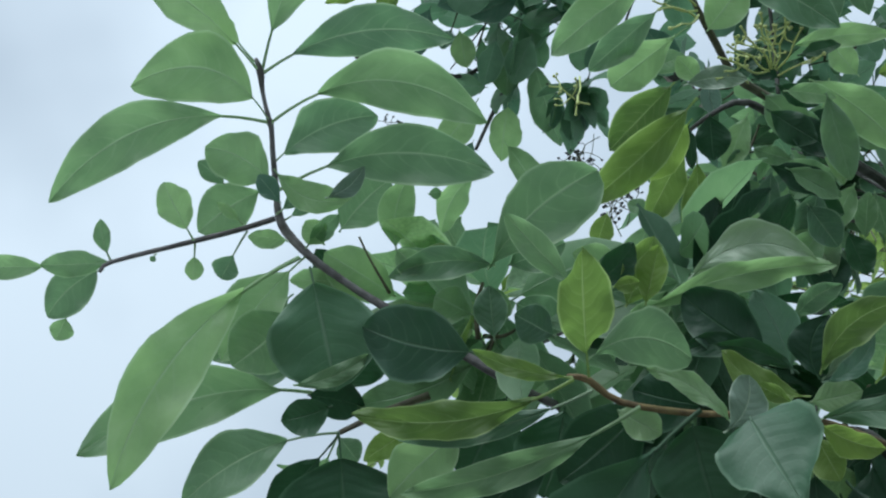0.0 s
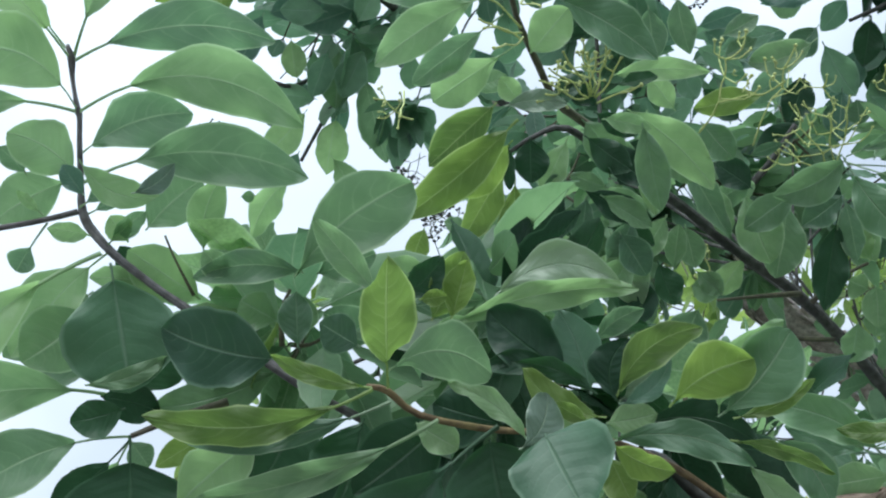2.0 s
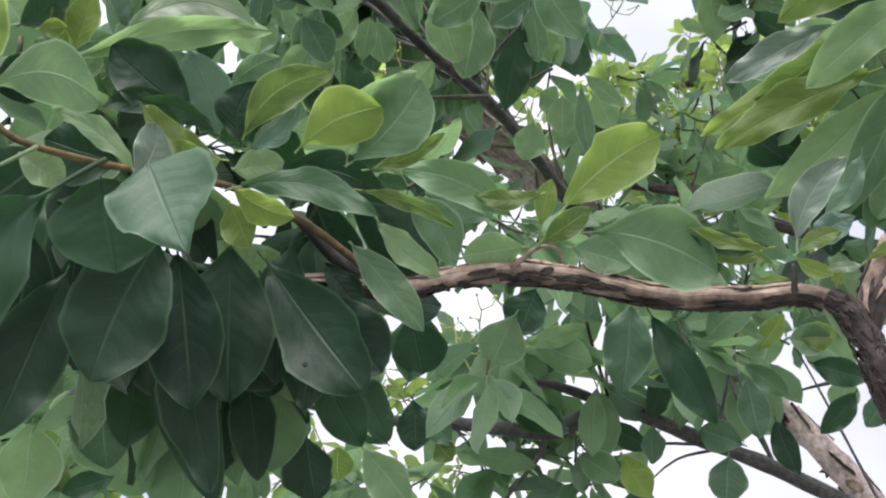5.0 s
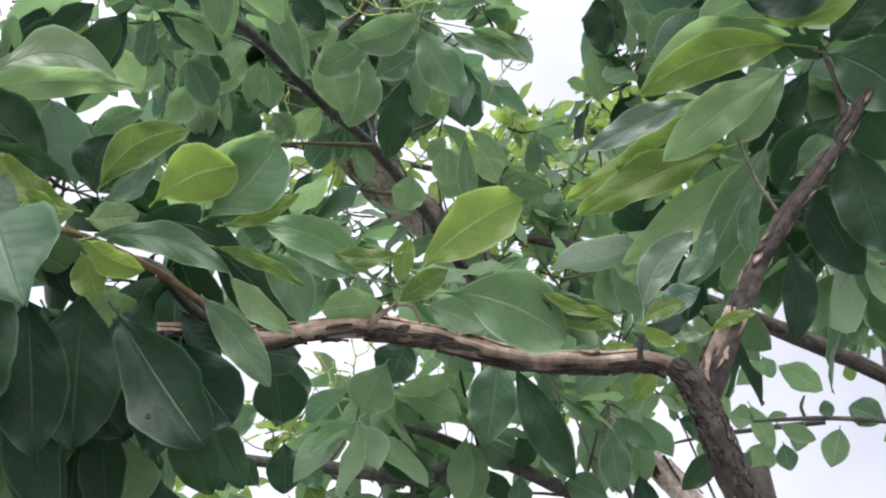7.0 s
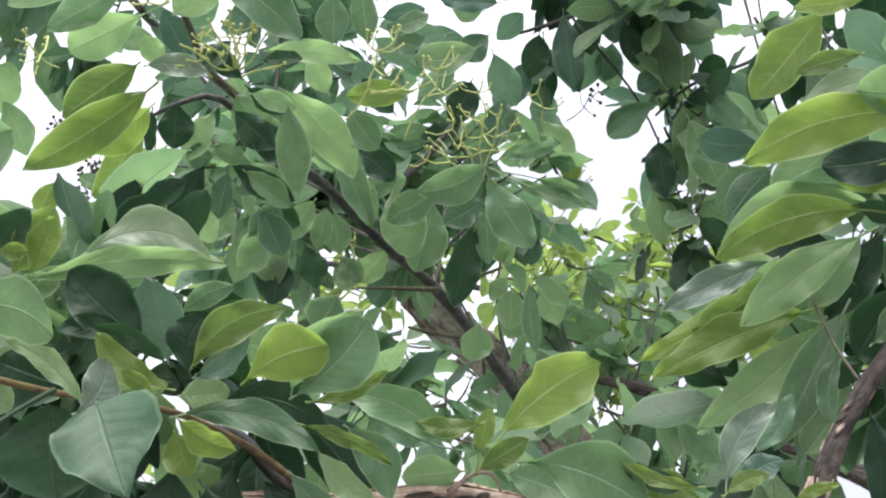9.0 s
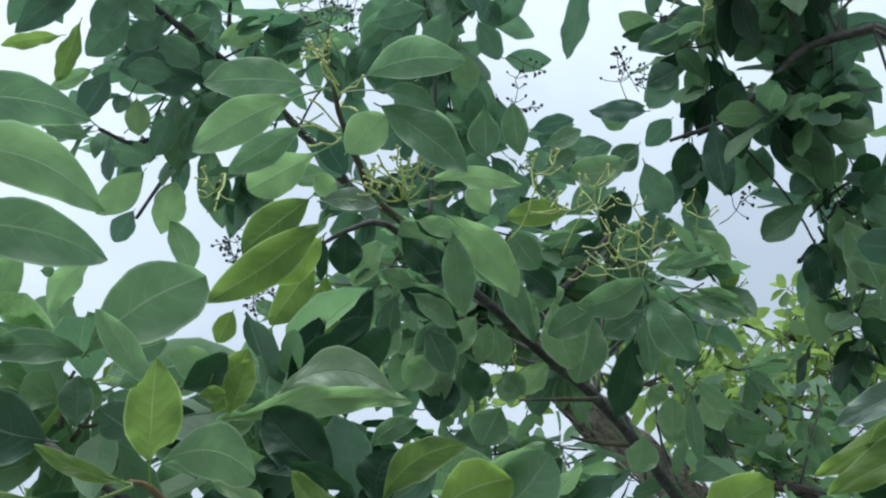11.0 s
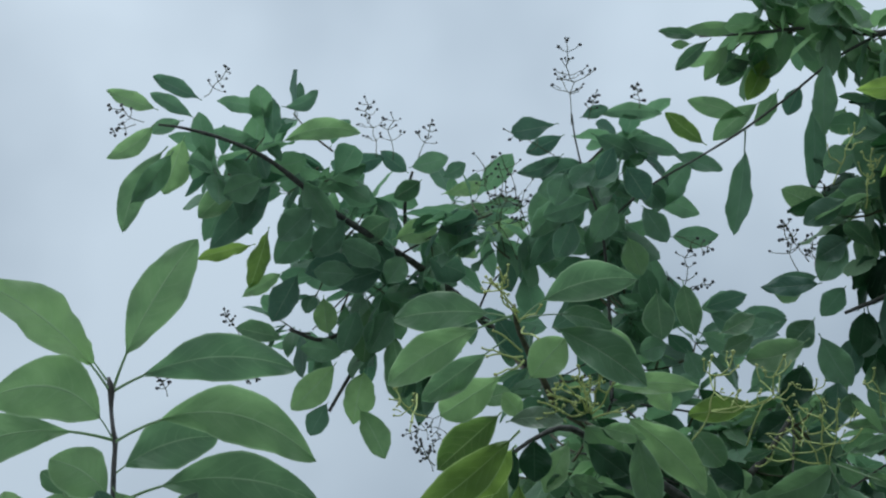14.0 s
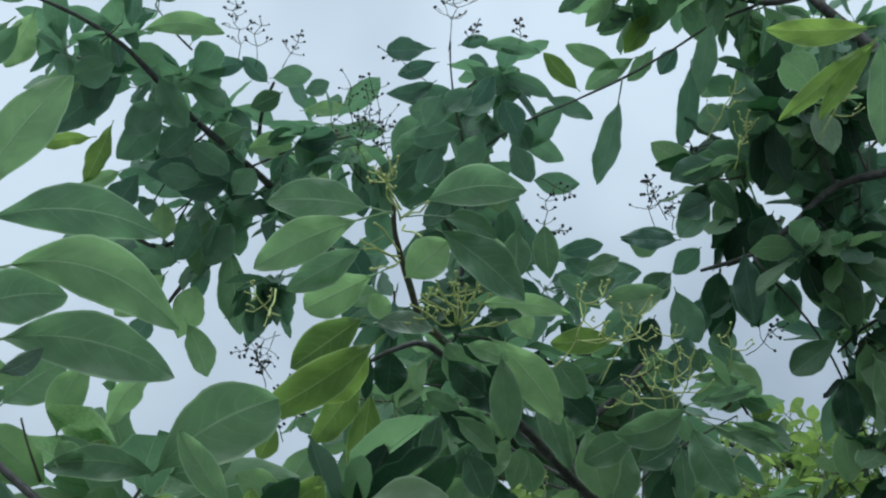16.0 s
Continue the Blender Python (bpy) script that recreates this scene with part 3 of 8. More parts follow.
leaf(stem, (-0.100, 0.670, 2.052), (-0.114, 0.661, 2.067), 0.014, -136, 6, 0.00, 0.25, 0.02, 0.06, "e")
leaf(stem, (-0.107, 0.679, 2.071), (-0.148, 0.658, 2.086), 0.036, -114, 0, -0.12, 0.28, -0.03, 0.10, "r")
leaf(stem, (-0.137, 0.682, 2.073), (-0.154, 0.670, 2.084), 0.015, -121, 0, -0.02, 0.12, 0.00, 0.10, "e")
leaf(stem, (-0.114, 0.695, 2.080), (-0.156, 0.703, 2.052), 0.034, -123, 0, -0.05, 0.30, 0.03, 0.10, "e")
leaf(stem, (-0.125, 0.689, 2.049), (-0.141, 0.679, 2.059), 0.007, -127, 0, 0.01, 0.15, 0.06, 0.15, "e")
leaf(stem, (-0.105, 0.689, 2.056), (-0.084, 0.681, 2.073), 0.011, 130, 0, -0.01, 0.33, 0.09, 0.20, "e")
leaf(stem, (-0.104, 0.700, 2.057), (-0.081, 0.694, 2.073), 0.009, 123, 0, -0.03, 0.17, -0.04, 0.30, "e")
leaf(stem, (-0.069, 0.733, 2.071), (-0.035, 0.716, 2.102), 0.037, 124, 0, 0.05, 0.36, -0.01, 0.05, "e")
leaf(stem, (0.020, 0.725, 2.112), (-0.001, 0.746, 2.079), 0.023, -162, 0, -0.10, 0.38, 0.04, 0.02, "e")
leaf(stem, (-0.010, 0.723, 2.095), (-0.001, 0.723, 2.097), 0.009, 144, 4, 0.02, 0.22, 0.07, 0.05, "e")
leaf(side_twig, (-0.154, 0.685, 2.034), (-0.172, 0.662, 2.062), 0.023, -122, 0, 0.01, 0.30, -0.03, 0.22, "r")
leaf(side_twig, (-0.154, 0.689, 2.035), (-0.155, 0.701, 2.015), 0.012, 183, 0, -0.00, 0.15, 0.00, 0.38, "r")
leaf(side_twig, (-0.124, 0.700, 2.051), (-0.140, 0.713, 2.023), 0.018, -138, 0, -0.02, 0.33, 0.03, 0.50, "o")
leaf(side_twig, (-0.204, 0.691, 2.023), (-0.245, 0.681, 2.014), 0.017, -115, 0, 0.02, 0.17, 0.06, 0.06, "e")
leaf(side_twig, (-0.243, 0.686, 2.016), (-0.285, 0.673, 2.007), 0.016, -119, 0, 0.00, 0.36, 0.09, 0.03, "e")
leaf(side_twig, (-0.207, 0.697, 2.027), (-0.213, 0.682, 2.048), 0.011, -151, 0, 0.06, 0.20, -0.04, 0.20, "e")
leaf(side_twig, (-0.212, 0.702, 2.024), (-0.244, 0.708, 1.993), 0.027, -136, 0, -0.10, 0.38, -0.01, 0.10, "r")
leaf(side_twig, (-0.234, 0.714, 1.997), (-0.240, 0.720, 1.983), 0.016, -167, 0, 0.01, 0.22, 0.01, 0.10, "e")
leaf(side_twig, (-0.183, 0.711, 2.041), (-0.186, 0.713, 2.036), 0.005, -165, 0, -0.01, 0.41, 0.04, 0.30, "e")
leaf(stem, (-0.088, 0.688, 2.024), (-0.186, 0.692, 1.874), 0.042, -116, 0, -0.11, 0.30, -0.03, 0.22, "e")
leaf(stem, (-0.085, 0.704, 2.036), (-0.138, 0.729, 1.973), 0.039, -121, 0, -0.05, 0.15, 0.00, 0.18, "e")
leaf(stem, (-0.072, 0.748, 1.959), (-0.220, 0.733, 1.912), 0.043, -114, 0, -0.11, 0.33, 0.03, 0.18, "e")
leaf(stem, (-0.092, 0.705, 1.992), (-0.128, 0.714, 1.962), 0.042, -120, 0, 0.02, 0.17, 0.06, 0.03, "r")
leaf(stem, (-0.079, 0.666, 2.004), (-0.063, 0.702, 1.940), 0.069, 155, 7, 0.00, 0.36, 0.09, 0.14, "r")
leaf(stem, (-0.087, 0.689, 1.937), (-0.043, 0.686, 1.956), 0.012, 115, 0, -0.08, 0.20, -0.04, 0.02, "e")
leaf(stem, (-0.065, 0.706, 1.932), (-0.095, 0.706, 1.922), 0.023, -122, 2, 0.03, 0.38, -0.01, 0.08, "r")
leaf(stem, (0.022, 0.680, 1.954), (-0.047, 0.669, 1.965), 0.047, -130, 7, 0.06, 0.22, 0.01, 0.10, "r")
leaf(stem, (-0.030, 0.723, 2.016), (-0.075, 0.705, 2.038), 0.035, -140, 0, -0.01, 0.41, 0.04, 0.03, "r")
leaf(stem, (-0.096, 0.690, 2.037), (-0.121, 0.685, 2.037), 0.013, -141, 0, -0.03, 0.25, 0.07, 0.05, "e")
leaf(stem, (-0.087, 0.702, 2.039), (-0.066, 0.693, 2.059), 0.014, 151, 0, 0.02, 0.43, -0.06, 0.10, "e")
leaf(stem, (-0.075, 0.703, 2.042), (-0.087, 0.693, 2.054), 0.018, -120, 0, 0.00, 0.28, -0.03, 0.05, "e")
leaf(stem, (-0.065, 0.725, 2.028), (-0.098, 0.720, 2.026), 0.015, -110, 0, -0.02, 0.12, 0.00, 0.03, "e")
leaf(stem, (-0.083, 0.729, 1.950), (-0.048, 0.736, 1.945), 0.026, 122, 2, 0.03, 0.30, 0.03, 0.03, "e")
leaf(stem, (-0.065, 0.738, 1.958), (-0.033, 0.727, 1.988), 0.029, 127, 2, 0.01, 0.15, 0.06, 0.05, "e")
leaf(stem, (-0.053, 0.745, 2.014), (-0.082, 0.720, 2.050), 0.027, -137, 2, -0.01, 0.33, 0.09, 0.05, "e")
low_twig = branch(near, "twig", "green", [(-0.008, 0.708, 1.940, 0.0027), (-0.035, 0.710, 1.930, 0.0020), (-0.060, 0.704, 1.914, 0.0016)], 7, 0.1)
leaf(low_twig, (-0.097, 0.783, 1.994), (-0.139, 0.770, 2.003), 0.049, -101, 4, 0.01, 0.30, -0.03, 0.05, "e")
leaf(low_twig, (-0.100, 0.759, 2.039), (-0.151, 0.772, 1.995), 0.040, -113, 4, -0.00, 0.15, 0.00, 0.06, "e")
leaf(low_twig, (-0.062, 0.720, 1.921), (-0.151, 0.721, 1.877), 0.038, -105, 0, -0.10, 0.33, 0.03, 0.30, "e")
leaf(low_twig, (-0.060, 0.694, 1.910), (-0.057, 0.718, 1.851), 0.074, 173, 2, 0.02, 0.17, 0.06, 0.24, "r")
leaf(low_twig, (-0.063, 0.713, 1.918), (-0.050, 0.721, 1.903), 0.017, 127, 0, 0.00, 0.36, 0.09, 0.20, "e")
leaf(low_twig, (-0.015, 0.733, 1.932), (-0.048, 0.739, 1.911), 0.017, -120, 1, -0.01, 0.20, -0.04, 0.03, "e")
leaf(low_twig, (-0.063, 0.732, 1.925), (-0.105, 0.742, 1.882), 0.025, -127, 2, 0.03, 0.38, -0.01, 0.30, "e")
leaf(low_twig, (-0.064, 0.740, 1.929), (-0.082, 0.753, 1.892), 0.017, -148, 0, 0.01, 0.22, 0.01, 0.35, "e")
spray_twig = branch(near, "twig", "brown", [(0.061, 0.578, 1.888, 0.0010), (0.072, 0.583, 1.888, 0.0018), (0.088, 0.591, 1.880, 0.0018), (0.124, 0.608, 1.882, 0.0018), (0.155, 0.623, 1.888, 0.0018), (0.194, 0.635, 1.891, 0.0019), (0.241, 0.667, 1.891, 0.0021), (0.288, 0.710, 1.887, 0.0026), (0.316, 0.729, 1.885, 0.0034)], 8, 0.12)
leaf(spray_twig, (0.144, 0.565, 1.860), (0.159, 0.549, 1.810), 0.052, 69, 7, -0.01, 0.25, 0.12, 0.02, "h")
leaf(spray_twig, (0.071, 0.574, 1.885), (0.064, 0.510, 1.919), 0.029, -161, 1, 0.01, 0.30, -0.03, 0.20, "a")
leaf(spray_twig, (0.072, 0.583, 1.899), (0.123, 0.579, 1.898), 0.032, 133, 0, 0.22, 0.15, 0.00, 0.03, "o")
leaf(spray_twig, (0.063, 0.574, 1.885), (0.014, 0.568, 1.897), 0.010, -112, 1, 0.06, 0.33, 0.03, 0.08, "e")
leaf(spray_twig, (0.063, 0.570, 1.882), (-0.046, 0.601, 1.878), 0.020, -127, 1, 0.10, 0.25, 0.02, 0.18, "e")
leaf(spray_twig, (0.073, 0.580, 1.881), (-0.024, 0.612, 1.870), 0.015, -113, 3, 0.06, 0.25, 0.02, 0.20, "e")
leaf(spray_twig, (0.097, 0.588, 1.876), (-0.021, 0.634, 1.849), 0.018, -115, 0, 0.06, 0.25, 0.02, 0.20, "e")
leaf(spray_twig, (0.251, 0.707, 1.875), (0.296, 0.717, 1.825), 0.043, 127, 2, 0.00, 0.25, 0.02, 0.06, "o")
leaf(spray_twig, (0.261, 0.707, 1.889), (0.286, 0.714, 1.859), 0.020, 107, 2, 0.00, 0.25, 0.02, 0.06, "e")
leaf(spray_twig, (0.201, 0.627, 1.910), (0.224, 0.610, 1.926), 0.010, 148, 5, 0.00, 0.25, 0.02, 0.06, "e")
leaf(spray_twig, (0.129, 0.598, 1.879), (0.041, 0.586, 1.751), 0.064, -113, 2, -0.08, 0.30, 0.07, 0.22, "o")
leaf(spray_twig, (0.190, 0.609, 1.877), (0.221, 0.607, 1.862), 0.018, 137, 1, -0.10, 0.43, -0.06, 0.03, "e")
leaf(spray_twig, (0.191, 0.621, 1.875), (0.202, 0.627, 1.853), 0.019, 153, 1, 0.00, 0.28, -0.03, 0.05, "e")
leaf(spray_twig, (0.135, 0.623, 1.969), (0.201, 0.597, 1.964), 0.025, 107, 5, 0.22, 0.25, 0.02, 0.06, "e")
leaf(spray_twig, (0.110, 0.637, 1.956), (0.208, 0.592, 1.960), 0.018, 131, 0, 0.07, 0.25, 0.02, 0.06, "e")
leaf(spray_twig, (0.173, 0.621, 1.923), (0.130, 0.618, 1.957), 0.033, -112, 2, 0.04, 0.25, 0.02, 0.06, "r")
leaf(spray_twig, (0.188, 0.634, 1.917), (0.169, 0.615, 1.958), 0.027, -159, 6, -0.05, 0.25, 0.02, 0.06, "e")
leaf(spray_twig, (0.169, 0.616, 1.919), (0.127, 0.629, 1.927), 0.014, -110, 2, -0.12, 0.25, 0.02, 0.06, "e")
leaf(spray_twig, (0.185, 0.612, 1.906), (0.143, 0.617, 1.925), 0.013, -135, 2, -0.10, 0.25, 0.02, 0.06, "e")
leaf(spray_twig, (0.189, 0.612, 1.893), (0.146, 0.612, 1.920), 0.017, -102, 1, 0.14, 0.25, 0.02, 0.06, "e")
leaf(spray_twig, (0.198, 0.621, 1.907), (0.202, 0.601, 1.935), 0.025, 148, 2, 0.20, 0.25, 0.02, 0.06, "r")
leaf(spray_twig, (0.196, 0.613, 1.906), (0.235, 0.579, 1.931), 0.021, 143, 1, 0.16, 0.25, 0.02, 0.06, "e")
leaf(spray_twig, (0.198, 0.618, 1.904), (0.222, 0.596, 1.921), 0.012, 106, 6, -0.16, 0.25, 0.02, 0.06, "e")
leaf(spray_twig, (0.221, 0.605, 1.897), (0.260, 0.578, 1.913), 0.033, 133, 1, 0.10, 0.25, 0.02, 0.06, "o")
leaf(spray_twig, (0.248, 0.608, 1.894), (0.280, 0.572, 1.928), 0.036, 122, 3, -0.06, 0.25, 0.02, 0.06, "o")
leaf(spray_twig, (0.250, 0.612, 1.898), (0.279, 0.575, 1.935), 0.021, 157, 0, 0.16, 0.25, 0.02, 0.06, "e")
leaf(spray_twig, (0.259, 0.615, 1.897), (0.297, 0.590, 1.910), 0.010, 111, 1, -0.08, 0.25, 0.02, 0.06, "e")
leaf(spray_twig, (0.190, 0.629, 1.885), (0.265, 0.609, 1.867), 0.019, 103, 3, 0.14, 0.25, 0.02, 0.10, "e")
leaf(spray_twig, (0.251, 0.604, 1.879), (0.301, 0.596, 1.859), 0.009, 135, 1, 0.06, 0.25, 0.02, 0.06, "e")
leaf(spray_twig, (0.283, 0.624, 1.891), (0.314, 0.634, 1.855), 0.023, 123, 3, 0.12, 0.25, 0.02, 0.06, "e")
leaf(spray_twig, (0.269, 0.628, 1.878), (0.305, 0.632, 1.848), 0.016, 107, 0, -0.08, 0.25, 0.02, 0.06, "e")
leaf(spray_twig, (0.214, 0.641, 1.902), (0.277, 0.625, 1.885), 0.024, 122, 2, 0.16, 0.25, 0.02, 0.06, "e")
leaf(spray_twig, (0.193, 0.636, 1.950), (0.218, 0.617, 1.963), 0.014, 133, 0, 0.10, 0.25, 0.02, 0.06, "e")
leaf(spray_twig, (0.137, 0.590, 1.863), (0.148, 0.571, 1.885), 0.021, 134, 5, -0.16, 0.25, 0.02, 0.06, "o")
leaf(spray_twig, (0.142, 0.590, 1.867), (0.102, 0.588, 1.897), 0.012, -95, 0, -0.10, 0.25, 0.02, 0.06, "e")
leaf(spray_twig, (0.256, 0.634, 1.865), (0.295, 0.637, 1.818), 0.020, 115, 0, 0.02, 0.15, -0.04, 0.03, "e")
leaf(spray_twig, (0.178, 0.607, 1.887), (0.160, 0.606, 1.897), 0.010, -135, 1, 0.00, 0.33, -0.01, 0.05, "e")
leaf(spray_twig, (0.193, 0.627, 1.897), (0.219, 0.619, 1.900), 0.020, 101, 0, -0.02, 0.17, 0.01, 0.03, "e")
leaf(spray_twig, (0.154, 0.646, 1.900), (0.189, 0.635, 1.907), 0.020, 138, 0, 0.03, 0.36, 0.04, 0.05, "e")
# leaves hanging under the spray; tone 2 puts its shade into their colour
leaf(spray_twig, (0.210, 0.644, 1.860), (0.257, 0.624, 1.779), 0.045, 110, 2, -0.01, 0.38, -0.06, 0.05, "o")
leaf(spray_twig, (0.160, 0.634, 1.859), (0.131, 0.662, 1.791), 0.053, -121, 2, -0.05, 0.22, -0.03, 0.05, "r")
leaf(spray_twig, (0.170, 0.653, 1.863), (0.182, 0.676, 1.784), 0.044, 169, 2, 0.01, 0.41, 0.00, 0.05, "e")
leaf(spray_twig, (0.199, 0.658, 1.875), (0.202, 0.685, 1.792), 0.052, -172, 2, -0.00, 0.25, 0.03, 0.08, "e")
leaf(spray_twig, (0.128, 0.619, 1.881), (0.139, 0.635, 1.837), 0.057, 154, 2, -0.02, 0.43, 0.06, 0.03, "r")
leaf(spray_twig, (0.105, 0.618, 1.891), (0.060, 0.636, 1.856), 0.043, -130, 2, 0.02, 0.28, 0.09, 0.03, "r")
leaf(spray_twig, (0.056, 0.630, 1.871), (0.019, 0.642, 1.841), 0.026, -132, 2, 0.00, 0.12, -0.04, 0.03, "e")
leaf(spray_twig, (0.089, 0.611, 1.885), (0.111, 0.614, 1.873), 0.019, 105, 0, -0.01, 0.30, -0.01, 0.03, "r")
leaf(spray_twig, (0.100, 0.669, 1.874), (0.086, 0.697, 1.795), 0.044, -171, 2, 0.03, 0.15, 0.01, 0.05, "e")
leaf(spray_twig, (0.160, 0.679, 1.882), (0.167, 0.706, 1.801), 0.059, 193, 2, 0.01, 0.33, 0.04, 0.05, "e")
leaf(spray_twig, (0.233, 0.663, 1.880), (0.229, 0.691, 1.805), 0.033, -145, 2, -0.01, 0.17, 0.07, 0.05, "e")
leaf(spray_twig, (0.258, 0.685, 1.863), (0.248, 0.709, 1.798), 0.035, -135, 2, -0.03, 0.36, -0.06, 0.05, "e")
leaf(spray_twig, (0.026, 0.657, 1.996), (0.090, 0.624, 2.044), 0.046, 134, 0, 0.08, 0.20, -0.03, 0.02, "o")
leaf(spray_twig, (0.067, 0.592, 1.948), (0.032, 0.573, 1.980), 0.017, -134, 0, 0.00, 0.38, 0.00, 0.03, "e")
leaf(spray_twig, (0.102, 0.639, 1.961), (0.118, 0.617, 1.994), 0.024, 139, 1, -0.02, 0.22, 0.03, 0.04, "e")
leaf(spray_twig, (0.031, 0.664, 2.003), (-0.032, 0.665, 1.996), 0.021, -128, 0, -0.10, 0.41, 0.06, 0.03, "e")
leaf(spray_twig, (-0.011, 0.665, 1.999), (-0.027, 0.657, 2.010), 0.017, -140, 0, 0.01, 0.25, 0.09, 0.04, "e")
leaf(spray_twig, (-0.004, 0.690, 2.016), (-0.001, 0.682, 2.031), 0.019, 146, 1, -0.01, 0.43, -0.04, 0.03, "e")
leaf(spray_twig, (0.077, 0.708, 1.984), (0.045, 0.702, 1.999), 0.028, -142, 0, -0.03, 0.28, -0.01, 0.03, "e")
leaf(spray_twig, (0.030, 0.709, 1.985), (0.033, 0.697, 2.007), 0.023, 182, 0, 0.01, 0.12, 0.01, 0.05, "e")
leaf(spray_twig, (0.022, 0.719, 1.968), (-0.053, 0.736, 1.947), 0.029, -115, 4, 0.06, 0.25, 0.02, 0.06, "e")
leaf(spray_twig, (0.108, 0.672, 2.004), (0.078, 0.668, 2.015), 0.021, -114, 0, -0.02, 0.15, 0.07, 0.03, "e")
leaf(spray_twig, (0.073, 0.693, 1.970), (0.103, 0.685, 1.981), 0.029, 125, 2, 0.02, 0.33, -0.06, 0.03, "e")
leaf(spray_twig, (0.091, 0.662, 1.983), (0.136, 0.655, 1.986), 0.019, 122, 0, 0.00, 0.17, -0.03, 0.03, "e")
leaf(spray_twig, (0.040, 0.690, 2.019), (0.075, 0.682, 2.031), 0.026, 121, 0, -0.01, 0.36, 0.00, 0.03, "e")
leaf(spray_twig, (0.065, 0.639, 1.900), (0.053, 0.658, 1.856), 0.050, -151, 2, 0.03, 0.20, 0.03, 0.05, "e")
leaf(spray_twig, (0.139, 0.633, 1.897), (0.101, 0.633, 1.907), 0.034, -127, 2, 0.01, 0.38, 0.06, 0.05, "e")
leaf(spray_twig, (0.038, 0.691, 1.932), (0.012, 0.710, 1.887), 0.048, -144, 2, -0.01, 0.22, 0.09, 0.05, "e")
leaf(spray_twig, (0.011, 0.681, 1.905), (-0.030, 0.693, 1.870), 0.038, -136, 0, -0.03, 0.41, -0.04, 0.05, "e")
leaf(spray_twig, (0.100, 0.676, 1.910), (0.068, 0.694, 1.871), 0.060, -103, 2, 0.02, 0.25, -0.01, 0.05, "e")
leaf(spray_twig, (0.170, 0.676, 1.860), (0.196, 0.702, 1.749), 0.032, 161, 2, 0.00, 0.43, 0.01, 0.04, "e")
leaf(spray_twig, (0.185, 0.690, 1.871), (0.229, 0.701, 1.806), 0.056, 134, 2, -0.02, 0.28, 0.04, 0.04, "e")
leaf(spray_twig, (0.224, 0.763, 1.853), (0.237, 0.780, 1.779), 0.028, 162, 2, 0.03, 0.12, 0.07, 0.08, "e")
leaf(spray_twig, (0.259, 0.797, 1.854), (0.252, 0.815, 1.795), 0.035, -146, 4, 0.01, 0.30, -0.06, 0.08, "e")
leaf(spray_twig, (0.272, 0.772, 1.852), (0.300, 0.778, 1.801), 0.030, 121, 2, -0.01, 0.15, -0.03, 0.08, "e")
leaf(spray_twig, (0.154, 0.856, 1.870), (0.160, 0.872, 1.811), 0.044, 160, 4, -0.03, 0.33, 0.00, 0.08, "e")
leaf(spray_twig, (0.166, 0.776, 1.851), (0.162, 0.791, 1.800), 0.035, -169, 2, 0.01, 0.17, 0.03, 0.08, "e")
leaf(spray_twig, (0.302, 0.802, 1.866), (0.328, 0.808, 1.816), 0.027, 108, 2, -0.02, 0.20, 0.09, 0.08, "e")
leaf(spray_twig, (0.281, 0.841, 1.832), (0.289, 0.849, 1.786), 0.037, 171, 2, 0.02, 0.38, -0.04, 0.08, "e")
clump(spray_twig, 103, (0.033, 0.755, 2.026), 0.045, 15, 0.090, (0,0,1), 0.5, True)
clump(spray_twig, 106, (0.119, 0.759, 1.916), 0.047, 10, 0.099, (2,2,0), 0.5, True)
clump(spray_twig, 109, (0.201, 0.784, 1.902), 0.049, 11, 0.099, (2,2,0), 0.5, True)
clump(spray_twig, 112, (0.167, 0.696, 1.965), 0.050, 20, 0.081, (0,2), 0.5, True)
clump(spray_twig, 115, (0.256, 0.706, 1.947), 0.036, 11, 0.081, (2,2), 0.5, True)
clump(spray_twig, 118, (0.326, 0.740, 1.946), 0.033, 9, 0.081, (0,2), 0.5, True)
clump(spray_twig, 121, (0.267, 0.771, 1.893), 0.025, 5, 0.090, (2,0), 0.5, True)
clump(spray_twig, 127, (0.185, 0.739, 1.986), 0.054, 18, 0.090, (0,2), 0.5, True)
clump(spray_twig, 130, (0.002, 0.769, 2.041), 0.031, 11, 0.072, (0,2), 0.5, False)
leaf(spray_twig, (0.030, 0.676, 1.960), (0.027, 0.661, 1.988), 0.021, -176, 4, 0.00, 0.25, 0.02, 0.06, "e")
leaf(spray_twig, (0.064, 0.659, 1.953), (0.041, 0.658, 1.967), 0.026, -135, 4, 0.00, 0.25, 0.02, 0.06, "e")
leaf(spray_twig, (0.083, 0.632, 1.971), (0.106, 0.616, 1.989), 0.020, 141, 2, -0.08, 0.25, 0.02, 0.06, "e")
leaf(spray_twig, (0.112, 0.632, 1.958), (0.119, 0.614, 1.986), 0.019, 137, 1, 0.00, 0.25, 0.02, 0.06, "e")
leaf(spray_twig, (0.093, 0.622, 1.964), (0.108, 0.618, 1.965), 0.010, 126, 1, 0.00, 0.25, 0.02, 0.06, "e")
leaf(spray_twig, (0.018, 0.698, 1.989), (-0.005, 0.697, 2.002), 0.026, -138, 4, 0.00, 0.25, 0.02, 0.06, "e")
leaf(spray_twig, (0.007, 0.688, 1.970), (-0.023, 0.702, 1.961), 0.022, -128, 2, 0.00, 0.25, 0.02, 0.06, "e")
leaf(spray_twig, (0.128, 0.643, 1.952), (0.145, 0.629, 1.969), 0.019, 113, 4, 0.00, 0.25, 0.02, 0.06, "e")
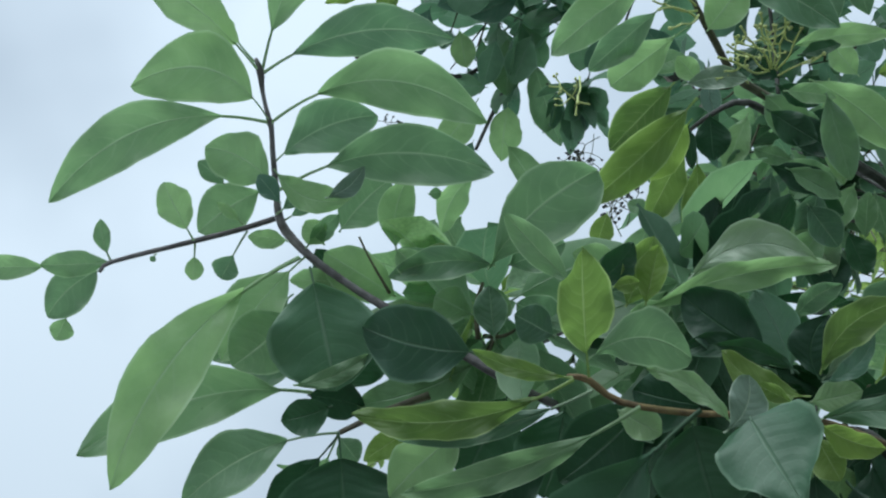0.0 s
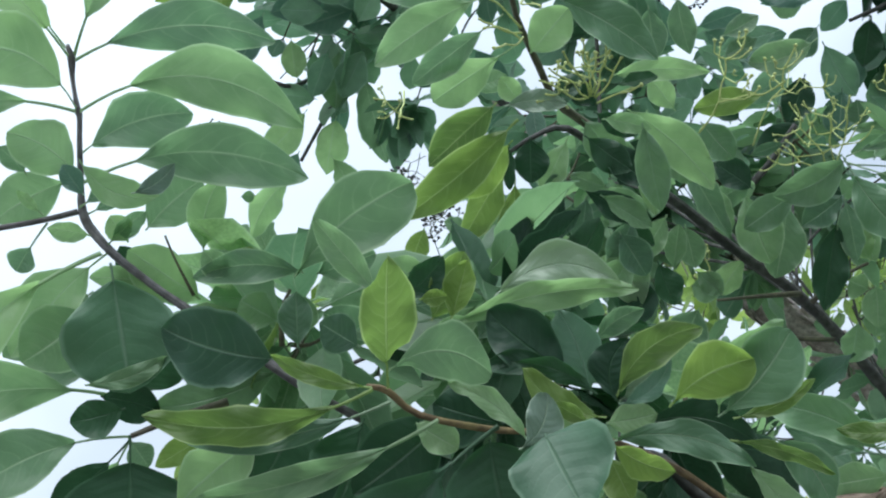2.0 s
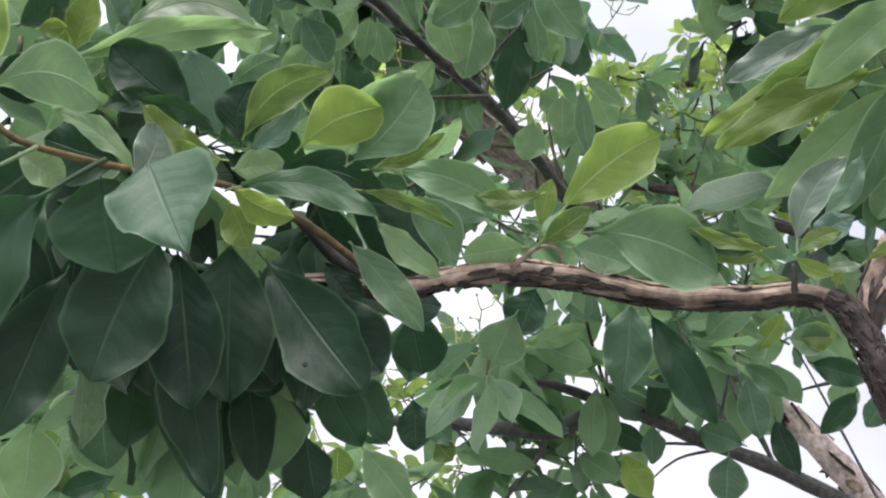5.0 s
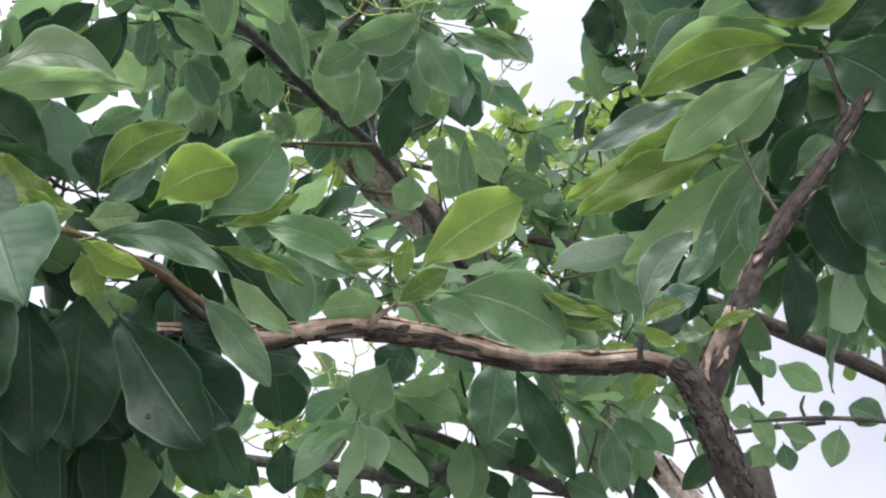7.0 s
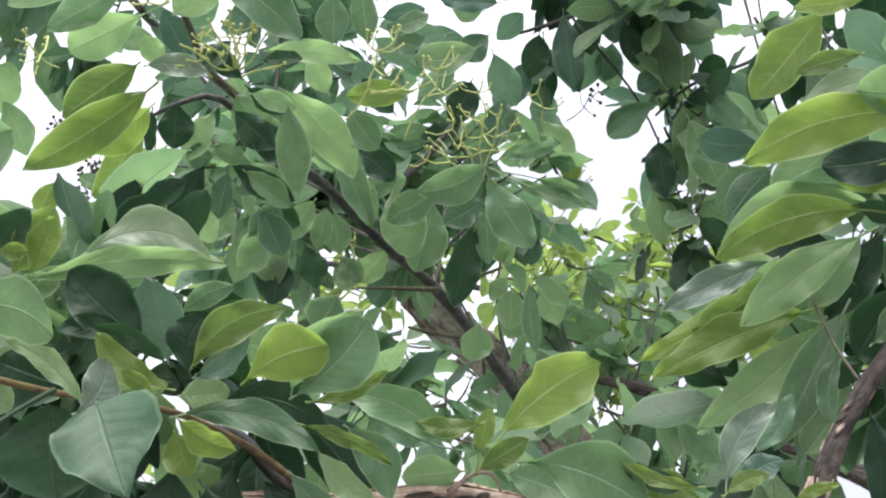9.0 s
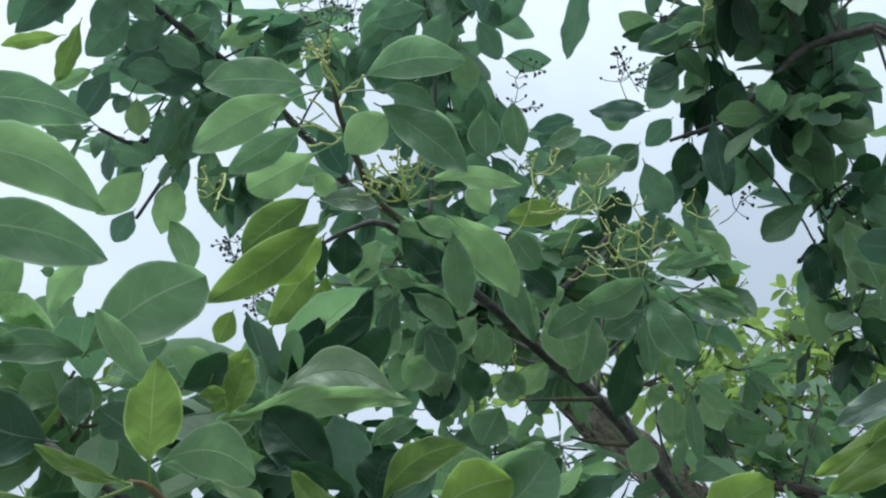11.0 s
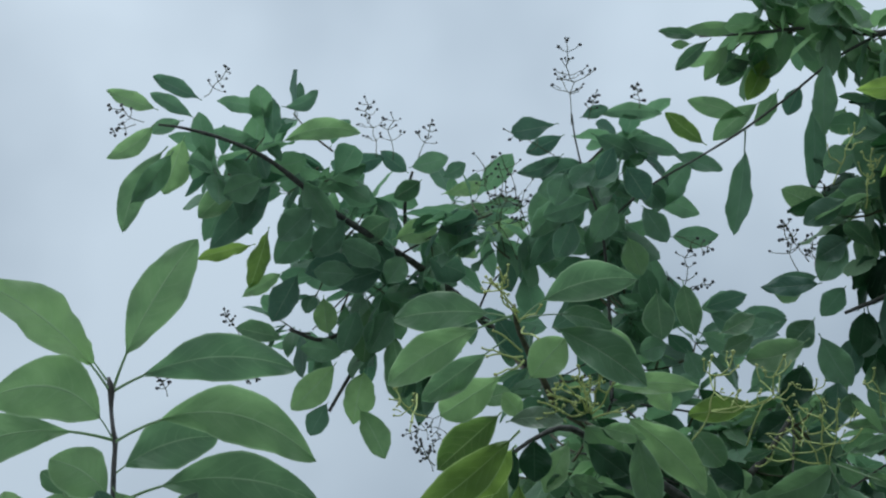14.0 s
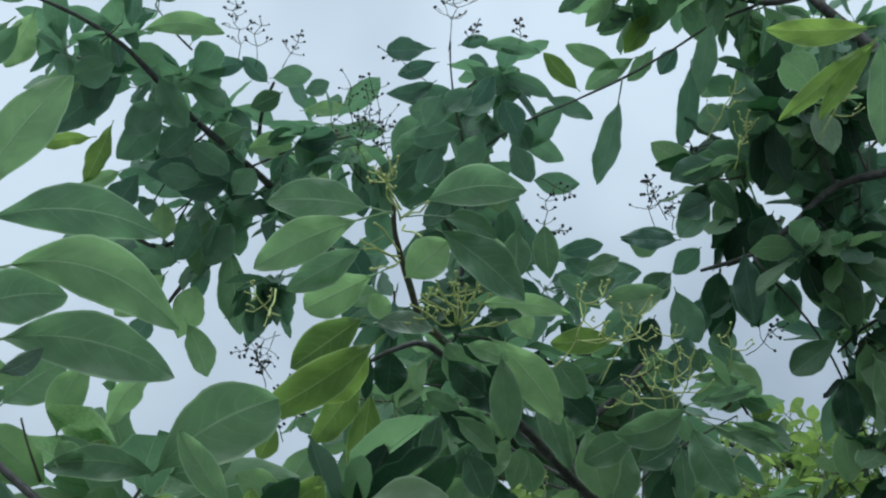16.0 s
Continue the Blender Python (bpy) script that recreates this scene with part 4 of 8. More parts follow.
leaf(spray_twig, (0.102, 0.656, 1.961), (0.129, 0.647, 1.966), 0.016, 121, 0, 0.00, 0.25, 0.02, 0.06, "e")
leaf(spray_twig, (0.157, 0.661, 1.970), (0.143, 0.652, 1.991), 0.023, -159, 4, 0.00, 0.25, 0.02, 0.06, "e")
leaf(spray_twig, (0.176, 0.662, 1.939), (0.193, 0.644, 1.963), 0.022, 117, 2, 0.00, 0.25, 0.02, 0.06, "e")
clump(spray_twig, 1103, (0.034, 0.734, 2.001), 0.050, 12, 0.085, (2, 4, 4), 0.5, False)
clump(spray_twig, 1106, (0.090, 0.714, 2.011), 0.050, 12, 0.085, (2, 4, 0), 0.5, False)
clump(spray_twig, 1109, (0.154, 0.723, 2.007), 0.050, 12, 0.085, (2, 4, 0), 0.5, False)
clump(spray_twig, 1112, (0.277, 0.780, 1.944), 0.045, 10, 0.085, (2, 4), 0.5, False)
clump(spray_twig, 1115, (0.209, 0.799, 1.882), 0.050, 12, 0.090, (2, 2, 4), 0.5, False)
clump(spray_twig, 1124, (0.429, 0.843, 2.011), 0.050, 12, 0.075, (0, 4), 0.5, False)
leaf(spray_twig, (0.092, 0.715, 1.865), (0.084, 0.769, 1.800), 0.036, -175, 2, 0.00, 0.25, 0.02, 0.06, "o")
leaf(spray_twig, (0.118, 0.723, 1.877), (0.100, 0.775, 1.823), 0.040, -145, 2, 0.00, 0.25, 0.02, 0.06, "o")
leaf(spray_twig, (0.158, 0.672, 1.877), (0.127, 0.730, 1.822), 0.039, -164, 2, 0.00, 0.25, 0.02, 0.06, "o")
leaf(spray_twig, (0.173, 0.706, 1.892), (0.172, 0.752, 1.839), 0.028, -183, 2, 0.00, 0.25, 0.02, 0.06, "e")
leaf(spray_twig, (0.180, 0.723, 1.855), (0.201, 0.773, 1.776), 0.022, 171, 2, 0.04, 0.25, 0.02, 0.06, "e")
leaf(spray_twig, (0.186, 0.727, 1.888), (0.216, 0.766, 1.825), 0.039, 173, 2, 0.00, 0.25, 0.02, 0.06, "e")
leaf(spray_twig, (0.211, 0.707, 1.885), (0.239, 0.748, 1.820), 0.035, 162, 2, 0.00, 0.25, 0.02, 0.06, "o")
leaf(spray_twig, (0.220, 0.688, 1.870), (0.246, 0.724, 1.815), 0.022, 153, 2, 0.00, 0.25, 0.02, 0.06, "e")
LIMB_LINE = [(0.228, 0.712, 1.871, 0.0043), (0.259, 0.717, 1.878, 0.0053), (0.289, 0.723, 1.882, 0.0061), (0.317, 0.724, 1.884, 0.0061), (0.344, 0.717, 1.889, 0.0058), (0.377, 0.707, 1.891, 0.0068), (0.410, 0.698, 1.886, 0.0062), (0.436, 0.692, 1.880, 0.0065), (0.466, 0.679, 1.869, 0.0062), (0.506, 0.656, 1.861, 0.0061), (0.532, 0.638, 1.858, 0.0057), (0.548, 0.628, 1.850, 0.0060)]
limb = branch(near, "limb", "peel", LIMB_LINE, 14, 0.16)
# peeling bark; dark strips below and tan above put shade and light into colour
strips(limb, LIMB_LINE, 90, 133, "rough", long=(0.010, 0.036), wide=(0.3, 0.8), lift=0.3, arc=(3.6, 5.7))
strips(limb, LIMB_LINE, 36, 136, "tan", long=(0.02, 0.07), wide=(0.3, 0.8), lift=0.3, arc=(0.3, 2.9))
strips(limb, LIMB_LINE, 12, 139, "rough", long=(0.008, 0.03), wide=(0.15, 0.4), lift=0.3, arc=(0.0, 3.14))
limb_branch = branch(near, "bough", "grey", [(0.288, 0.721, 1.887, 0.0044), (0.268, 0.709, 1.893, 0.0039), (0.244, 0.693, 1.907, 0.0035), (0.224, 0.687, 1.908, 0.0029)], 9, 0.12)
UPRIGHT_LINE = [(0.562, 0.628, 1.838, 0.0063), (0.570, 0.620, 1.861, 0.0056), (0.582, 0.611, 1.887, 0.0050)]
upright = branch(near, "limb", "peel", UPRIGHT_LINE, 12, 0.14)
strips(upright, UPRIGHT_LINE, 16, 142, "rough", long=(0.006, 0.02), wide=(0.3, 0.7))
KNOT_LINE = [(0.543, 0.629, 1.853, 0.0053), (0.551, 0.624, 1.843, 0.0075), (0.561, 0.625, 1.823, 0.0085), (0.574, 0.632, 1.798, 0.0091), (0.590, 0.640, 1.768, 0.0094)]
knot = branch(near, "limb", "rough", KNOT_LINE, 10, 0.3)
strips(knot, KNOT_LINE, 170, 145, "rough", long=(0.004, 0.011), wide=(0.2, 0.5), lift=0.14)
UPRIGHT_STEM_LINE = [(0.567, 0.627, 1.833, 0.0051), (0.570, 0.622, 1.848, 0.0074), (0.578, 0.618, 1.864, 0.0070), (0.592, 0.602, 1.904, 0.0062), (0.610, 0.590, 1.936, 0.0058), (0.635, 0.576, 1.970, 0.0054), (0.658, 0.561, 2.004, 0.0050), (0.681, 0.544, 2.038, 0.0046), (0.708, 0.520, 2.069, 0.0041)]
upright_stem = branch(near, "limb", "rough", UPRIGHT_STEM_LINE, 12, 0.2)
strips(upright_stem, UPRIGHT_STEM_LINE, 34, 148, "peel", long=(0.006, 0.02), wide=(0.2, 0.6), lift=0.1)
strips(upright_stem, UPRIGHT_STEM_LINE, 50, 151, "rough", long=(0.004, 0.012), wide=(0.2, 0.5), lift=0.12)
spur = branch(near, "twig", "peel", [(0.375, 0.702, 1.890, 0.0019), (0.385, 0.689, 1.897, 0.0014), (0.389, 0.681, 1.897, 0.0012)], 7, 0.2)
spur_end = branch(near, "twig", "grey", [(0.526, 0.636, 1.857, 0.0020), (0.523, 0.628, 1.868, 0.0015), (0.522, 0.627, 1.872, 0.0010)], 7, 0.2)
spur_dead = branch(near, "twig", "peel", [(0.403, 0.683, 1.887, 0.0010), (0.397, 0.680, 1.896, 0.0013), (0.386, 0.683, 1.898, 0.0013)], 6, 0.2)
leaf(limb, (0.389, 0.685, 1.899), (0.477, 0.671, 1.980), 0.040, 117, 1, 0.08, 0.30, -0.03, 0.27, "e")
leaf(limb, (0.375, 0.672, 1.899), (0.302, 0.677, 1.937), 0.025, -129, 3, -0.12, 0.25, 0.02, 0.15, "e")
leaf(limb, (0.377, 0.672, 1.906), (0.318, 0.684, 1.927), 0.014, -102, 6, 0.06, 0.25, 0.02, 0.30, "e")
leaf(limb, (0.380, 0.650, 1.916), (0.341, 0.665, 1.918), 0.013, -96, 1, 0.10, 0.25, 0.02, 0.06, "e")
leaf(limb, (0.396, 0.675, 1.901), (0.479, 0.640, 1.867), 0.047, 120, 3, 0.12, 0.17, 0.06, 0.20, "o")
leaf(limb, (0.384, 0.678, 1.895), (0.411, 0.656, 1.912), 0.017, 120, 1, 0.00, 0.36, 0.09, 0.10, "e")
leaf(limb, (0.386, 0.692, 1.902), (0.349, 0.710, 1.901), 0.025, -119, 0, -0.01, 0.20, -0.04, 0.10, "e")
leaf(limb, (0.385, 0.677, 1.895), (0.389, 0.659, 1.931), 0.013, 140, 1, 0.03, 0.38, -0.01, 0.30, "e")
leaf(limb, (0.411, 0.695, 1.906), (0.448, 0.682, 1.890), 0.025, 105, 0, 0.01, 0.22, 0.01, 0.10, "e")
leaf(limb, (0.508, 0.621, 1.880), (0.458, 0.634, 1.897), 0.014, -131, 2, 0.12, 0.25, 0.02, 0.06, "r")
leaf(limb, (0.506, 0.618, 1.877), (0.458, 0.631, 1.893), 0.009, -97, 1, 0.10, 0.25, 0.02, 0.06, "e")
leaf(limb, (0.513, 0.630, 1.871), (0.476, 0.641, 1.883), 0.020, -107, 1, -0.10, 0.25, 0.02, 0.06, "o")
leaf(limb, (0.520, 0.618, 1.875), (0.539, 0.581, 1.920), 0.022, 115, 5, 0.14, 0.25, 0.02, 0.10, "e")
leaf(limb, (0.516, 0.616, 1.871), (0.539, 0.599, 1.881), 0.012, 92, 1, 0.10, 0.25, 0.02, 0.10, "e")
leaf(limb, (0.515, 0.616, 1.872), (0.538, 0.613, 1.860), 0.010, 123, 1, -0.10, 0.25, 0.02, 0.10, "e")
leaf(limb, (0.535, 0.617, 1.865), (0.555, 0.608, 1.865), 0.007, 105, 5, 0.00, 0.25, 0.02, 0.06, "e")
leaf(limb, (0.537, 0.622, 1.887), (0.557, 0.606, 1.896), 0.020, 92, 6, 0.06, 0.25, 0.02, 0.05, "h")
leaf(limb, (0.561, 0.615, 1.869), (0.587, 0.596, 1.879), 0.008, 110, 1, 0.08, 0.25, 0.02, 0.10, "e")
leaf(limb, (0.543, 0.620, 1.855), (0.544, 0.613, 1.863), 0.008, 113, 1, 0.00, 0.25, 0.02, 0.06, "e")
leaf(limb, (0.496, 0.636, 1.861), (0.517, 0.626, 1.861), 0.004, 108, 1, 0.06, 0.25, 0.02, 0.06, "e")
leaf(limb, (0.119, 0.674, 1.858), (0.089, 0.702, 1.774), 0.040, -138, 2, -0.01, 0.33, 0.09, 0.05, "e")
leaf(limb, (0.175, 0.705, 1.865), (0.204, 0.731, 1.751), 0.034, 138, 2, -0.03, 0.17, -0.04, 0.05, "e")
leaf(limb, (0.181, 0.693, 1.879), (0.224, 0.707, 1.807), 0.057, 116, 2, 0.01, 0.36, -0.01, 0.05, "e")
leaf(limb, (0.113, 0.869, 1.842), (0.110, 0.882, 1.789), 0.041, -179, 0, -0.00, 0.20, 0.01, 0.05, "e")
right_twig = branch(near, "twig", "rough", [(0.659, 0.562, 2.002, 0.0030), (0.655, 0.558, 2.036, 0.0023), (0.650, 0.559, 2.061, 0.0015)], 8, 0.15)
right_twig_low = branch(near, "twig", "green", [(0.612, 0.585, 1.941, 0.0014), (0.608, 0.598, 1.977, 0.0011), (0.603, 0.606, 2.019, 0.0009)], 7, 0.1)
leaf(right_twig, (0.654, 0.519, 2.118), (0.549, 0.582, 2.096), 0.038, -130, 1, -0.10, 0.25, 0.02, 0.05, "e")
leaf(right_twig, (0.647, 0.521, 2.145), (0.587, 0.558, 2.131), 0.025, -115, 5, -0.12, 0.25, 0.02, 0.06, "e")
leaf(right_twig, (0.655, 0.517, 2.095), (0.591, 0.554, 2.085), 0.031, -119, 2, 0.06, 0.25, 0.02, 0.06, "o")
leaf(right_twig, (0.668, 0.516, 2.100), (0.603, 0.559, 2.079), 0.021, -113, 1, 0.16, 0.25, 0.02, 0.06, "e")
leaf(right_twig, (0.641, 0.571, 2.085), (0.583, 0.599, 2.083), 0.023, -133, 0, -0.16, 0.25, 0.02, 0.06, "e")
leaf(right_twig, (0.646, 0.558, 2.061), (0.542, 0.619, 2.041), 0.032, -126, 1, -0.12, 0.25, 0.02, 0.16, "e")
leaf(right_twig, (0.642, 0.567, 2.073), (0.549, 0.627, 2.048), 0.029, -112, 0, -0.18, 0.25, 0.02, 0.06, "e")
leaf(right_twig, (0.630, 0.558, 2.048), (0.557, 0.625, 1.996), 0.031, -114, 0, -0.04, 0.25, 0.02, 0.14, "e")
leaf(right_twig, (0.664, 0.488, 2.143), (0.606, 0.524, 2.130), 0.039, -133, 4, 0.14, 0.25, 0.02, 0.06, "o")
leaf(right_twig, (0.657, 0.498, 2.120), (0.653, 0.511, 2.102), 0.009, -138, 1, 0.00, 0.25, 0.02, 0.06, "e")
leaf(right_twig, (0.657, 0.559, 2.058), (0.626, 0.566, 2.071), 0.017, -147, 2, 0.00, 0.25, 0.02, 0.06, "e")
leaf(right_twig, (0.680, 0.511, 2.122), (0.663, 0.533, 2.100), 0.027, -113, 2, 0.00, 0.25, 0.02, 0.06, "e")
leaf(right_twig, (0.632, 0.574, 2.056), (0.608, 0.616, 2.008), 0.023, -111, 4, 0.00, 0.25, 0.02, 0.06, "e")
leaf(right_twig, (0.640, 0.557, 2.057), (0.690, 0.535, 2.013), 0.050, 124, 2, 0.10, 0.20, -0.04, 0.16, "e")
leaf(right_twig, (0.650, 0.550, 2.009), (0.626, 0.600, 1.971), 0.039, -131, 2, -0.08, 0.38, -0.01, 0.06, "o")
leaf(right_twig, (0.657, 0.567, 1.998), (0.686, 0.581, 1.925), 0.042, 152, 2, 0.01, 0.22, 0.01, 0.05, "e")
leaf(right_twig, (0.663, 0.570, 2.073), (0.682, 0.523, 2.102), 0.034, 110, 2, -0.03, 0.25, 0.07, 0.10, "e")
leaf(right_twig, (0.684, 0.536, 2.124), (0.714, 0.542, 2.078), 0.050, 169, 2, 0.00, 0.28, -0.03, 0.08, "e")
leaf(right_twig, (0.674, 0.571, 2.035), (0.706, 0.565, 1.993), 0.040, 144, 2, -0.02, 0.12, 0.00, 0.10, "e")
leaf(right_twig, (0.665, 0.584, 2.073), (0.643, 0.641, 2.023), 0.029, -123, 2, 0.03, 0.30, 0.03, 0.10, "e")
leaf(right_twig_low, (0.613, 0.603, 2.010), (0.526, 0.688, 1.984), 0.031, -102, 1, -0.04, 0.30, -0.03, 0.14, "a")
leaf(right_twig_low, (0.615, 0.610, 2.041), (0.527, 0.704, 2.004), 0.026, -107, 1, -0.00, 0.15, 0.00, 0.10, "a")
leaf(right_twig_low, (0.601, 0.626, 2.058), (0.541, 0.687, 2.038), 0.023, -112, 5, -0.02, 0.33, 0.03, 0.10, "e")
leaf(right_twig_low, (0.620, 0.613, 2.008), (0.560, 0.693, 1.954), 0.033, -115, 0, 0.05, 0.17, 0.06, 0.10, "a")
leaf(right_twig_low, (0.624, 0.592, 2.011), (0.596, 0.664, 1.929), 0.031, -127, 0, 0.00, 0.36, 0.09, 0.10, "a")
leaf(right_twig_low, (0.600, 0.619, 2.048), (0.546, 0.666, 2.013), 0.033, -144, 1, 0.08, 0.25, 0.02, 0.06, "e")
leaf(right_twig_low, (0.613, 0.600, 1.976), (0.616, 0.626, 1.933), 0.016, -130, 0, -0.10, 0.25, 0.02, 0.06, "e")
leaf(right_twig_low, (0.623, 0.597, 1.932), (0.637, 0.624, 1.877), 0.024, -175, 2, 0.06, 0.25, 0.02, 0.06, "e")
leaf(right_twig_low, (0.596, 0.632, 1.962), (0.580, 0.662, 1.926), 0.017, -109, 6, 0.10, 0.25, 0.02, 0.06, "e")
leaf(right_twig_low, (0.624, 0.585, 1.972), (0.645, 0.562, 1.993), 0.026, 125, 3, 0.00, 0.25, 0.02, 0.06, "o")
leaf(right_twig_low, (0.635, 0.627, 2.010), (0.604, 0.675, 1.976), 0.028, -133, 2, 0.01, 0.22, 0.01, 0.05, "e")
leaf(right_twig_low, (0.661, 0.630, 1.989), (0.620, 0.680, 1.967), 0.031, -132, 2, -0.01, 0.41, 0.04, 0.05, "e")
leaf(right_twig_low, (0.631, 0.639, 2.043), (0.584, 0.662, 2.071), 0.030, -141, 0, -0.03, 0.25, 0.07, 0.05, "e")
leaf(right_twig_low, (0.637, 0.623, 1.965), (0.618, 0.660, 1.928), 0.036, -105, 0, 0.02, 0.43, -0.06, 0.05, "e")
leaf(right_twig_low, (0.651, 0.600, 1.981), (0.683, 0.602, 1.920), 0.037, 155, 2, 0.00, 0.28, -0.03, 0.05, "e")
leaf(right_twig, (0.609, 0.530, 2.211), (0.582, 0.598, 2.170), 0.039, -117, 1, 0.01, 0.30, -0.03, 0.08, "e")
leaf(right_twig, (0.610, 0.498, 2.189), (0.574, 0.529, 2.196), 0.016, -116, 1, -0.00, 0.15, 0.00, 0.05, "e")
leaf(right_twig, (0.618, 0.519, 2.161), (0.586, 0.553, 2.161), 0.016, -117, 1, -0.02, 0.33, 0.03, 0.05, "e")
leaf(right_twig, (0.633, 0.581, 2.135), (0.607, 0.629, 2.108), 0.038, -122, 0, 0.02, 0.17, 0.06, 0.05, "e")
leaf(right_twig, (0.497, 0.505, 2.387), (0.451, 0.583, 2.357), 0.017, -137, 1, 0.00, 0.36, 0.09, 0.06, "e")
leaf(right_twig, (0.492, 0.501, 2.379), (0.473, 0.563, 2.346), 0.016, -146, 1, -0.01, 0.20, -0.04, 0.06, "e")
leaf(right_twig, (0.498, 0.504, 2.400), (0.426, 0.543, 2.412), 0.023, -145, 1, 0.03, 0.38, -0.01, 0.06, "e")
leaf(right_twig, (0.498, 0.501, 2.388), (0.523, 0.560, 2.331), 0.026, -176, 0, 0.01, 0.22, 0.01, 0.06, "e")
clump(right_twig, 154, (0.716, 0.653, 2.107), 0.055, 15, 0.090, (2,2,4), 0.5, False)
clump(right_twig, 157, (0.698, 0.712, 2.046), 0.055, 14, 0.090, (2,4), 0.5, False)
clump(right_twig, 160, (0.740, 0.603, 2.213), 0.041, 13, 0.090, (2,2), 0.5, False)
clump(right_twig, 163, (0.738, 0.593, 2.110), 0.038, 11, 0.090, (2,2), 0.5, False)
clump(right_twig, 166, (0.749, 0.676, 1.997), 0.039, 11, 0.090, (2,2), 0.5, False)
# clumps behind the spray; darker tones stand for its shaded inside
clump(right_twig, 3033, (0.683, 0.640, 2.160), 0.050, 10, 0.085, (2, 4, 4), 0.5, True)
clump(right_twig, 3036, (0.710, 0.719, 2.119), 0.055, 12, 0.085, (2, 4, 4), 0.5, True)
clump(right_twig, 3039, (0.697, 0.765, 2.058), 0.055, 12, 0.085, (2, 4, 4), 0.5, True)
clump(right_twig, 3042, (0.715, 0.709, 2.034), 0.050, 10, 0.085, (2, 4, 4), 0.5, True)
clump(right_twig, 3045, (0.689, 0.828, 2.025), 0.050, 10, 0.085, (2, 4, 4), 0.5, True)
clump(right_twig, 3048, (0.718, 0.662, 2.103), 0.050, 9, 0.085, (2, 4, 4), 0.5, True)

# ---- middle tree ----
middle = tree_of("leafy evergreen tree with dark slanting boughs and panicles of small fruit", (1.55, 1.25, 0.0))
upper_trunk = branch(middle, "bough", "pink", [(0.570, 1.369, 2.509, 0.018), (0.377, 1.425, 2.710, 0.011), (0.297, 1.429, 2.807, 0.008)])
middle_trunk = branch(middle, "trunk", "pink", [(1.048, 1.207, 1.832, 0.020), (1.168, 1.217, 1.552, 0.036), (1.490, 1.250, 0.7, 0.055), (1.550, 1.250, -0.06, 0.075)], 14, 0.14)
bough = branch(middle, "bough", "grey", [(0.200, 0.858, 2.249, 0.0015), (0.222, 0.854, 2.265, 0.0022), (0.253, 0.860, 2.281, 0.0029), (0.312, 0.908, 2.281, 0.0039), (0.378, 0.953, 2.277, 0.0046), (0.447, 1.001, 2.261, 0.0052), (0.518, 1.043, 2.245, 0.0055), (0.600, 1.107, 2.217, 0.0058), (0.679, 1.172, 2.180, 0.0064)], 10, 0.14)
bough_tip = branch(middle, "bough", "green", [(0.174, 0.699, 2.286, 0.0018), (0.184, 0.729, 2.282, 0.0023), (0.214, 0.783, 2.275, 0.0031), (0.232, 0.810, 2.268, 0.0034), (0.272, 0.848, 2.273, 0.0040), (0.308, 0.868, 2.267, 0.0043)], 8, 0.12)
cross_twig = branch(middle, "twig", "green", [(0.510, 1.018, 2.229, 0.0032), (0.474, 1.014, 2.222, 0.0021), (0.425, 1.014, 2.214, 0.0013)], 6, 0.1)
cross_twig_low = branch(middle, "twig", "green", [(0.561, 1.069, 2.210, 0.0028), (0.520, 1.065, 2.207, 0.0022), (0.489, 1.046, 2.199, 0.0014)], 6, 0.1)
hook_twig = branch(middle, "twig", "green", [(0.525, 1.026, 2.226, 0.0033), (0.533, 0.984, 2.226, 0.0021), (0.548, 0.952, 2.224, 0.0016)], 6, 0.1)
pendant_twig = branch(middle, "twig", "grey", [(0.460, 0.979, 2.321, 0.0038), (0.478, 0.959, 2.339, 0.0032), (0.496, 0.931, 2.363, 0.0027)], 7, 0.1)
leaf(bough_tip, (0.175, 0.681, 2.257), (0.261, 0.644, 2.279), 0.032, 132, 0, 0.12, 0.25, 0.02, 0.24, "e")
leaf(bough_tip, (0.169, 0.681, 2.259), (0.077, 0.701, 2.262), 0.033, -122, 0, -0.06, 0.25, 0.02, 0.20, "e")
leaf(bough_tip, (0.166, 0.669, 2.251), (0.077, 0.720, 2.213), 0.033, -140, 0, -0.05, 0.25, 0.02, 0.26, "e")
leaf(bough_tip, (0.166, 0.692, 2.246), (0.105, 0.735, 2.211), 0.025, -130, 0, 0.00, 0.25, 0.02, 0.25, "e")
leaf(bough_tip, (0.183, 0.709, 2.238), (0.122, 0.748, 2.207), 0.034, -141, 0, 0.00, 0.25, 0.02, 0.25, "o")
leaf(bough_tip, (0.182, 0.688, 2.207), (0.206, 0.664, 2.230), 0.031, 138, 0, 0.00, 0.25, 0.02, 0.05, "r")
leaf(bough_tip, (0.177, 0.676, 2.255), (0.245, 0.667, 2.246), 0.019, 115, 3, 0.10, 0.25, 0.02, 0.40, "e")
leaf(bough_tip, (0.198, 0.668, 2.243), (0.272, 0.682, 2.205), 0.034, 127, 3, 0.05, 0.25, 0.02, 0.06, "e")
leaf(bough_tip, (0.222, 0.689, 2.266), (0.271, 0.697, 2.242), 0.027, 142, 0, 0.00, 0.25, 0.02, 0.05, "e")
leaf(bough_tip, (0.251, 0.716, 2.209), (0.280, 0.707, 2.212), 0.012, 107, 2, 0.00, 0.25, 0.02, 0.06, "e")
leaf(bough_tip, (0.288, 0.774, 2.223), (0.308, 0.813, 2.169), 0.027, 174, 4, 0.00, 0.25, 0.02, 0.06, "e")
leaf(bough_tip, (0.216, 0.843, 2.256), (0.220, 0.866, 2.226), 0.030, -179, 2, 0.00, 0.25, 0.02, 0.06, "e")
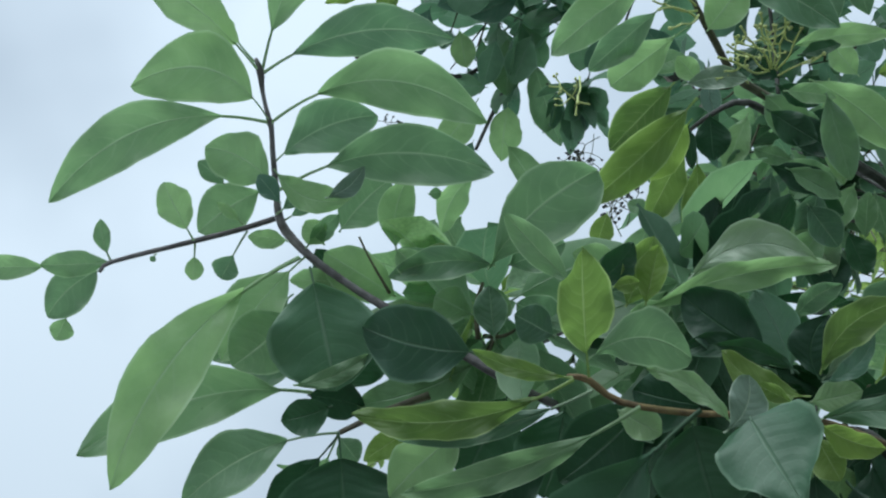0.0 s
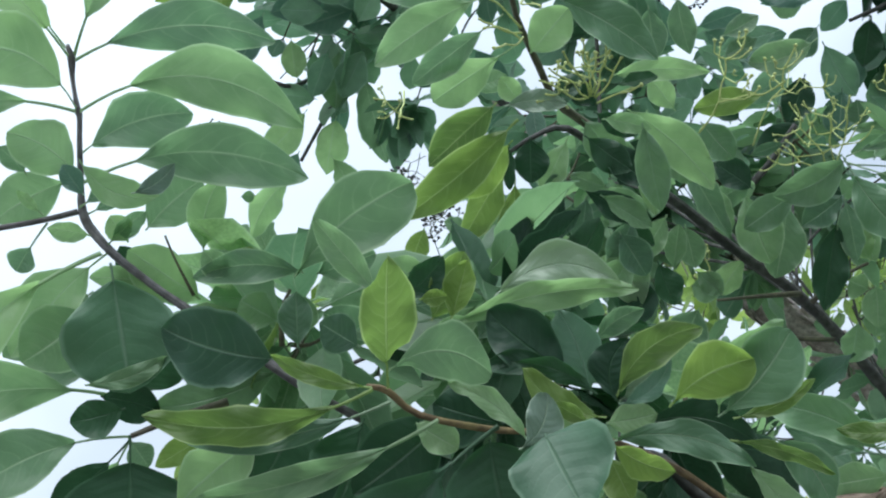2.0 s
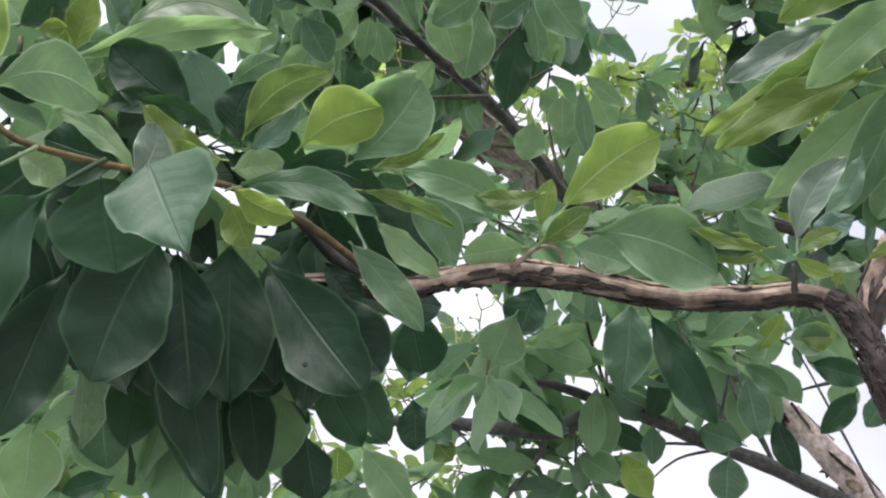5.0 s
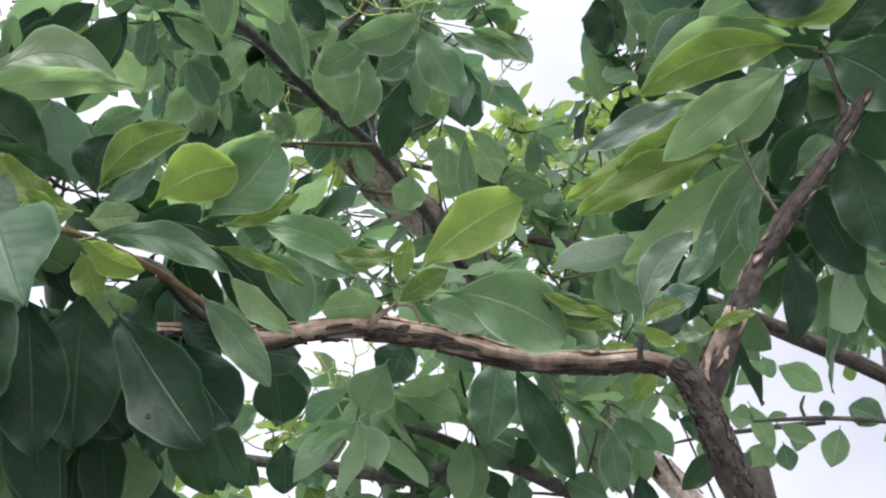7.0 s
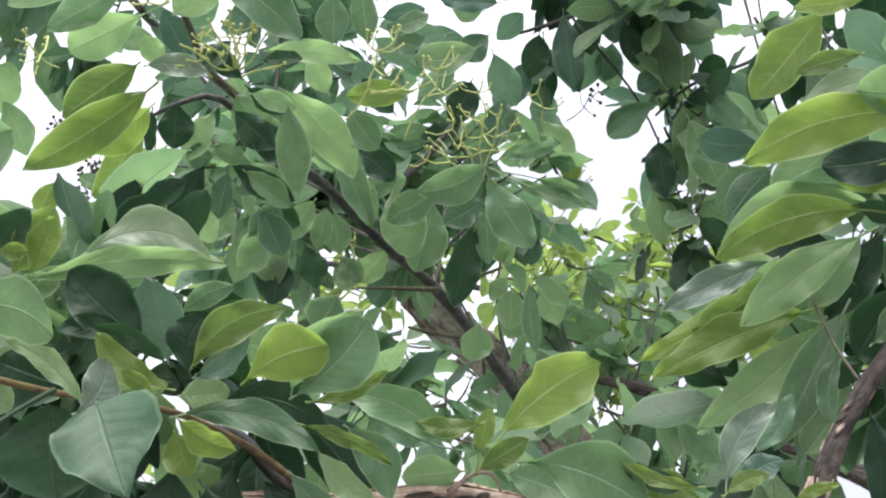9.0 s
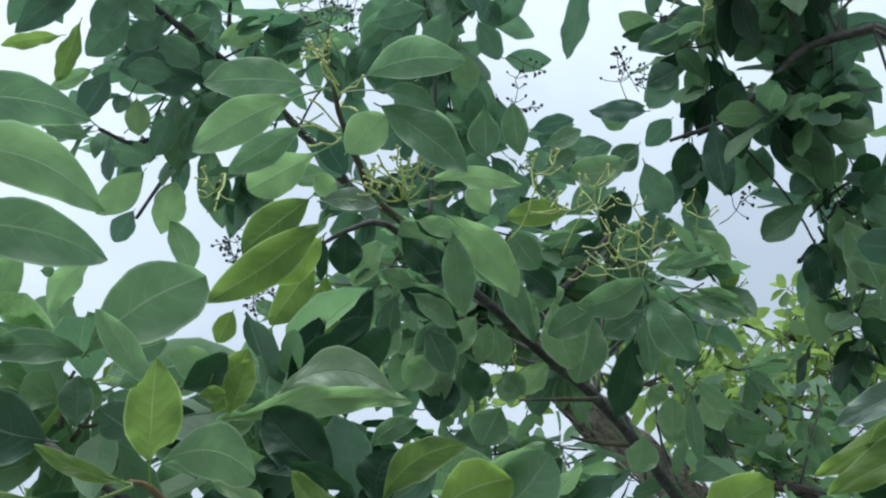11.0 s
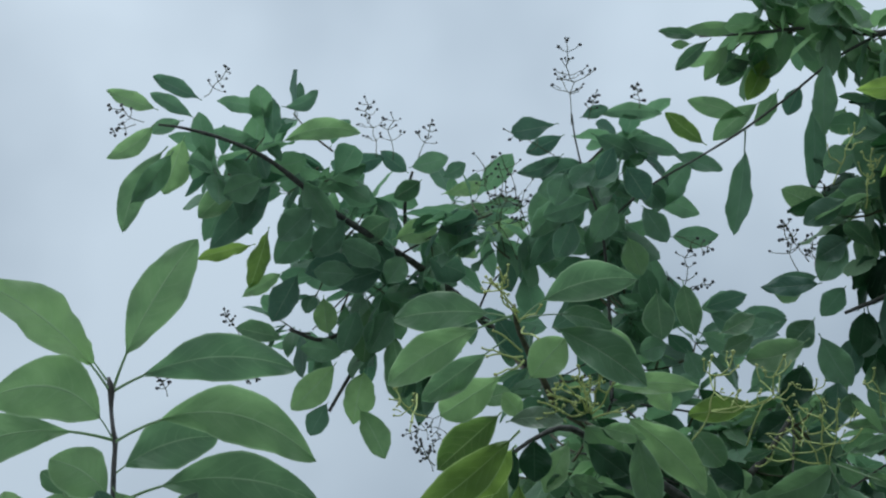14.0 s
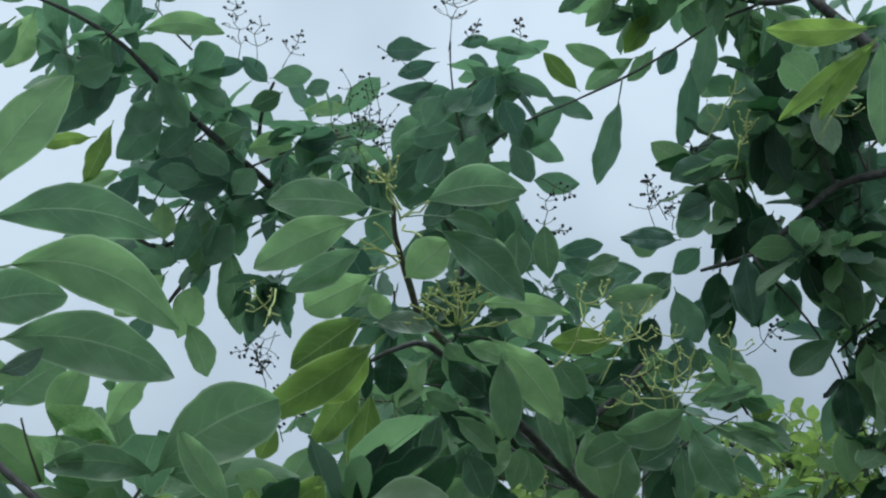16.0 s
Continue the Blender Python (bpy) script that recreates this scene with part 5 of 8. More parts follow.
leaf(bough_tip, (0.173, 0.740, 2.201), (0.218, 0.731, 2.200), 0.018, 120, 5, 0.08, 0.25, 0.02, 0.06, "e")
leaf(bough_tip, (0.153, 0.759, 2.232), (0.179, 0.749, 2.237), 0.019, 108, 0, 0.00, 0.25, 0.02, 0.06, "e")
leaf(bough_tip, (0.189, 0.752, 2.214), (0.172, 0.743, 2.231), 0.018, -141, 0, 0.00, 0.25, 0.02, 0.06, "e")
leaf(bough_tip, (0.212, 0.758, 2.216), (0.234, 0.736, 2.237), 0.020, 116, 2, 0.00, 0.25, 0.02, 0.06, "e")
leaf(bough_tip, (0.247, 0.750, 2.216), (0.222, 0.744, 2.230), 0.018, -137, 2, 0.00, 0.25, 0.02, 0.06, "e")
leaf(bough, (0.189, 0.767, 2.212), (0.106, 0.831, 2.157), 0.034, -133, 1, 0.03, 0.25, 0.02, 0.10, "a")
leaf(bough, (0.176, 0.777, 2.235), (0.128, 0.817, 2.200), 0.033, -129, 1, 0.00, 0.25, 0.02, 0.06, "e")
leaf(bough, (0.195, 0.816, 2.230), (0.159, 0.852, 2.197), 0.033, -155, 1, 0.00, 0.25, 0.02, 0.08, "e")
leaf(bough, (0.195, 0.845, 2.227), (0.165, 0.889, 2.181), 0.029, -162, 1, 0.00, 0.25, 0.02, 0.08, "e")
leaf(bough, (0.203, 0.850, 2.219), (0.207, 0.900, 2.155), 0.030, -175, 1, 0.00, 0.25, 0.02, 0.08, "e")
leaf(bough, (0.246, 0.857, 2.214), (0.219, 0.905, 2.162), 0.030, -148, 2, 0.00, 0.25, 0.02, 0.06, "e")
leaf(bough, (0.196, 0.835, 2.240), (0.200, 0.857, 2.211), 0.012, -165, 2, 0.00, 0.25, 0.02, 0.06, "e")
leaf(bough, (0.252, 0.862, 2.222), (0.230, 0.866, 2.223), 0.023, -139, 4, 0.00, 0.25, 0.02, 0.06, "r")
leaf(bough, (0.277, 0.841, 2.208), (0.246, 0.840, 2.218), 0.016, -138, 4, 0.00, 0.25, 0.02, 0.06, "e")
leaf(bough, (0.134, 0.889, 2.191), (0.125, 0.908, 2.169), 0.020, -148, 1, 0.00, 0.25, 0.02, 0.06, "r")
leaf(bough, (0.173, 0.908, 2.204), (0.153, 0.907, 2.211), 0.015, -103, 4, 0.00, 0.25, 0.02, 0.06, "e")
leaf(bough, (0.168, 0.888, 2.182), (0.149, 0.920, 2.147), 0.027, -143, 0, 0.00, 0.25, 0.02, 0.06, "e")
leaf(bough, (0.200, 0.939, 2.190), (0.180, 0.956, 2.175), 0.028, -135, 2, 0.00, 0.25, 0.02, 0.06, "r")
leaf(bough, (0.265, 0.864, 2.216), (0.264, 0.891, 2.183), 0.022, -144, 4, 0.00, 0.25, 0.02, 0.06, "e")
leaf(bough, (0.276, 0.862, 2.216), (0.319, 0.870, 2.192), 0.022, 110, 4, 0.00, 0.25, 0.02, 0.06, "e")
leaf(bough, (0.246, 0.838, 2.253), (0.229, 0.870, 2.218), 0.025, -130, 0, 0.00, 0.25, 0.02, 0.06, "e")
leaf(bough, (0.265, 0.819, 2.238), (0.309, 0.834, 2.208), 0.028, 127, 2, 0.00, 0.25, 0.02, 0.06, "e")
leaf(bough, (0.182, 0.916, 2.240), (0.159, 0.906, 2.259), 0.020, -150, 0, 0.00, 0.25, 0.02, 0.06, "e")
leaf(bough, (0.248, 0.934, 2.231), (0.274, 0.954, 2.199), 0.028, 129, 0, 0.00, 0.25, 0.02, 0.06, "e")
leaf(bough, (0.304, 0.909, 2.213), (0.330, 0.928, 2.182), 0.030, 140, 4, 0.00, 0.25, 0.02, 0.06, "e")
leaf(bough, (0.322, 0.936, 2.208), (0.302, 0.963, 2.180), 0.030, -123, 4, 0.00, 0.25, 0.02, 0.06, "e")
leaf(bough, (0.262, 0.850, 2.274), (0.320, 0.863, 2.234), 0.032, 150, 4, 0.01, 0.30, -0.03, 0.05, "a")
leaf(bough, (0.290, 0.810, 2.265), (0.361, 0.830, 2.206), 0.035, 149, 0, 0.06, 0.15, 0.00, 0.05, "e")
leaf(bough, (0.271, 0.895, 2.245), (0.330, 0.896, 2.218), 0.025, 134, 2, -0.02, 0.33, 0.03, 0.05, "p")
leaf(bough, (0.268, 0.774, 2.268), (0.341, 0.754, 2.262), 0.019, 131, 0, 0.05, 0.17, 0.06, 0.05, "a")
leaf(bough, (0.402, 0.796, 2.279), (0.350, 0.819, 2.278), 0.024, -124, 1, 0.00, 0.36, 0.09, 0.03, "e")
leaf(bough, (0.347, 0.802, 2.251), (0.374, 0.812, 2.224), 0.028, 139, 3, -0.01, 0.20, -0.04, 0.05, "r")
leaf(bough, (0.488, 0.842, 2.256), (0.434, 0.880, 2.239), 0.035, -130, 4, 0.10, 0.38, -0.01, 0.05, "a")
leaf(bough, (0.465, 0.806, 2.229), (0.515, 0.825, 2.165), 0.037, 134, 3, -0.05, 0.22, 0.01, 0.22, "e")
leaf(bough, (0.498, 0.891, 2.237), (0.491, 0.941, 2.165), 0.034, -166, 2, -0.01, 0.41, 0.04, 0.14, "p")
leaf(bough, (0.500, 0.865, 2.270), (0.583, 0.845, 2.232), 0.019, 105, 0, -0.03, 0.25, 0.07, 0.45, "a")
leaf(bough, (0.501, 0.866, 2.268), (0.578, 0.839, 2.244), 0.015, 140, 4, 0.02, 0.43, -0.06, 0.50, "e")
leaf(bough, (0.504, 0.870, 2.280), (0.557, 0.832, 2.288), 0.014, 137, 0, 0.00, 0.28, -0.03, 0.20, "p")
leaf(bough, (0.411, 0.867, 2.236), (0.379, 0.863, 2.258), 0.027, -122, 2, -0.02, 0.12, 0.00, 0.05, "a")
leaf(bough, (0.323, 0.848, 2.271), (0.299, 0.878, 2.239), 0.035, -131, 2, 0.03, 0.30, 0.03, 0.05, "e")
leaf(bough, (0.319, 0.844, 2.294), (0.332, 0.894, 2.221), 0.024, -182, 0, -0.03, 0.17, -0.04, 0.06, "e")
leaf(bough, (0.322, 0.862, 2.303), (0.382, 0.881, 2.250), 0.031, 132, 0, 0.01, 0.36, -0.01, 0.06, "p")
leaf(bough, (0.364, 0.896, 2.291), (0.410, 0.926, 2.224), 0.026, 138, 0, -0.00, 0.20, 0.01, 0.05, "a")
leaf(bough, (0.436, 0.939, 2.283), (0.462, 0.966, 2.227), 0.045, 145, 0, -0.02, 0.38, 0.04, 0.05, "e")
leaf(bough, (0.501, 0.883, 2.245), (0.514, 0.909, 2.197), 0.023, -158, 0, 0.02, 0.22, 0.07, 0.05, "p")
leaf(bough, (0.529, 0.878, 2.269), (0.596, 0.856, 2.244), 0.018, 142, 4, 0.00, 0.41, -0.06, 0.05, "a")
leaf(bough, (0.282, 0.900, 2.252), (0.332, 0.899, 2.231), 0.019, 140, 0, -0.01, 0.25, -0.03, 0.05, "e")
leaf(bough, (0.311, 0.958, 2.246), (0.341, 0.986, 2.186), 0.040, 162, 0, 0.03, 0.43, 0.00, 0.04, "p")
leaf(bough, (0.590, 0.972, 2.238), (0.628, 0.971, 2.206), 0.018, 130, 0, -0.01, 0.12, 0.06, 0.05, "e")
leaf(bough, (0.589, 0.977, 2.231), (0.604, 1.006, 2.169), 0.019, -182, 0, -0.03, 0.30, 0.09, 0.05, "p")
leaf(bough, (0.594, 1.028, 2.250), (0.598, 1.048, 2.214), 0.033, -172, 0, 0.02, 0.15, -0.04, 0.05, "a")
far_bough = branch(middle, "bough", "grey", [(-0.214, 1.116, 2.872, 0.0013), (-0.178, 1.120, 2.874, 0.0022), (-0.123, 1.147, 2.886, 0.0027), (-0.070, 1.178, 2.889, 0.0033), (-0.022, 1.217, 2.884, 0.0039), (0.020, 1.253, 2.877, 0.0046), (0.097, 1.310, 2.875, 0.0047), (0.161, 1.360, 2.876, 0.0054), (0.252, 1.409, 2.839, 0.0061), (0.377, 1.425, 2.710, 0.0070)], 8, 0.12)
far_bough["pale"] = 1
far_stem = branch(middle, "bough", "grey", [(0.132, 1.313, 2.899, 0.0033), (0.126, 1.264, 2.920, 0.0024), (0.131, 1.219, 2.934, 0.0020)], 7, 0.12)
hang_stem = branch(middle, "bough", "grey", [(0.121, 1.457, 2.830, 0.0043), (0.083, 1.492, 2.789, 0.0034), (0.047, 1.529, 2.724, 0.0025)], 7, 0.12)
hang_twig = branch(middle, "twig", "grey", [(0.078, 1.452, 2.838, 0.0034), (0.029, 1.457, 2.801, 0.0034), (-0.022, 1.433, 2.797, 0.0025)], 6, 0.12)
leaf(far_bough, (-0.221, 1.129, 2.913), (-0.289, 1.107, 2.917), 0.025, -119, 0, 0.01, 0.30, -0.03, 0.08, "a")
leaf(far_bough, (-0.165, 1.122, 2.933), (-0.232, 1.097, 2.943), 0.023, -124, 6, -0.00, 0.15, 0.00, 0.08, "e")
leaf(far_bough, (-0.173, 1.144, 2.919), (-0.234, 1.117, 2.931), 0.022, -128, 6, -0.02, 0.33, 0.03, 0.08, "p")
leaf(far_bough, (-0.225, 1.151, 2.909), (-0.284, 1.183, 2.866), 0.027, -142, 0, 0.08, 0.17, 0.06, 0.08, "a")
leaf(far_bough, (-0.189, 1.151, 2.921), (-0.233, 1.162, 2.903), 0.022, -138, 6, 0.00, 0.36, 0.09, 0.08, "e")
leaf(far_bough, (-0.207, 1.180, 2.897), (-0.257, 1.261, 2.806), 0.038, -168, 0, -0.08, 0.20, -0.04, 0.08, "p")
leaf(far_bough, (-0.198, 1.178, 2.887), (-0.247, 1.227, 2.830), 0.035, -162, 6, 0.03, 0.38, -0.01, 0.08, "a")
leaf(far_bough, (-0.187, 1.175, 2.916), (-0.209, 1.233, 2.857), 0.042, -183, 0, 0.01, 0.22, 0.01, 0.08, "e")
leaf(far_bough, (-0.157, 1.178, 2.923), (-0.162, 1.229, 2.875), 0.042, 163, 6, -0.01, 0.41, 0.04, 0.08, "p")
leaf(far_bough, (-0.076, 1.155, 2.958), (-0.149, 1.144, 2.959), 0.026, -155, 6, -0.03, 0.25, 0.07, 0.08, "a")
leaf(far_bough, (-0.066, 1.190, 2.933), (-0.074, 1.142, 2.975), 0.029, -153, 6, 0.02, 0.43, -0.06, 0.08, "e")
leaf(far_bough, (-0.061, 1.154, 2.971), (-0.013, 1.133, 2.990), 0.022, 156, 6, -0.15, 0.28, -0.03, 0.08, "p")
leaf(far_bough, (-0.162, 1.183, 2.940), (-0.093, 1.192, 2.940), 0.022, 145, 6, -0.02, 0.12, 0.00, 0.08, "a")
leaf(far_bough, (-0.060, 1.199, 2.942), (0.052, 1.180, 2.962), 0.033, 142, 0, 0.12, 0.30, 0.03, 0.08, "e")
leaf(far_bough, (-0.108, 1.236, 2.908), (-0.162, 1.278, 2.860), 0.039, -146, 0, 0.01, 0.15, 0.06, 0.08, "p")
leaf(far_bough, (-0.061, 1.243, 2.912), (-0.142, 1.311, 2.834), 0.049, -150, 6, -0.01, 0.33, 0.09, 0.08, "a")
leaf(far_bough, (-0.081, 1.224, 2.933), (-0.110, 1.251, 2.905), 0.029, -157, 6, -0.03, 0.17, -0.04, 0.08, "e")
leaf(far_bough, (-0.002, 1.275, 2.894), (-0.050, 1.331, 2.834), 0.050, -162, 6, 0.01, 0.36, -0.01, 0.08, "p")
leaf(far_bough, (-0.058, 1.229, 2.941), (0.001, 1.253, 2.922), 0.033, 123, 6, -0.00, 0.20, 0.01, 0.08, "a")
leaf(far_bough, (-0.084, 1.367, 2.898), (-0.167, 1.382, 2.872), 0.025, -151, 1, -0.02, 0.38, 0.04, 0.08, "e")
leaf(far_bough, (-0.067, 1.349, 2.919), (-0.087, 1.411, 2.850), 0.034, -150, 1, 0.02, 0.22, 0.07, 0.08, "p")
leaf(far_bough, (-0.040, 1.394, 2.873), (-0.097, 1.419, 2.839), 0.025, -121, 0, 0.00, 0.41, -0.06, 0.08, "a")
leaf(far_bough, (-0.010, 1.275, 2.922), (0.065, 1.238, 2.958), 0.036, 151, 6, -0.01, 0.25, -0.03, 0.08, "e")
leaf(far_bough, (0.022, 1.253, 2.950), (0.090, 1.231, 2.969), 0.030, 144, 6, 0.03, 0.43, 0.00, 0.08, "p")
leaf(far_bough, (0.128, 1.247, 2.958), (0.084, 1.228, 2.978), 0.027, -138, 6, 0.01, 0.28, 0.03, 0.08, "a")
leaf(far_bough, (0.127, 1.244, 2.966), (0.183, 1.226, 2.977), 0.032, 135, 6, -0.01, 0.12, 0.06, 0.08, "e")
leaf(far_bough, (0.176, 1.252, 2.960), (0.209, 1.232, 2.974), 0.026, 134, 6, -0.03, 0.30, 0.09, 0.08, "p")
leaf(far_bough, (0.146, 1.226, 2.927), (0.108, 1.249, 2.907), 0.032, -149, 3, 0.02, 0.15, -0.04, 0.08, "a")
leaf(far_bough, (0.179, 1.275, 2.949), (0.245, 1.255, 2.959), 0.024, 121, 0, 0.00, 0.33, -0.01, 0.08, "e")
leaf(far_bough, (0.193, 1.299, 2.929), (0.261, 1.281, 2.937), 0.030, 116, 0, -0.02, 0.17, 0.01, 0.08, "p")
leaf(far_bough, (0.238, 1.320, 2.908), (0.312, 1.290, 2.924), 0.030, 153, 0, 0.03, 0.36, 0.04, 0.08, "a")
leaf(far_bough, (-0.016, 1.362, 2.849), (-0.048, 1.411, 2.791), 0.046, -140, 6, 0.01, 0.20, 0.07, 0.08, "e")
leaf(far_bough, (0.022, 1.383, 2.827), (0.033, 1.419, 2.785), 0.038, 178, 0, -0.01, 0.38, -0.06, 0.08, "p")
leaf(far_bough, (0.068, 1.347, 2.866), (-0.008, 1.363, 2.849), 0.045, -123, 6, -0.03, 0.22, -0.03, 0.08, "a")
leaf(far_bough, (0.111, 1.365, 2.875), (0.038, 1.387, 2.852), 0.048, -128, 6, 0.01, 0.41, 0.00, 0.08, "e")
leaf(far_bough, (0.091, 1.403, 2.833), (0.090, 1.458, 2.767), 0.049, -177, 3, -0.00, 0.25, 0.03, 0.08, "p")
leaf(far_bough, (0.064, 1.467, 2.789), (-0.005, 1.466, 2.790), 0.038, -130, 6, -0.02, 0.43, 0.06, 0.08, "a")
leaf(far_bough, (0.051, 1.477, 2.777), (-0.009, 1.522, 2.717), 0.050, -147, 0, 0.02, 0.28, 0.09, 0.08, "e")
leaf(far_bough, (0.044, 1.513, 2.730), (0.022, 1.543, 2.688), 0.036, -162, 6, 0.00, 0.12, -0.04, 0.08, "p")
leaf(far_bough, (0.094, 1.495, 2.784), (0.084, 1.547, 2.716), 0.052, -185, 0, -0.01, 0.30, -0.01, 0.08, "a")
leaf(far_bough, (0.088, 1.514, 2.727), (0.136, 1.555, 2.666), 0.046, 123, 0, 0.03, 0.15, 0.01, 0.08, "e")
leaf(far_bough, (-0.027, 1.442, 2.787), (-0.100, 1.433, 2.791), 0.034, -110, 0, 0.01, 0.33, 0.04, 0.08, "p")
leaf(far_bough, (0.128, 1.440, 2.818), (0.168, 1.514, 2.720), 0.046, 174, 0, -0.01, 0.17, 0.07, 0.08, "a")
leaf(far_bough, (-0.022, 1.201, 2.885), (0.030, 1.248, 2.840), 0.040, 155, 6, -0.03, 0.36, -0.06, 0.08, "e")
leaf(far_bough, (0.045, 1.259, 2.872), (0.003, 1.300, 2.829), 0.043, -142, 6, 0.02, 0.20, -0.03, 0.08, "p")
leaf(far_bough, (0.071, 1.298, 2.889), (0.118, 1.339, 2.843), 0.046, 148, 6, 0.00, 0.38, 0.00, 0.08, "a")
leaf(far_bough, (0.110, 1.276, 2.895), (0.064, 1.302, 2.870), 0.040, -142, 0, -0.02, 0.22, 0.03, 0.08, "e")
leaf(far_bough, (0.113, 1.306, 2.879), (0.177, 1.287, 2.892), 0.039, 126, 0, 0.03, 0.41, 0.06, 0.08, "p")
leaf(far_bough, (0.179, 1.308, 2.900), (0.240, 1.323, 2.876), 0.034, 125, 0, 0.01, 0.25, 0.09, 0.08, "a")
leaf(far_bough, (-0.129, 1.165, 2.868), (-0.090, 1.181, 2.857), 0.030, 121, 6, -0.01, 0.43, -0.04, 0.08, "e")
clump(far_bough, 169, (0.035, 1.397, 2.915), 0.108, 44, 0.077, (0,4,4), 0.5, False)
clump(far_bough, 172, (0.079, 1.333, 2.967), 0.078, 20, 0.072, (0,4), 0.5, False)
clump(far_bough, 175, (-0.120, 1.254, 2.924), 0.083, 31, 0.077, (0,4,4), 0.5, False)
clump(far_bough, 178, (-0.010, 1.247, 2.965), 0.075, 23, 0.077, (0,4), 0.5, False)
clump(far_bough, 181, (0.166, 1.349, 2.945), 0.088, 31, 0.077, (0,4,4), 0.5, False)
clump(far_bough, 184, (0.226, 1.407, 2.846), 0.087, 33, 0.077, (0,4), 0.5, False)
clump(far_bough, 187, (0.011, 1.512, 2.860), 0.070, 15, 0.077, (0,4), 0.5, False)
clump(far_bough, 190, (0.077, 1.485, 2.891), 0.091, 31, 0.077, (4,4,0), 0.5, False)
tall_stem = branch(middle, "bough", "grey", [(0.310, 0.991, 2.840, 0.0009), (0.318, 1.014, 2.819, 0.0011), (0.336, 1.048, 2.785, 0.0014), (0.364, 1.090, 2.739, 0.0019), (0.380, 1.145, 2.647, 0.0023), (0.381, 1.171, 2.536, 0.0027)], 7, 0.12)
tall_stem["pale"] = 1
slant_stem = branch(middle, "bough", "grey", [(0.647, 0.818, 2.847, 0.0020), (0.604, 0.858, 2.840, 0.0018), (0.562, 0.908, 2.823, 0.0015), (0.517, 0.945, 2.799, 0.0018), (0.464, 0.982, 2.776, 0.0013), (0.408, 1.025, 2.757, 0.0015), (0.367, 1.084, 2.743, 0.0016)], 7, 0.1)
leaf(tall_stem, (0.316, 0.975, 2.706), (0.261, 0.989, 2.698), 0.034, -132, 6, 0.00, 0.25, 0.02, 0.06, "e")
leaf(tall_stem, (0.338, 1.022, 2.726), (0.278, 1.044, 2.709), 0.034, -139, 6, 0.00, 0.25, 0.02, 0.06, "e")
leaf(tall_stem, (0.317, 0.979, 2.701), (0.354, 0.955, 2.724), 0.033, 117, 6, 0.00, 0.25, 0.02, 0.06, "e")
leaf(tall_stem, (0.361, 0.956, 2.722), (0.391, 0.979, 2.692), 0.034, 156, 6, 0.00, 0.25, 0.02, 0.06, "e")
leaf(tall_stem, (0.283, 0.934, 2.680), (0.274, 0.961, 2.651), 0.032, -178, 6, 0.00, 0.25, 0.02, 0.06, "e")
leaf(tall_stem, (0.365, 1.019, 2.726), (0.343, 1.056, 2.687), 0.035, -150, 6, 0.00, 0.25, 0.02, 0.06, "e")
leaf(tall_stem, (0.397, 1.020, 2.721), (0.432, 1.045, 2.688), 0.031, 136, 6, 0.00, 0.25, 0.02, 0.06, "e")
leaf(tall_stem, (0.316, 1.041, 2.707), (0.300, 1.075, 2.671), 0.034, -170, 6, 0.00, 0.25, 0.02, 0.06, "e")
leaf(tall_stem, (0.383, 1.047, 2.693), (0.405, 1.076, 2.657), 0.034, 163, 4, 0.00, 0.25, 0.02, 0.06, "e")
leaf(tall_stem, (0.318, 0.924, 2.688), (0.288, 0.947, 2.666), 0.028, -124, 6, 0.00, 0.25, 0.02, 0.06, "e")
leaf(tall_stem, (0.335, 0.908, 2.703), (0.320, 0.936, 2.674), 0.026, -166, 6, 0.00, 0.25, 0.02, 0.06, "e")
leaf(far_bough, (-0.073, 1.165, 2.842), (-0.123, 1.187, 2.824), 0.042, -152, 6, 0.00, 0.25, 0.02, 0.06, "e")
leaf(far_bough, (-0.003, 1.219, 2.849), (-0.045, 1.255, 2.813), 0.043, -141, 6, 0.00, 0.25, 0.02, 0.06, "e")
leaf(far_bough, (0.032, 1.283, 2.848), (0.098, 1.296, 2.825), 0.045, 152, 6, 0.00, 0.25, 0.02, 0.06, "e")
leaf(far_bough, (0.068, 1.311, 2.812), (0.005, 1.316, 2.814), 0.038, -127, 6, 0.00, 0.25, 0.02, 0.06, "e")
leaf(far_bough, (0.109, 1.316, 2.801), (0.129, 1.287, 2.831), 0.038, 147, 6, 0.00, 0.25, 0.02, 0.06, "e")
leaf(far_bough, (0.161, 1.283, 2.832), (0.219, 1.292, 2.815), 0.045, 154, 6, 0.00, 0.25, 0.02, 0.06, "e")
leaf(far_bough, (0.074, 1.381, 2.808), (0.056, 1.427, 2.759), 0.039, -182, 6, 0.00, 0.25, 0.02, 0.06, "e")
leaf(far_bough, (0.123, 1.375, 2.809), (0.096, 1.422, 2.759), 0.046, -139, 6, 0.00, 0.25, 0.02, 0.06, "e")
leaf(far_bough, (0.169, 1.218, 2.828), (0.222, 1.201, 2.841), 0.038, 124, 6, 0.00, 0.25, 0.02, 0.06, "e")
clump(far_bough, 193, (0.221, 1.231, 2.857), 0.068, 26, 0.077, (4,4,2), 0.5, False)
clump(far_bough, 196, (0.279, 1.245, 2.805), 0.058, 18, 0.077, (4,4), 0.5, False)
clump(far_bough, 199, (0.165, 1.459, 2.792), 0.058, 15, 0.077, (4,2), 0.5, False)
leaf(tall_stem, (0.295, 1.003, 2.833), (0.238, 1.022, 2.828), 0.031, -120, 6, 0.01, 0.30, -0.03, 0.08, "o")
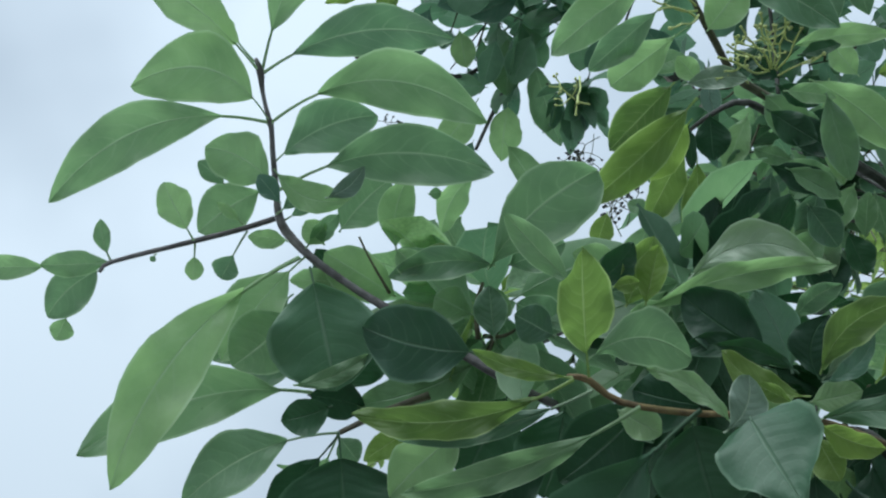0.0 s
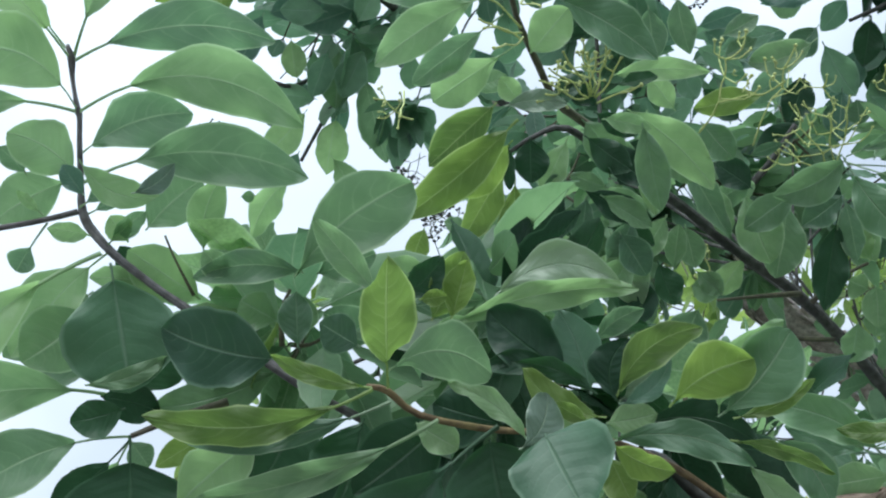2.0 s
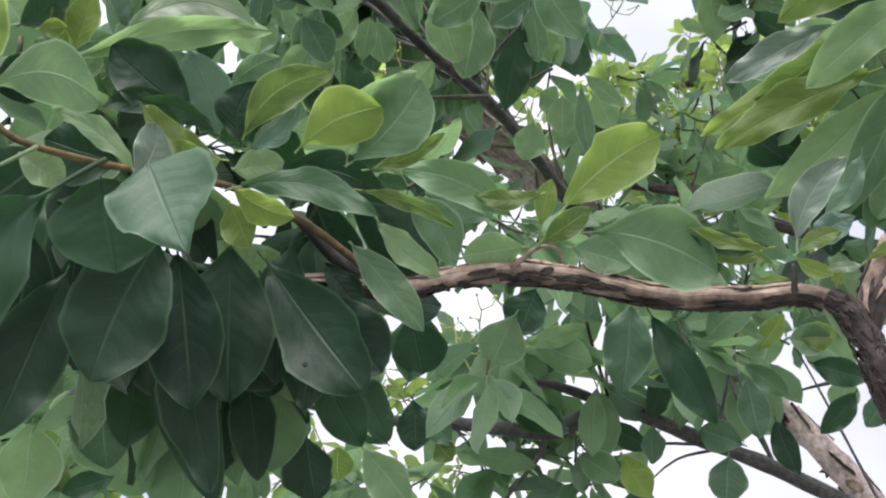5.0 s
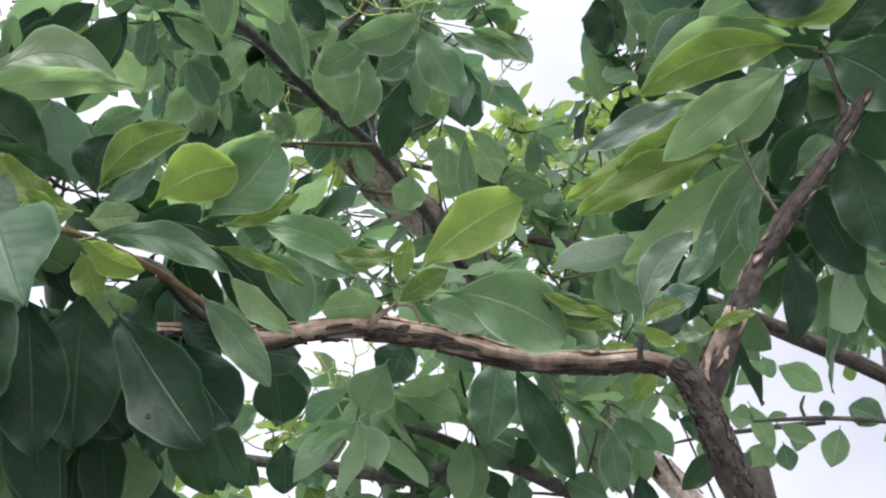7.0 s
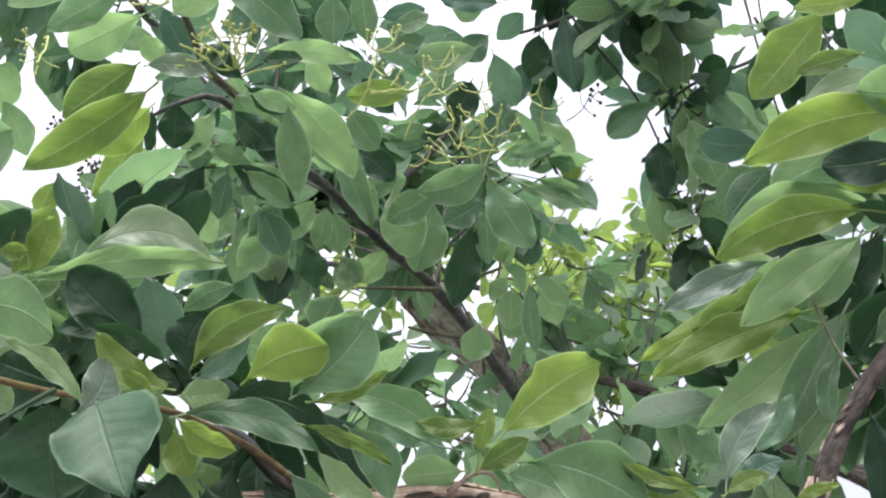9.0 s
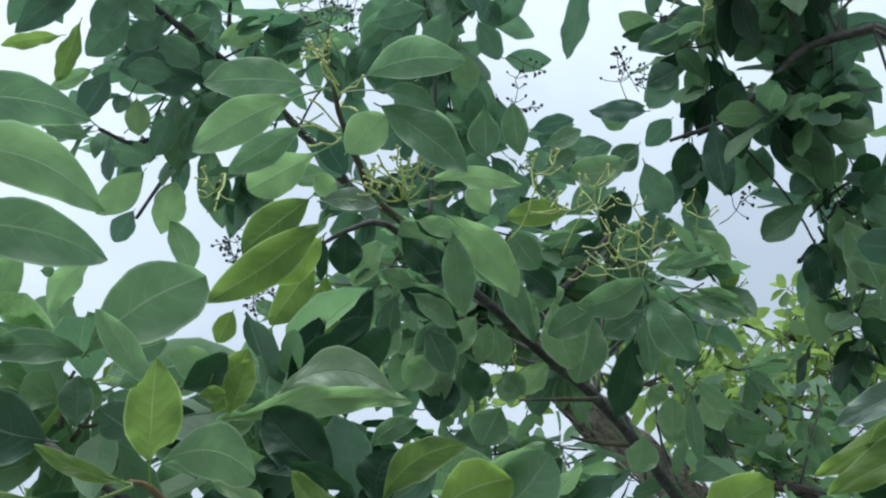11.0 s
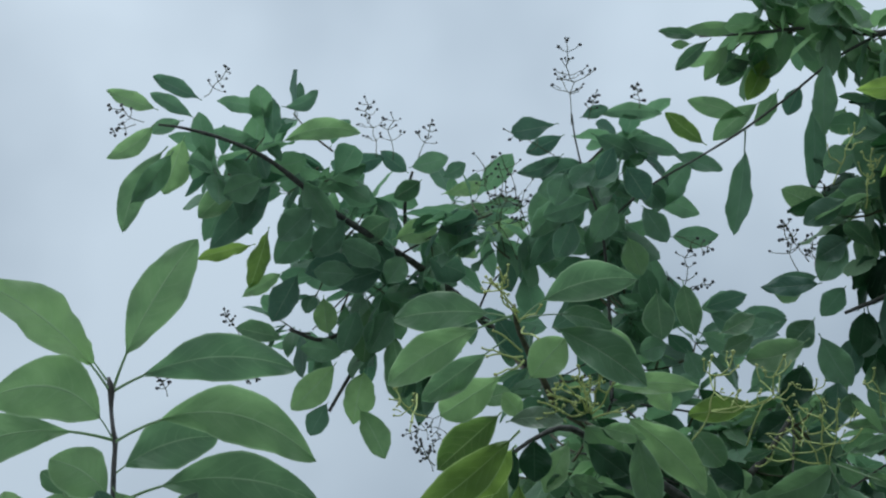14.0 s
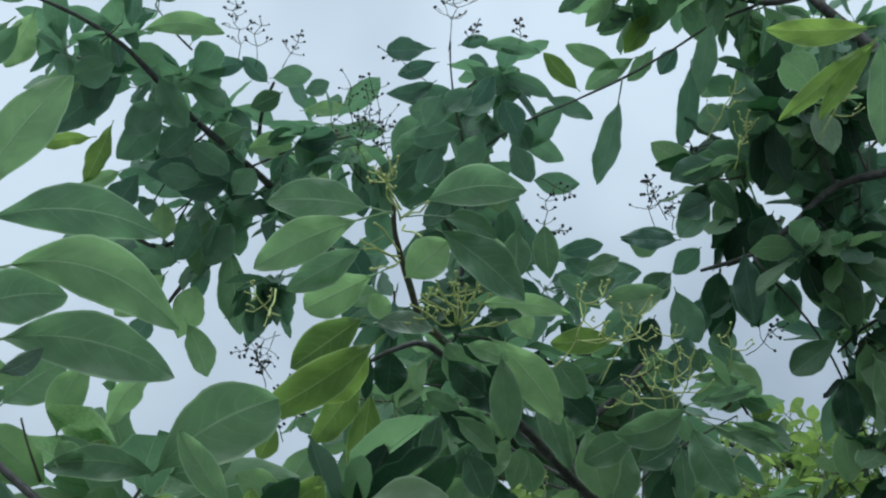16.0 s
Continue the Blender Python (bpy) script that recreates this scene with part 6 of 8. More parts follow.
leaf(tall_stem, (0.321, 0.995, 2.839), (0.354, 0.978, 2.845), 0.017, 151, 6, -0.00, 0.15, 0.00, 0.08, "e")
leaf(tall_stem, (0.339, 0.993, 2.842), (0.420, 0.971, 2.836), 0.022, 146, 6, 0.08, 0.33, 0.03, 0.08, "p")
leaf(tall_stem, (0.308, 1.038, 2.816), (0.252, 1.067, 2.802), 0.023, -132, 6, 0.10, 0.17, 0.06, 0.08, "a")
leaf(tall_stem, (0.340, 1.043, 2.810), (0.283, 1.070, 2.799), 0.034, -135, 6, 0.00, 0.36, 0.09, 0.08, "e")
leaf(tall_stem, (0.341, 1.018, 2.837), (0.400, 1.027, 2.813), 0.030, 138, 6, -0.01, 0.20, -0.04, 0.08, "p")
leaf(tall_stem, (0.382, 1.016, 2.832), (0.453, 1.014, 2.812), 0.024, 131, 6, 0.03, 0.38, -0.01, 0.08, "a")
leaf(tall_stem, (0.484, 1.000, 2.818), (0.429, 0.982, 2.852), 0.025, -159, 1, 0.01, 0.22, 0.01, 0.08, "e")
leaf(tall_stem, (0.443, 1.022, 2.820), (0.508, 1.020, 2.797), 0.025, 123, 6, -0.01, 0.41, 0.04, 0.08, "p")
leaf(tall_stem, (0.473, 1.020, 2.816), (0.430, 1.085, 2.773), 0.039, -163, 6, -0.03, 0.25, 0.07, 0.08, "a")
leaf(tall_stem, (0.512, 0.940, 2.792), (0.515, 1.039, 2.704), 0.032, -146, 6, 0.02, 0.43, -0.06, 0.22, "e")
leaf(tall_stem, (0.420, 1.074, 2.798), (0.491, 1.077, 2.770), 0.028, 151, 6, 0.00, 0.28, -0.03, 0.08, "p")
leaf(tall_stem, (0.458, 1.110, 2.757), (0.518, 1.091, 2.751), 0.031, 141, 6, -0.02, 0.12, 0.00, 0.08, "a")
leaf(tall_stem, (0.433, 1.126, 2.755), (0.456, 1.195, 2.674), 0.038, -174, 6, 0.03, 0.30, 0.03, 0.08, "e")
leaf(tall_stem, (0.462, 1.147, 2.730), (0.483, 1.187, 2.679), 0.034, 176, 6, 0.01, 0.15, 0.06, 0.08, "p")
leaf(tall_stem, (0.401, 1.179, 2.723), (0.445, 1.204, 2.681), 0.039, 145, 6, -0.01, 0.33, 0.09, 0.08, "a")
leaf(tall_stem, (0.319, 1.098, 2.831), (0.290, 1.156, 2.783), 0.041, -158, 6, -0.03, 0.17, -0.04, 0.08, "e")
leaf(tall_stem, (0.348, 1.112, 2.817), (0.327, 1.149, 2.787), 0.036, -159, 6, 0.01, 0.36, -0.01, 0.08, "p")
leaf(tall_stem, (0.388, 1.128, 2.796), (0.426, 1.162, 2.751), 0.043, 143, 6, -0.00, 0.20, 0.01, 0.08, "a")
leaf(tall_stem, (0.360, 1.088, 2.847), (0.398, 1.118, 2.808), 0.042, 137, 6, -0.02, 0.38, 0.04, 0.08, "e")
leaf(tall_stem, (0.317, 1.149, 2.806), (0.279, 1.207, 2.757), 0.041, -129, 6, 0.02, 0.22, 0.07, 0.08, "p")
leaf(tall_stem, (0.513, 1.191, 2.705), (0.571, 1.159, 2.713), 0.029, 143, 6, 0.00, 0.41, -0.06, 0.08, "a")
leaf(tall_stem, (0.529, 1.189, 2.707), (0.581, 1.187, 2.683), 0.033, 143, 6, -0.01, 0.25, -0.03, 0.08, "e")
leaf(tall_stem, (0.550, 1.202, 2.689), (0.623, 1.167, 2.690), 0.037, 134, 6, 0.03, 0.43, 0.00, 0.08, "p")
leaf(tall_stem, (0.600, 1.005, 2.622), (0.540, 1.037, 2.621), 0.024, -125, 6, 0.01, 0.28, 0.03, 0.08, "a")
leaf(tall_stem, (0.550, 1.005, 2.886), (0.472, 1.010, 2.911), 0.027, -140, 0, -0.01, 0.12, 0.06, 0.08, "e")
leaf(tall_stem, (0.563, 0.988, 2.899), (0.512, 1.043, 2.875), 0.031, -144, 0, -0.03, 0.30, 0.09, 0.08, "p")
leaf(tall_stem, (0.581, 0.892, 2.800), (0.598, 0.974, 2.725), 0.028, -177, 6, 0.02, 0.15, -0.04, 0.08, "a")
leaf(tall_stem, (0.666, 0.966, 2.881), (0.654, 0.996, 2.863), 0.029, -159, 0, 0.00, 0.33, -0.01, 0.08, "e")
leaf(tall_stem, (0.638, 0.912, 2.686), (0.583, 0.965, 2.669), 0.034, -150, 6, -0.02, 0.17, 0.01, 0.08, "p")
leaf(tall_stem, (0.713, 0.990, 2.848), (0.664, 1.024, 2.846), 0.034, -113, 0, 0.03, 0.36, 0.04, 0.08, "a")
leaf(tall_stem, (0.588, 0.982, 2.920), (0.567, 1.027, 2.893), 0.025, -131, 0, 0.01, 0.20, 0.07, 0.08, "e")
leaf(tall_stem, (0.615, 0.971, 2.922), (0.604, 1.007, 2.899), 0.026, -138, 6, -0.01, 0.38, -0.06, 0.08, "p")
clump(tall_stem, 202, (0.379, 1.137, 2.802), 0.104, 39, 0.077, (4,2,4,2,0), 0.5, False)
clump(tall_stem, 205, (0.462, 1.157, 2.602), 0.073, 26, 0.077, (4,2,4,2,0), 0.5, False)
clump(tall_stem, 208, (0.376, 1.070, 2.863), 0.069, 26, 0.077, (4,2,4,2,0), 0.5, False)
clump(tall_stem, 211, (0.399, 1.190, 2.713), 0.077, 31, 0.077, (4,2,4,2,0), 0.5, False)
clump(tall_stem, 214, (0.347, 1.286, 2.648), 0.095, 33, 0.077, (4,2,4,2,0), 0.5, False)
clump(tall_stem, 217, (0.443, 1.180, 2.499), 0.086, 44, 0.077, (4,2,4,2,0), 0.5, False)
clump(tall_stem, 220, (0.558, 1.172, 2.537), 0.080, 33, 0.077, (4,2,4,2,0), 0.5, False)
clump(tall_stem, 223, (0.647, 1.172, 2.481), 0.086, 44, 0.077, (4,2,4,2,0), 0.5, False)
clump(tall_stem, 226, (0.506, 1.147, 2.423), 0.075, 36, 0.077, (4,2,4,2,0), 0.5, False)
clump(tall_stem, 229, (0.400, 1.355, 2.538), 0.094, 33, 0.072, (4,2,4,2,0), 0.5, False)

# ---- right tree ----
right = tree_of("dense broad-leaved tree with drooping glossy leaves beside the middle tree", (2.1, 1.15, 0.0))
right_trunk = branch(right, "trunk", "grey", [(0.722, 0.830, 2.905, 0.006), (1.075, 0.862, 2.559, 0.02), (1.900, 1.150, 1.6, 0.04), (2.100, 1.150, -0.06, 0.07)], 12, 0.12)
right_arm = branch(right, "bough", "grey", [(0.775, 0.812, 2.609, 0.006), (0.925, 0.842, 2.599, 0.009), (1.075, 0.862, 2.559, 0.014)])
right_mass = branch(right, "bough", "grey", [(0.722, 0.830, 2.905, 0.0055), (0.658, 0.835, 2.869, 0.0041), (0.601, 0.869, 2.912, 0.0028), (0.537, 0.908, 2.937, 0.0022), (0.475, 0.942, 2.960, 0.0015)], 8, 0.12)
leaf(right_mass, (0.464, 0.917, 2.930), (0.413, 0.925, 2.940), 0.017, -124, 4, 0.01, 0.30, -0.03, 0.08, "a")
leaf(right_mass, (0.457, 0.930, 2.928), (0.433, 0.937, 2.931), 0.012, -126, 4, -0.00, 0.15, 0.00, 0.08, "e")
leaf(right_mass, (0.481, 0.921, 2.932), (0.444, 0.964, 2.913), 0.020, -135, 4, -0.02, 0.33, 0.03, 0.08, "p")
leaf(right_mass, (0.503, 0.923, 2.928), (0.482, 0.967, 2.903), 0.024, -145, 4, 0.02, 0.17, 0.06, 0.08, "a")
leaf(right_mass, (0.528, 0.902, 2.939), (0.450, 0.925, 2.949), 0.020, -139, 4, 0.00, 0.36, 0.09, 0.08, "e")
leaf(right_mass, (0.543, 0.923, 2.923), (0.499, 0.971, 2.905), 0.023, -144, 4, -0.01, 0.20, -0.04, 0.08, "p")
leaf(right_mass, (0.555, 0.929, 2.920), (0.540, 0.980, 2.888), 0.031, -159, 1, 0.03, 0.38, -0.01, 0.08, "a")
clump(right_mass, 232, (0.574, 0.898, 2.954), 0.071, 44, 0.077, (2,4,4), 0.5, False)
clump(right_mass, 235, (0.633, 0.865, 2.900), 0.072, 46, 0.077, (2,4,4), 0.5, False)
clump(right_mass, 238, (0.543, 0.933, 2.980), 0.051, 18, 0.072, (0,1), 0.5, False)
right_bough = branch(right, "bough", "grey", [(0.775, 0.812, 2.609, 0.0056), (0.720, 0.860, 2.608, 0.0044), (0.679, 0.899, 2.570, 0.0037), (0.640, 0.925, 2.539, 0.0031), (0.591, 0.954, 2.525, 0.0019)], 8, 0.12)
right_bough["pale"] = 1
clump(right_bough, 241, (0.775, 0.860, 2.883), 0.073, 39, 0.077, (4,2,2), 0.5, False)
clump(right_bough, 244, (0.795, 0.872, 2.723), 0.062, 33, 0.077, (2,4,2), 0.5, False)
clump(right_bough, 247, (0.792, 0.908, 2.636), 0.053, 26, 0.077, (2,4), 0.5, False)
clump(right_bough, 250, (0.806, 1.004, 2.495), 0.045, 18, 0.077, (4,2), 0.5, False)
leaf(right_bough, (0.584, 0.975, 2.584), (0.521, 1.001, 2.591), 0.025, -113, 6, 0.01, 0.30, -0.03, 0.08, "a")
leaf(right_bough, (0.599, 0.898, 2.648), (0.557, 0.936, 2.636), 0.031, -121, 6, -0.00, 0.15, 0.00, 0.08, "e")
leaf(right_bough, (0.603, 0.856, 2.681), (0.569, 0.883, 2.676), 0.034, -126, 6, -0.02, 0.33, 0.03, 0.08, "p")
leaf(right_bough, (0.604, 0.930, 2.616), (0.575, 0.958, 2.606), 0.033, -127, 6, 0.02, 0.17, 0.06, 0.08, "a")
leaf(right_bough, (0.646, 0.920, 2.595), (0.637, 0.967, 2.555), 0.037, -146, 2, 0.00, 0.36, 0.09, 0.08, "e")
leaf(right_bough, (0.661, 0.925, 2.587), (0.694, 0.945, 2.545), 0.035, 159, 6, -0.01, 0.20, -0.04, 0.08, "p")
leaf(right_bough, (0.685, 0.953, 2.549), (0.677, 1.003, 2.503), 0.041, -153, 6, 0.03, 0.38, -0.01, 0.08, "a")
leaf(right_bough, (0.705, 0.951, 2.545), (0.706, 0.982, 2.511), 0.033, -164, 6, 0.01, 0.22, 0.01, 0.08, "e")
leaf(right_bough, (0.650, 1.015, 2.520), (0.657, 1.046, 2.480), 0.033, -179, 6, -0.01, 0.41, 0.04, 0.08, "p")
leaf(right_bough, (0.626, 1.021, 2.535), (0.605, 1.058, 2.507), 0.032, -154, 6, -0.03, 0.25, 0.07, 0.08, "a")
leaf(right_bough, (0.657, 0.992, 2.554), (0.631, 1.032, 2.527), 0.041, -115, 6, 0.02, 0.43, -0.06, 0.08, "e")
leaf(right_bough, (0.552, 0.946, 2.508), (0.530, 0.975, 2.489), 0.033, -120, 3, 0.00, 0.28, -0.03, 0.08, "p")
leaf(right_bough, (0.511, 0.947, 2.498), (0.456, 0.979, 2.492), 0.025, -118, 6, -0.02, 0.12, 0.00, 0.08, "a")
leaf(right_bough, (0.706, 0.939, 2.593), (0.739, 0.958, 2.551), 0.037, 169, 6, 0.03, 0.30, 0.03, 0.08, "e")
leaf(right_bough, (0.738, 0.953, 2.563), (0.780, 0.965, 2.518), 0.035, 154, 2, 0.01, 0.15, 0.06, 0.08, "p")
clump(right_bough, 253, (0.655, 0.916, 2.673), 0.057, 33, 0.077, (0,4,2), 0.5, True)
clump(right_bough, 256, (0.706, 0.843, 2.703), 0.082, 57, 0.077, (2,4,4), 0.5, True)
clump(right_bough, 259, (0.702, 0.913, 2.572), 0.073, 46, 0.077, (4,4,2), 0.5, True)
clump(right_bough, 262, (0.790, 0.947, 2.468), 0.054, 31, 0.077, (4,2,2), 0.5, True)
clump(right_bough, 265, (0.783, 0.977, 2.348), 0.055, 31, 0.077, (2,4,0), 0.5, True)
clump(right_bough, 268, (0.670, 0.874, 2.769), 0.046, 20, 0.077, (0,1), 0.5, False)
clump(right_bough, 271, (0.854, 0.987, 2.540), 0.061, 15, 0.077, (0,4,4), 0.5, True)
clump(right_bough, 274, (0.791, 0.722, 2.358), 0.054, 15, 0.090, (4,2), 0.5, True)
clump(right_bough, 277, (0.783, 0.799, 2.460), 0.046, 13, 0.081, (4,2), 0.5, True)
clump(right_bough, 1301, (0.782, 0.647, 2.263), 0.050, 12, 0.085, (0, 2, 2), 0.5, False)
clump(right_bough, 1302, (0.765, 0.690, 2.248), 0.050, 12, 0.085, (0, 0, 2), 0.5, False)
clump(right_bough, 1303, (0.789, 0.664, 2.189), 0.045, 10, 0.085, (2, 2, 0), 0.5, False)
clump(right_bough, 1304, (0.820, 0.839, 2.335), 0.050, 12, 0.070, (0, 1), 0.5, False)
cross_dark = branch(right, "bough", "grey", [(0.745, 0.951, 2.450, 0.0015), (0.774, 0.921, 2.476, 0.0021), (0.833, 0.884, 2.498, 0.0024), (0.869, 0.838, 2.509, 0.0030)], 6, 0.1)
leaf(right_bough, (0.623, 1.000, 2.534), (0.614, 1.042, 2.494), 0.034, -132, 6, 0.01, 0.30, -0.03, 0.08, "a")
leaf(right_bough, (0.639, 0.988, 2.569), (0.659, 1.046, 2.492), 0.034, -159, 2, -0.00, 0.15, 0.00, 0.08, "e")
leaf(right_bough, (0.650, 0.956, 2.563), (0.679, 0.997, 2.501), 0.038, 185, 6, -0.02, 0.33, 0.03, 0.08, "p")
leaf(right_bough, (0.661, 0.934, 2.564), (0.680, 0.960, 2.524), 0.033, 182, 2, 0.02, 0.17, 0.06, 0.08, "a")
leaf(right_bough, (0.697, 0.967, 2.553), (0.726, 0.988, 2.510), 0.033, 164, 0, 0.00, 0.36, 0.09, 0.08, "e")
leaf(right_bough, (0.692, 0.921, 2.571), (0.715, 0.934, 2.542), 0.031, 158, 6, -0.01, 0.20, -0.04, 0.08, "p")
leaf(right_bough, (0.709, 0.926, 2.555), (0.740, 0.951, 2.506), 0.033, 160, 0, 0.03, 0.38, -0.01, 0.08, "a")
leaf(right_bough, (0.727, 0.902, 2.565), (0.765, 0.915, 2.524), 0.036, 143, 6, 0.01, 0.22, 0.01, 0.08, "e")
leaf(right_bough, (0.750, 0.899, 2.534), (0.755, 0.933, 2.496), 0.033, -174, 6, -0.01, 0.41, 0.04, 0.08, "p")
leaf(right_bough, (0.765, 0.895, 2.543), (0.799, 0.907, 2.503), 0.029, 136, 6, -0.03, 0.25, 0.07, 0.08, "a")
leaf(right_bough, (0.743, 0.921, 2.485), (0.723, 0.945, 2.475), 0.027, -112, 6, 0.02, 0.43, -0.06, 0.08, "e")
leaf(right_bough, (0.731, 0.918, 2.448), (0.693, 0.968, 2.422), 0.036, -116, 3, 0.00, 0.28, -0.03, 0.08, "o")
leaf(right_bough, (0.720, 0.915, 2.391), (0.739, 0.945, 2.337), 0.032, -169, 2, -0.02, 0.12, 0.00, 0.08, "a")
leaf(right_bough, (0.736, 0.956, 2.363), (0.751, 0.985, 2.309), 0.034, -169, 0, 0.03, 0.30, 0.03, 0.08, "e")
leaf(right_bough, (0.739, 0.888, 2.405), (0.781, 0.911, 2.339), 0.041, 163, 0, 0.01, 0.15, 0.06, 0.08, "p")
leaf(right_bough, (0.774, 0.896, 2.453), (0.820, 0.901, 2.405), 0.035, 143, 6, -0.01, 0.33, 0.09, 0.08, "a")
leaf(right_bough, (0.831, 0.886, 2.445), (0.836, 0.918, 2.406), 0.029, -161, 0, -0.03, 0.17, -0.04, 0.08, "e")
leaf(right_bough, (0.810, 0.904, 2.498), (0.845, 0.916, 2.453), 0.032, 145, 6, 0.01, 0.36, -0.01, 0.08, "p")
leaf(right_bough, (0.627, 1.003, 2.608), (0.605, 1.036, 2.586), 0.030, -152, 6, -0.00, 0.20, 0.01, 0.08, "a")
leaf(right_bough, (0.586, 1.022, 2.612), (0.550, 1.035, 2.617), 0.030, -150, 0, -0.02, 0.38, 0.04, 0.08, "e")
leaf(right_bough, (0.572, 0.965, 2.443), (0.573, 1.000, 2.401), 0.037, -142, 6, 0.01, 0.30, -0.03, 0.08, "a")
leaf(right_bough, (0.617, 0.995, 2.463), (0.658, 1.004, 2.423), 0.036, 155, 6, -0.00, 0.15, 0.00, 0.08, "e")
leaf(right_bough, (0.557, 0.956, 2.495), (0.593, 0.980, 2.446), 0.037, 165, 6, -0.02, 0.33, 0.03, 0.08, "p")
leaf(right_bough, (0.545, 0.982, 2.473), (0.534, 1.020, 2.435), 0.035, -142, 2, 0.02, 0.17, 0.06, 0.08, "a")
leaf(right_bough, (0.539, 0.998, 2.424), (0.499, 1.034, 2.402), 0.030, -126, 2, 0.00, 0.36, 0.09, 0.08, "e")
leaf(right_bough, (0.626, 0.918, 2.540), (0.655, 0.962, 2.474), 0.035, 175, 6, -0.01, 0.20, -0.04, 0.08, "p")
leaf(right_bough, (0.613, 0.950, 2.531), (0.613, 0.986, 2.492), 0.032, -164, 2, 0.03, 0.38, -0.01, 0.08, "a")
leaf(right_bough, (0.598, 0.817, 2.714), (0.630, 0.883, 2.644), 0.050, -186, 6, 0.01, 0.22, 0.01, 0.08, "e")
leaf(right_bough, (0.630, 0.786, 2.747), (0.643, 0.850, 2.692), 0.047, -179, 2, -0.01, 0.41, 0.04, 0.08, "p")
leaf(right_bough, (0.629, 0.884, 2.715), (0.593, 0.908, 2.713), 0.031, -153, 6, -0.03, 0.25, 0.07, 0.08, "a")
leaf(right_bough, (0.648, 0.887, 2.659), (0.594, 0.907, 2.671), 0.028, -116, 6, 0.02, 0.43, -0.06, 0.08, "e")
leaf(right_bough, (0.604, 0.928, 2.619), (0.582, 0.974, 2.586), 0.039, -127, 6, 0.00, 0.28, -0.03, 0.08, "p")
leaf(right_bough, (0.574, 0.826, 2.798), (0.586, 0.894, 2.742), 0.029, -156, 6, -0.02, 0.12, 0.00, 0.08, "a")
leaf(right_bough, (0.650, 0.885, 2.572), (0.641, 0.921, 2.543), 0.035, -140, 2, 0.03, 0.30, 0.03, 0.08, "e")
leaf(right_bough, (0.673, 0.896, 2.561), (0.692, 0.927, 2.517), 0.034, -177, 6, 0.01, 0.15, 0.06, 0.08, "p")
leaf(bough, (0.254, 0.815, 2.239), (0.292, 0.823, 2.214), 0.027, 130, 2, -0.01, 0.20, -0.04, 0.08, "p")
leaf(bough, (0.261, 0.789, 2.236), (0.299, 0.785, 2.226), 0.017, 122, 0, 0.03, 0.38, -0.01, 0.08, "a")
leaf(bough, (0.422, 0.814, 2.246), (0.398, 0.828, 2.242), 0.011, -138, 3, 0.01, 0.22, 0.01, 0.08, "e")
leaf(bough, (0.422, 0.901, 2.437), (0.454, 0.878, 2.447), 0.023, 118, 0, -0.01, 0.41, 0.04, 0.08, "p")
leaf(bough, (0.426, 0.912, 2.423), (0.454, 0.892, 2.432), 0.022, 113, 4, -0.03, 0.25, 0.07, 0.08, "a")
leaf(bough, (0.506, 0.875, 2.422), (0.449, 0.909, 2.415), 0.034, -112, 0, 0.10, 0.43, -0.06, 0.08, "e")
leaf(bough, (0.408, 1.036, 2.604), (0.420, 1.073, 2.558), 0.040, 194, 0, 0.00, 0.28, -0.03, 0.08, "p")
leaf(bough, (0.436, 1.021, 2.608), (0.457, 1.060, 2.558), 0.032, 183, 0, -0.02, 0.12, 0.00, 0.08, "a")
leaf(bough, (0.510, 0.895, 2.259), (0.478, 0.924, 2.241), 0.028, -121, 4, 0.03, 0.30, 0.03, 0.08, "e")
leaf(bough, (0.480, 0.945, 2.284), (0.474, 0.987, 2.225), 0.043, -153, 0, 0.01, 0.15, 0.06, 0.08, "p")
leaf(bough, (0.528, 0.923, 2.263), (0.550, 0.941, 2.219), 0.025, 157, 0, -0.01, 0.33, 0.09, 0.08, "a")
leaf(bough, (0.536, 0.919, 2.352), (0.591, 0.896, 2.342), 0.015, 120, 0, -0.03, 0.17, -0.04, 0.08, "e")
leaf(bough, (0.594, 0.934, 2.397), (0.632, 0.941, 2.361), 0.028, 131, 0, 0.01, 0.36, -0.01, 0.08, "p")
leaf(bough, (0.575, 0.956, 2.385), (0.570, 0.940, 2.407), 0.026, 158, 4, -0.00, 0.20, 0.01, 0.08, "a")
leaf(bough, (0.612, 0.923, 2.345), (0.582, 0.946, 2.340), 0.018, -143, 0, -0.02, 0.38, 0.04, 0.08, "e")
leaf(bough, (0.395, 0.910, 2.274), (0.411, 0.934, 2.232), 0.024, 187, 0, 0.02, 0.22, 0.07, 0.08, "p")
leaf(bough, (0.283, 0.913, 2.251), (0.324, 0.914, 2.232), 0.023, 142, 2, 0.00, 0.41, -0.06, 0.08, "a")
leaf(bough, (0.274, 0.958, 2.261), (0.287, 0.968, 2.240), 0.020, 158, 2, -0.01, 0.25, -0.03, 0.08, "e")
leaf(bough, (0.314, 0.972, 2.260), (0.356, 0.971, 2.243), 0.027, 132, 2, 0.03, 0.43, 0.00, 0.08, "p")
leaf(bough, (0.371, 0.969, 2.276), (0.348, 0.999, 2.241), 0.026, -135, 0, 0.01, 0.28, 0.03, 0.08, "a")
leaf(bough, (0.393, 0.985, 2.278), (0.405, 1.004, 2.242), 0.028, 167, 0, -0.01, 0.12, 0.06, 0.08, "e")
leaf(bough, (0.344, 1.027, 2.275), (0.320, 1.055, 2.242), 0.028, -144, 0, 0.02, 0.15, -0.04, 0.08, "a")
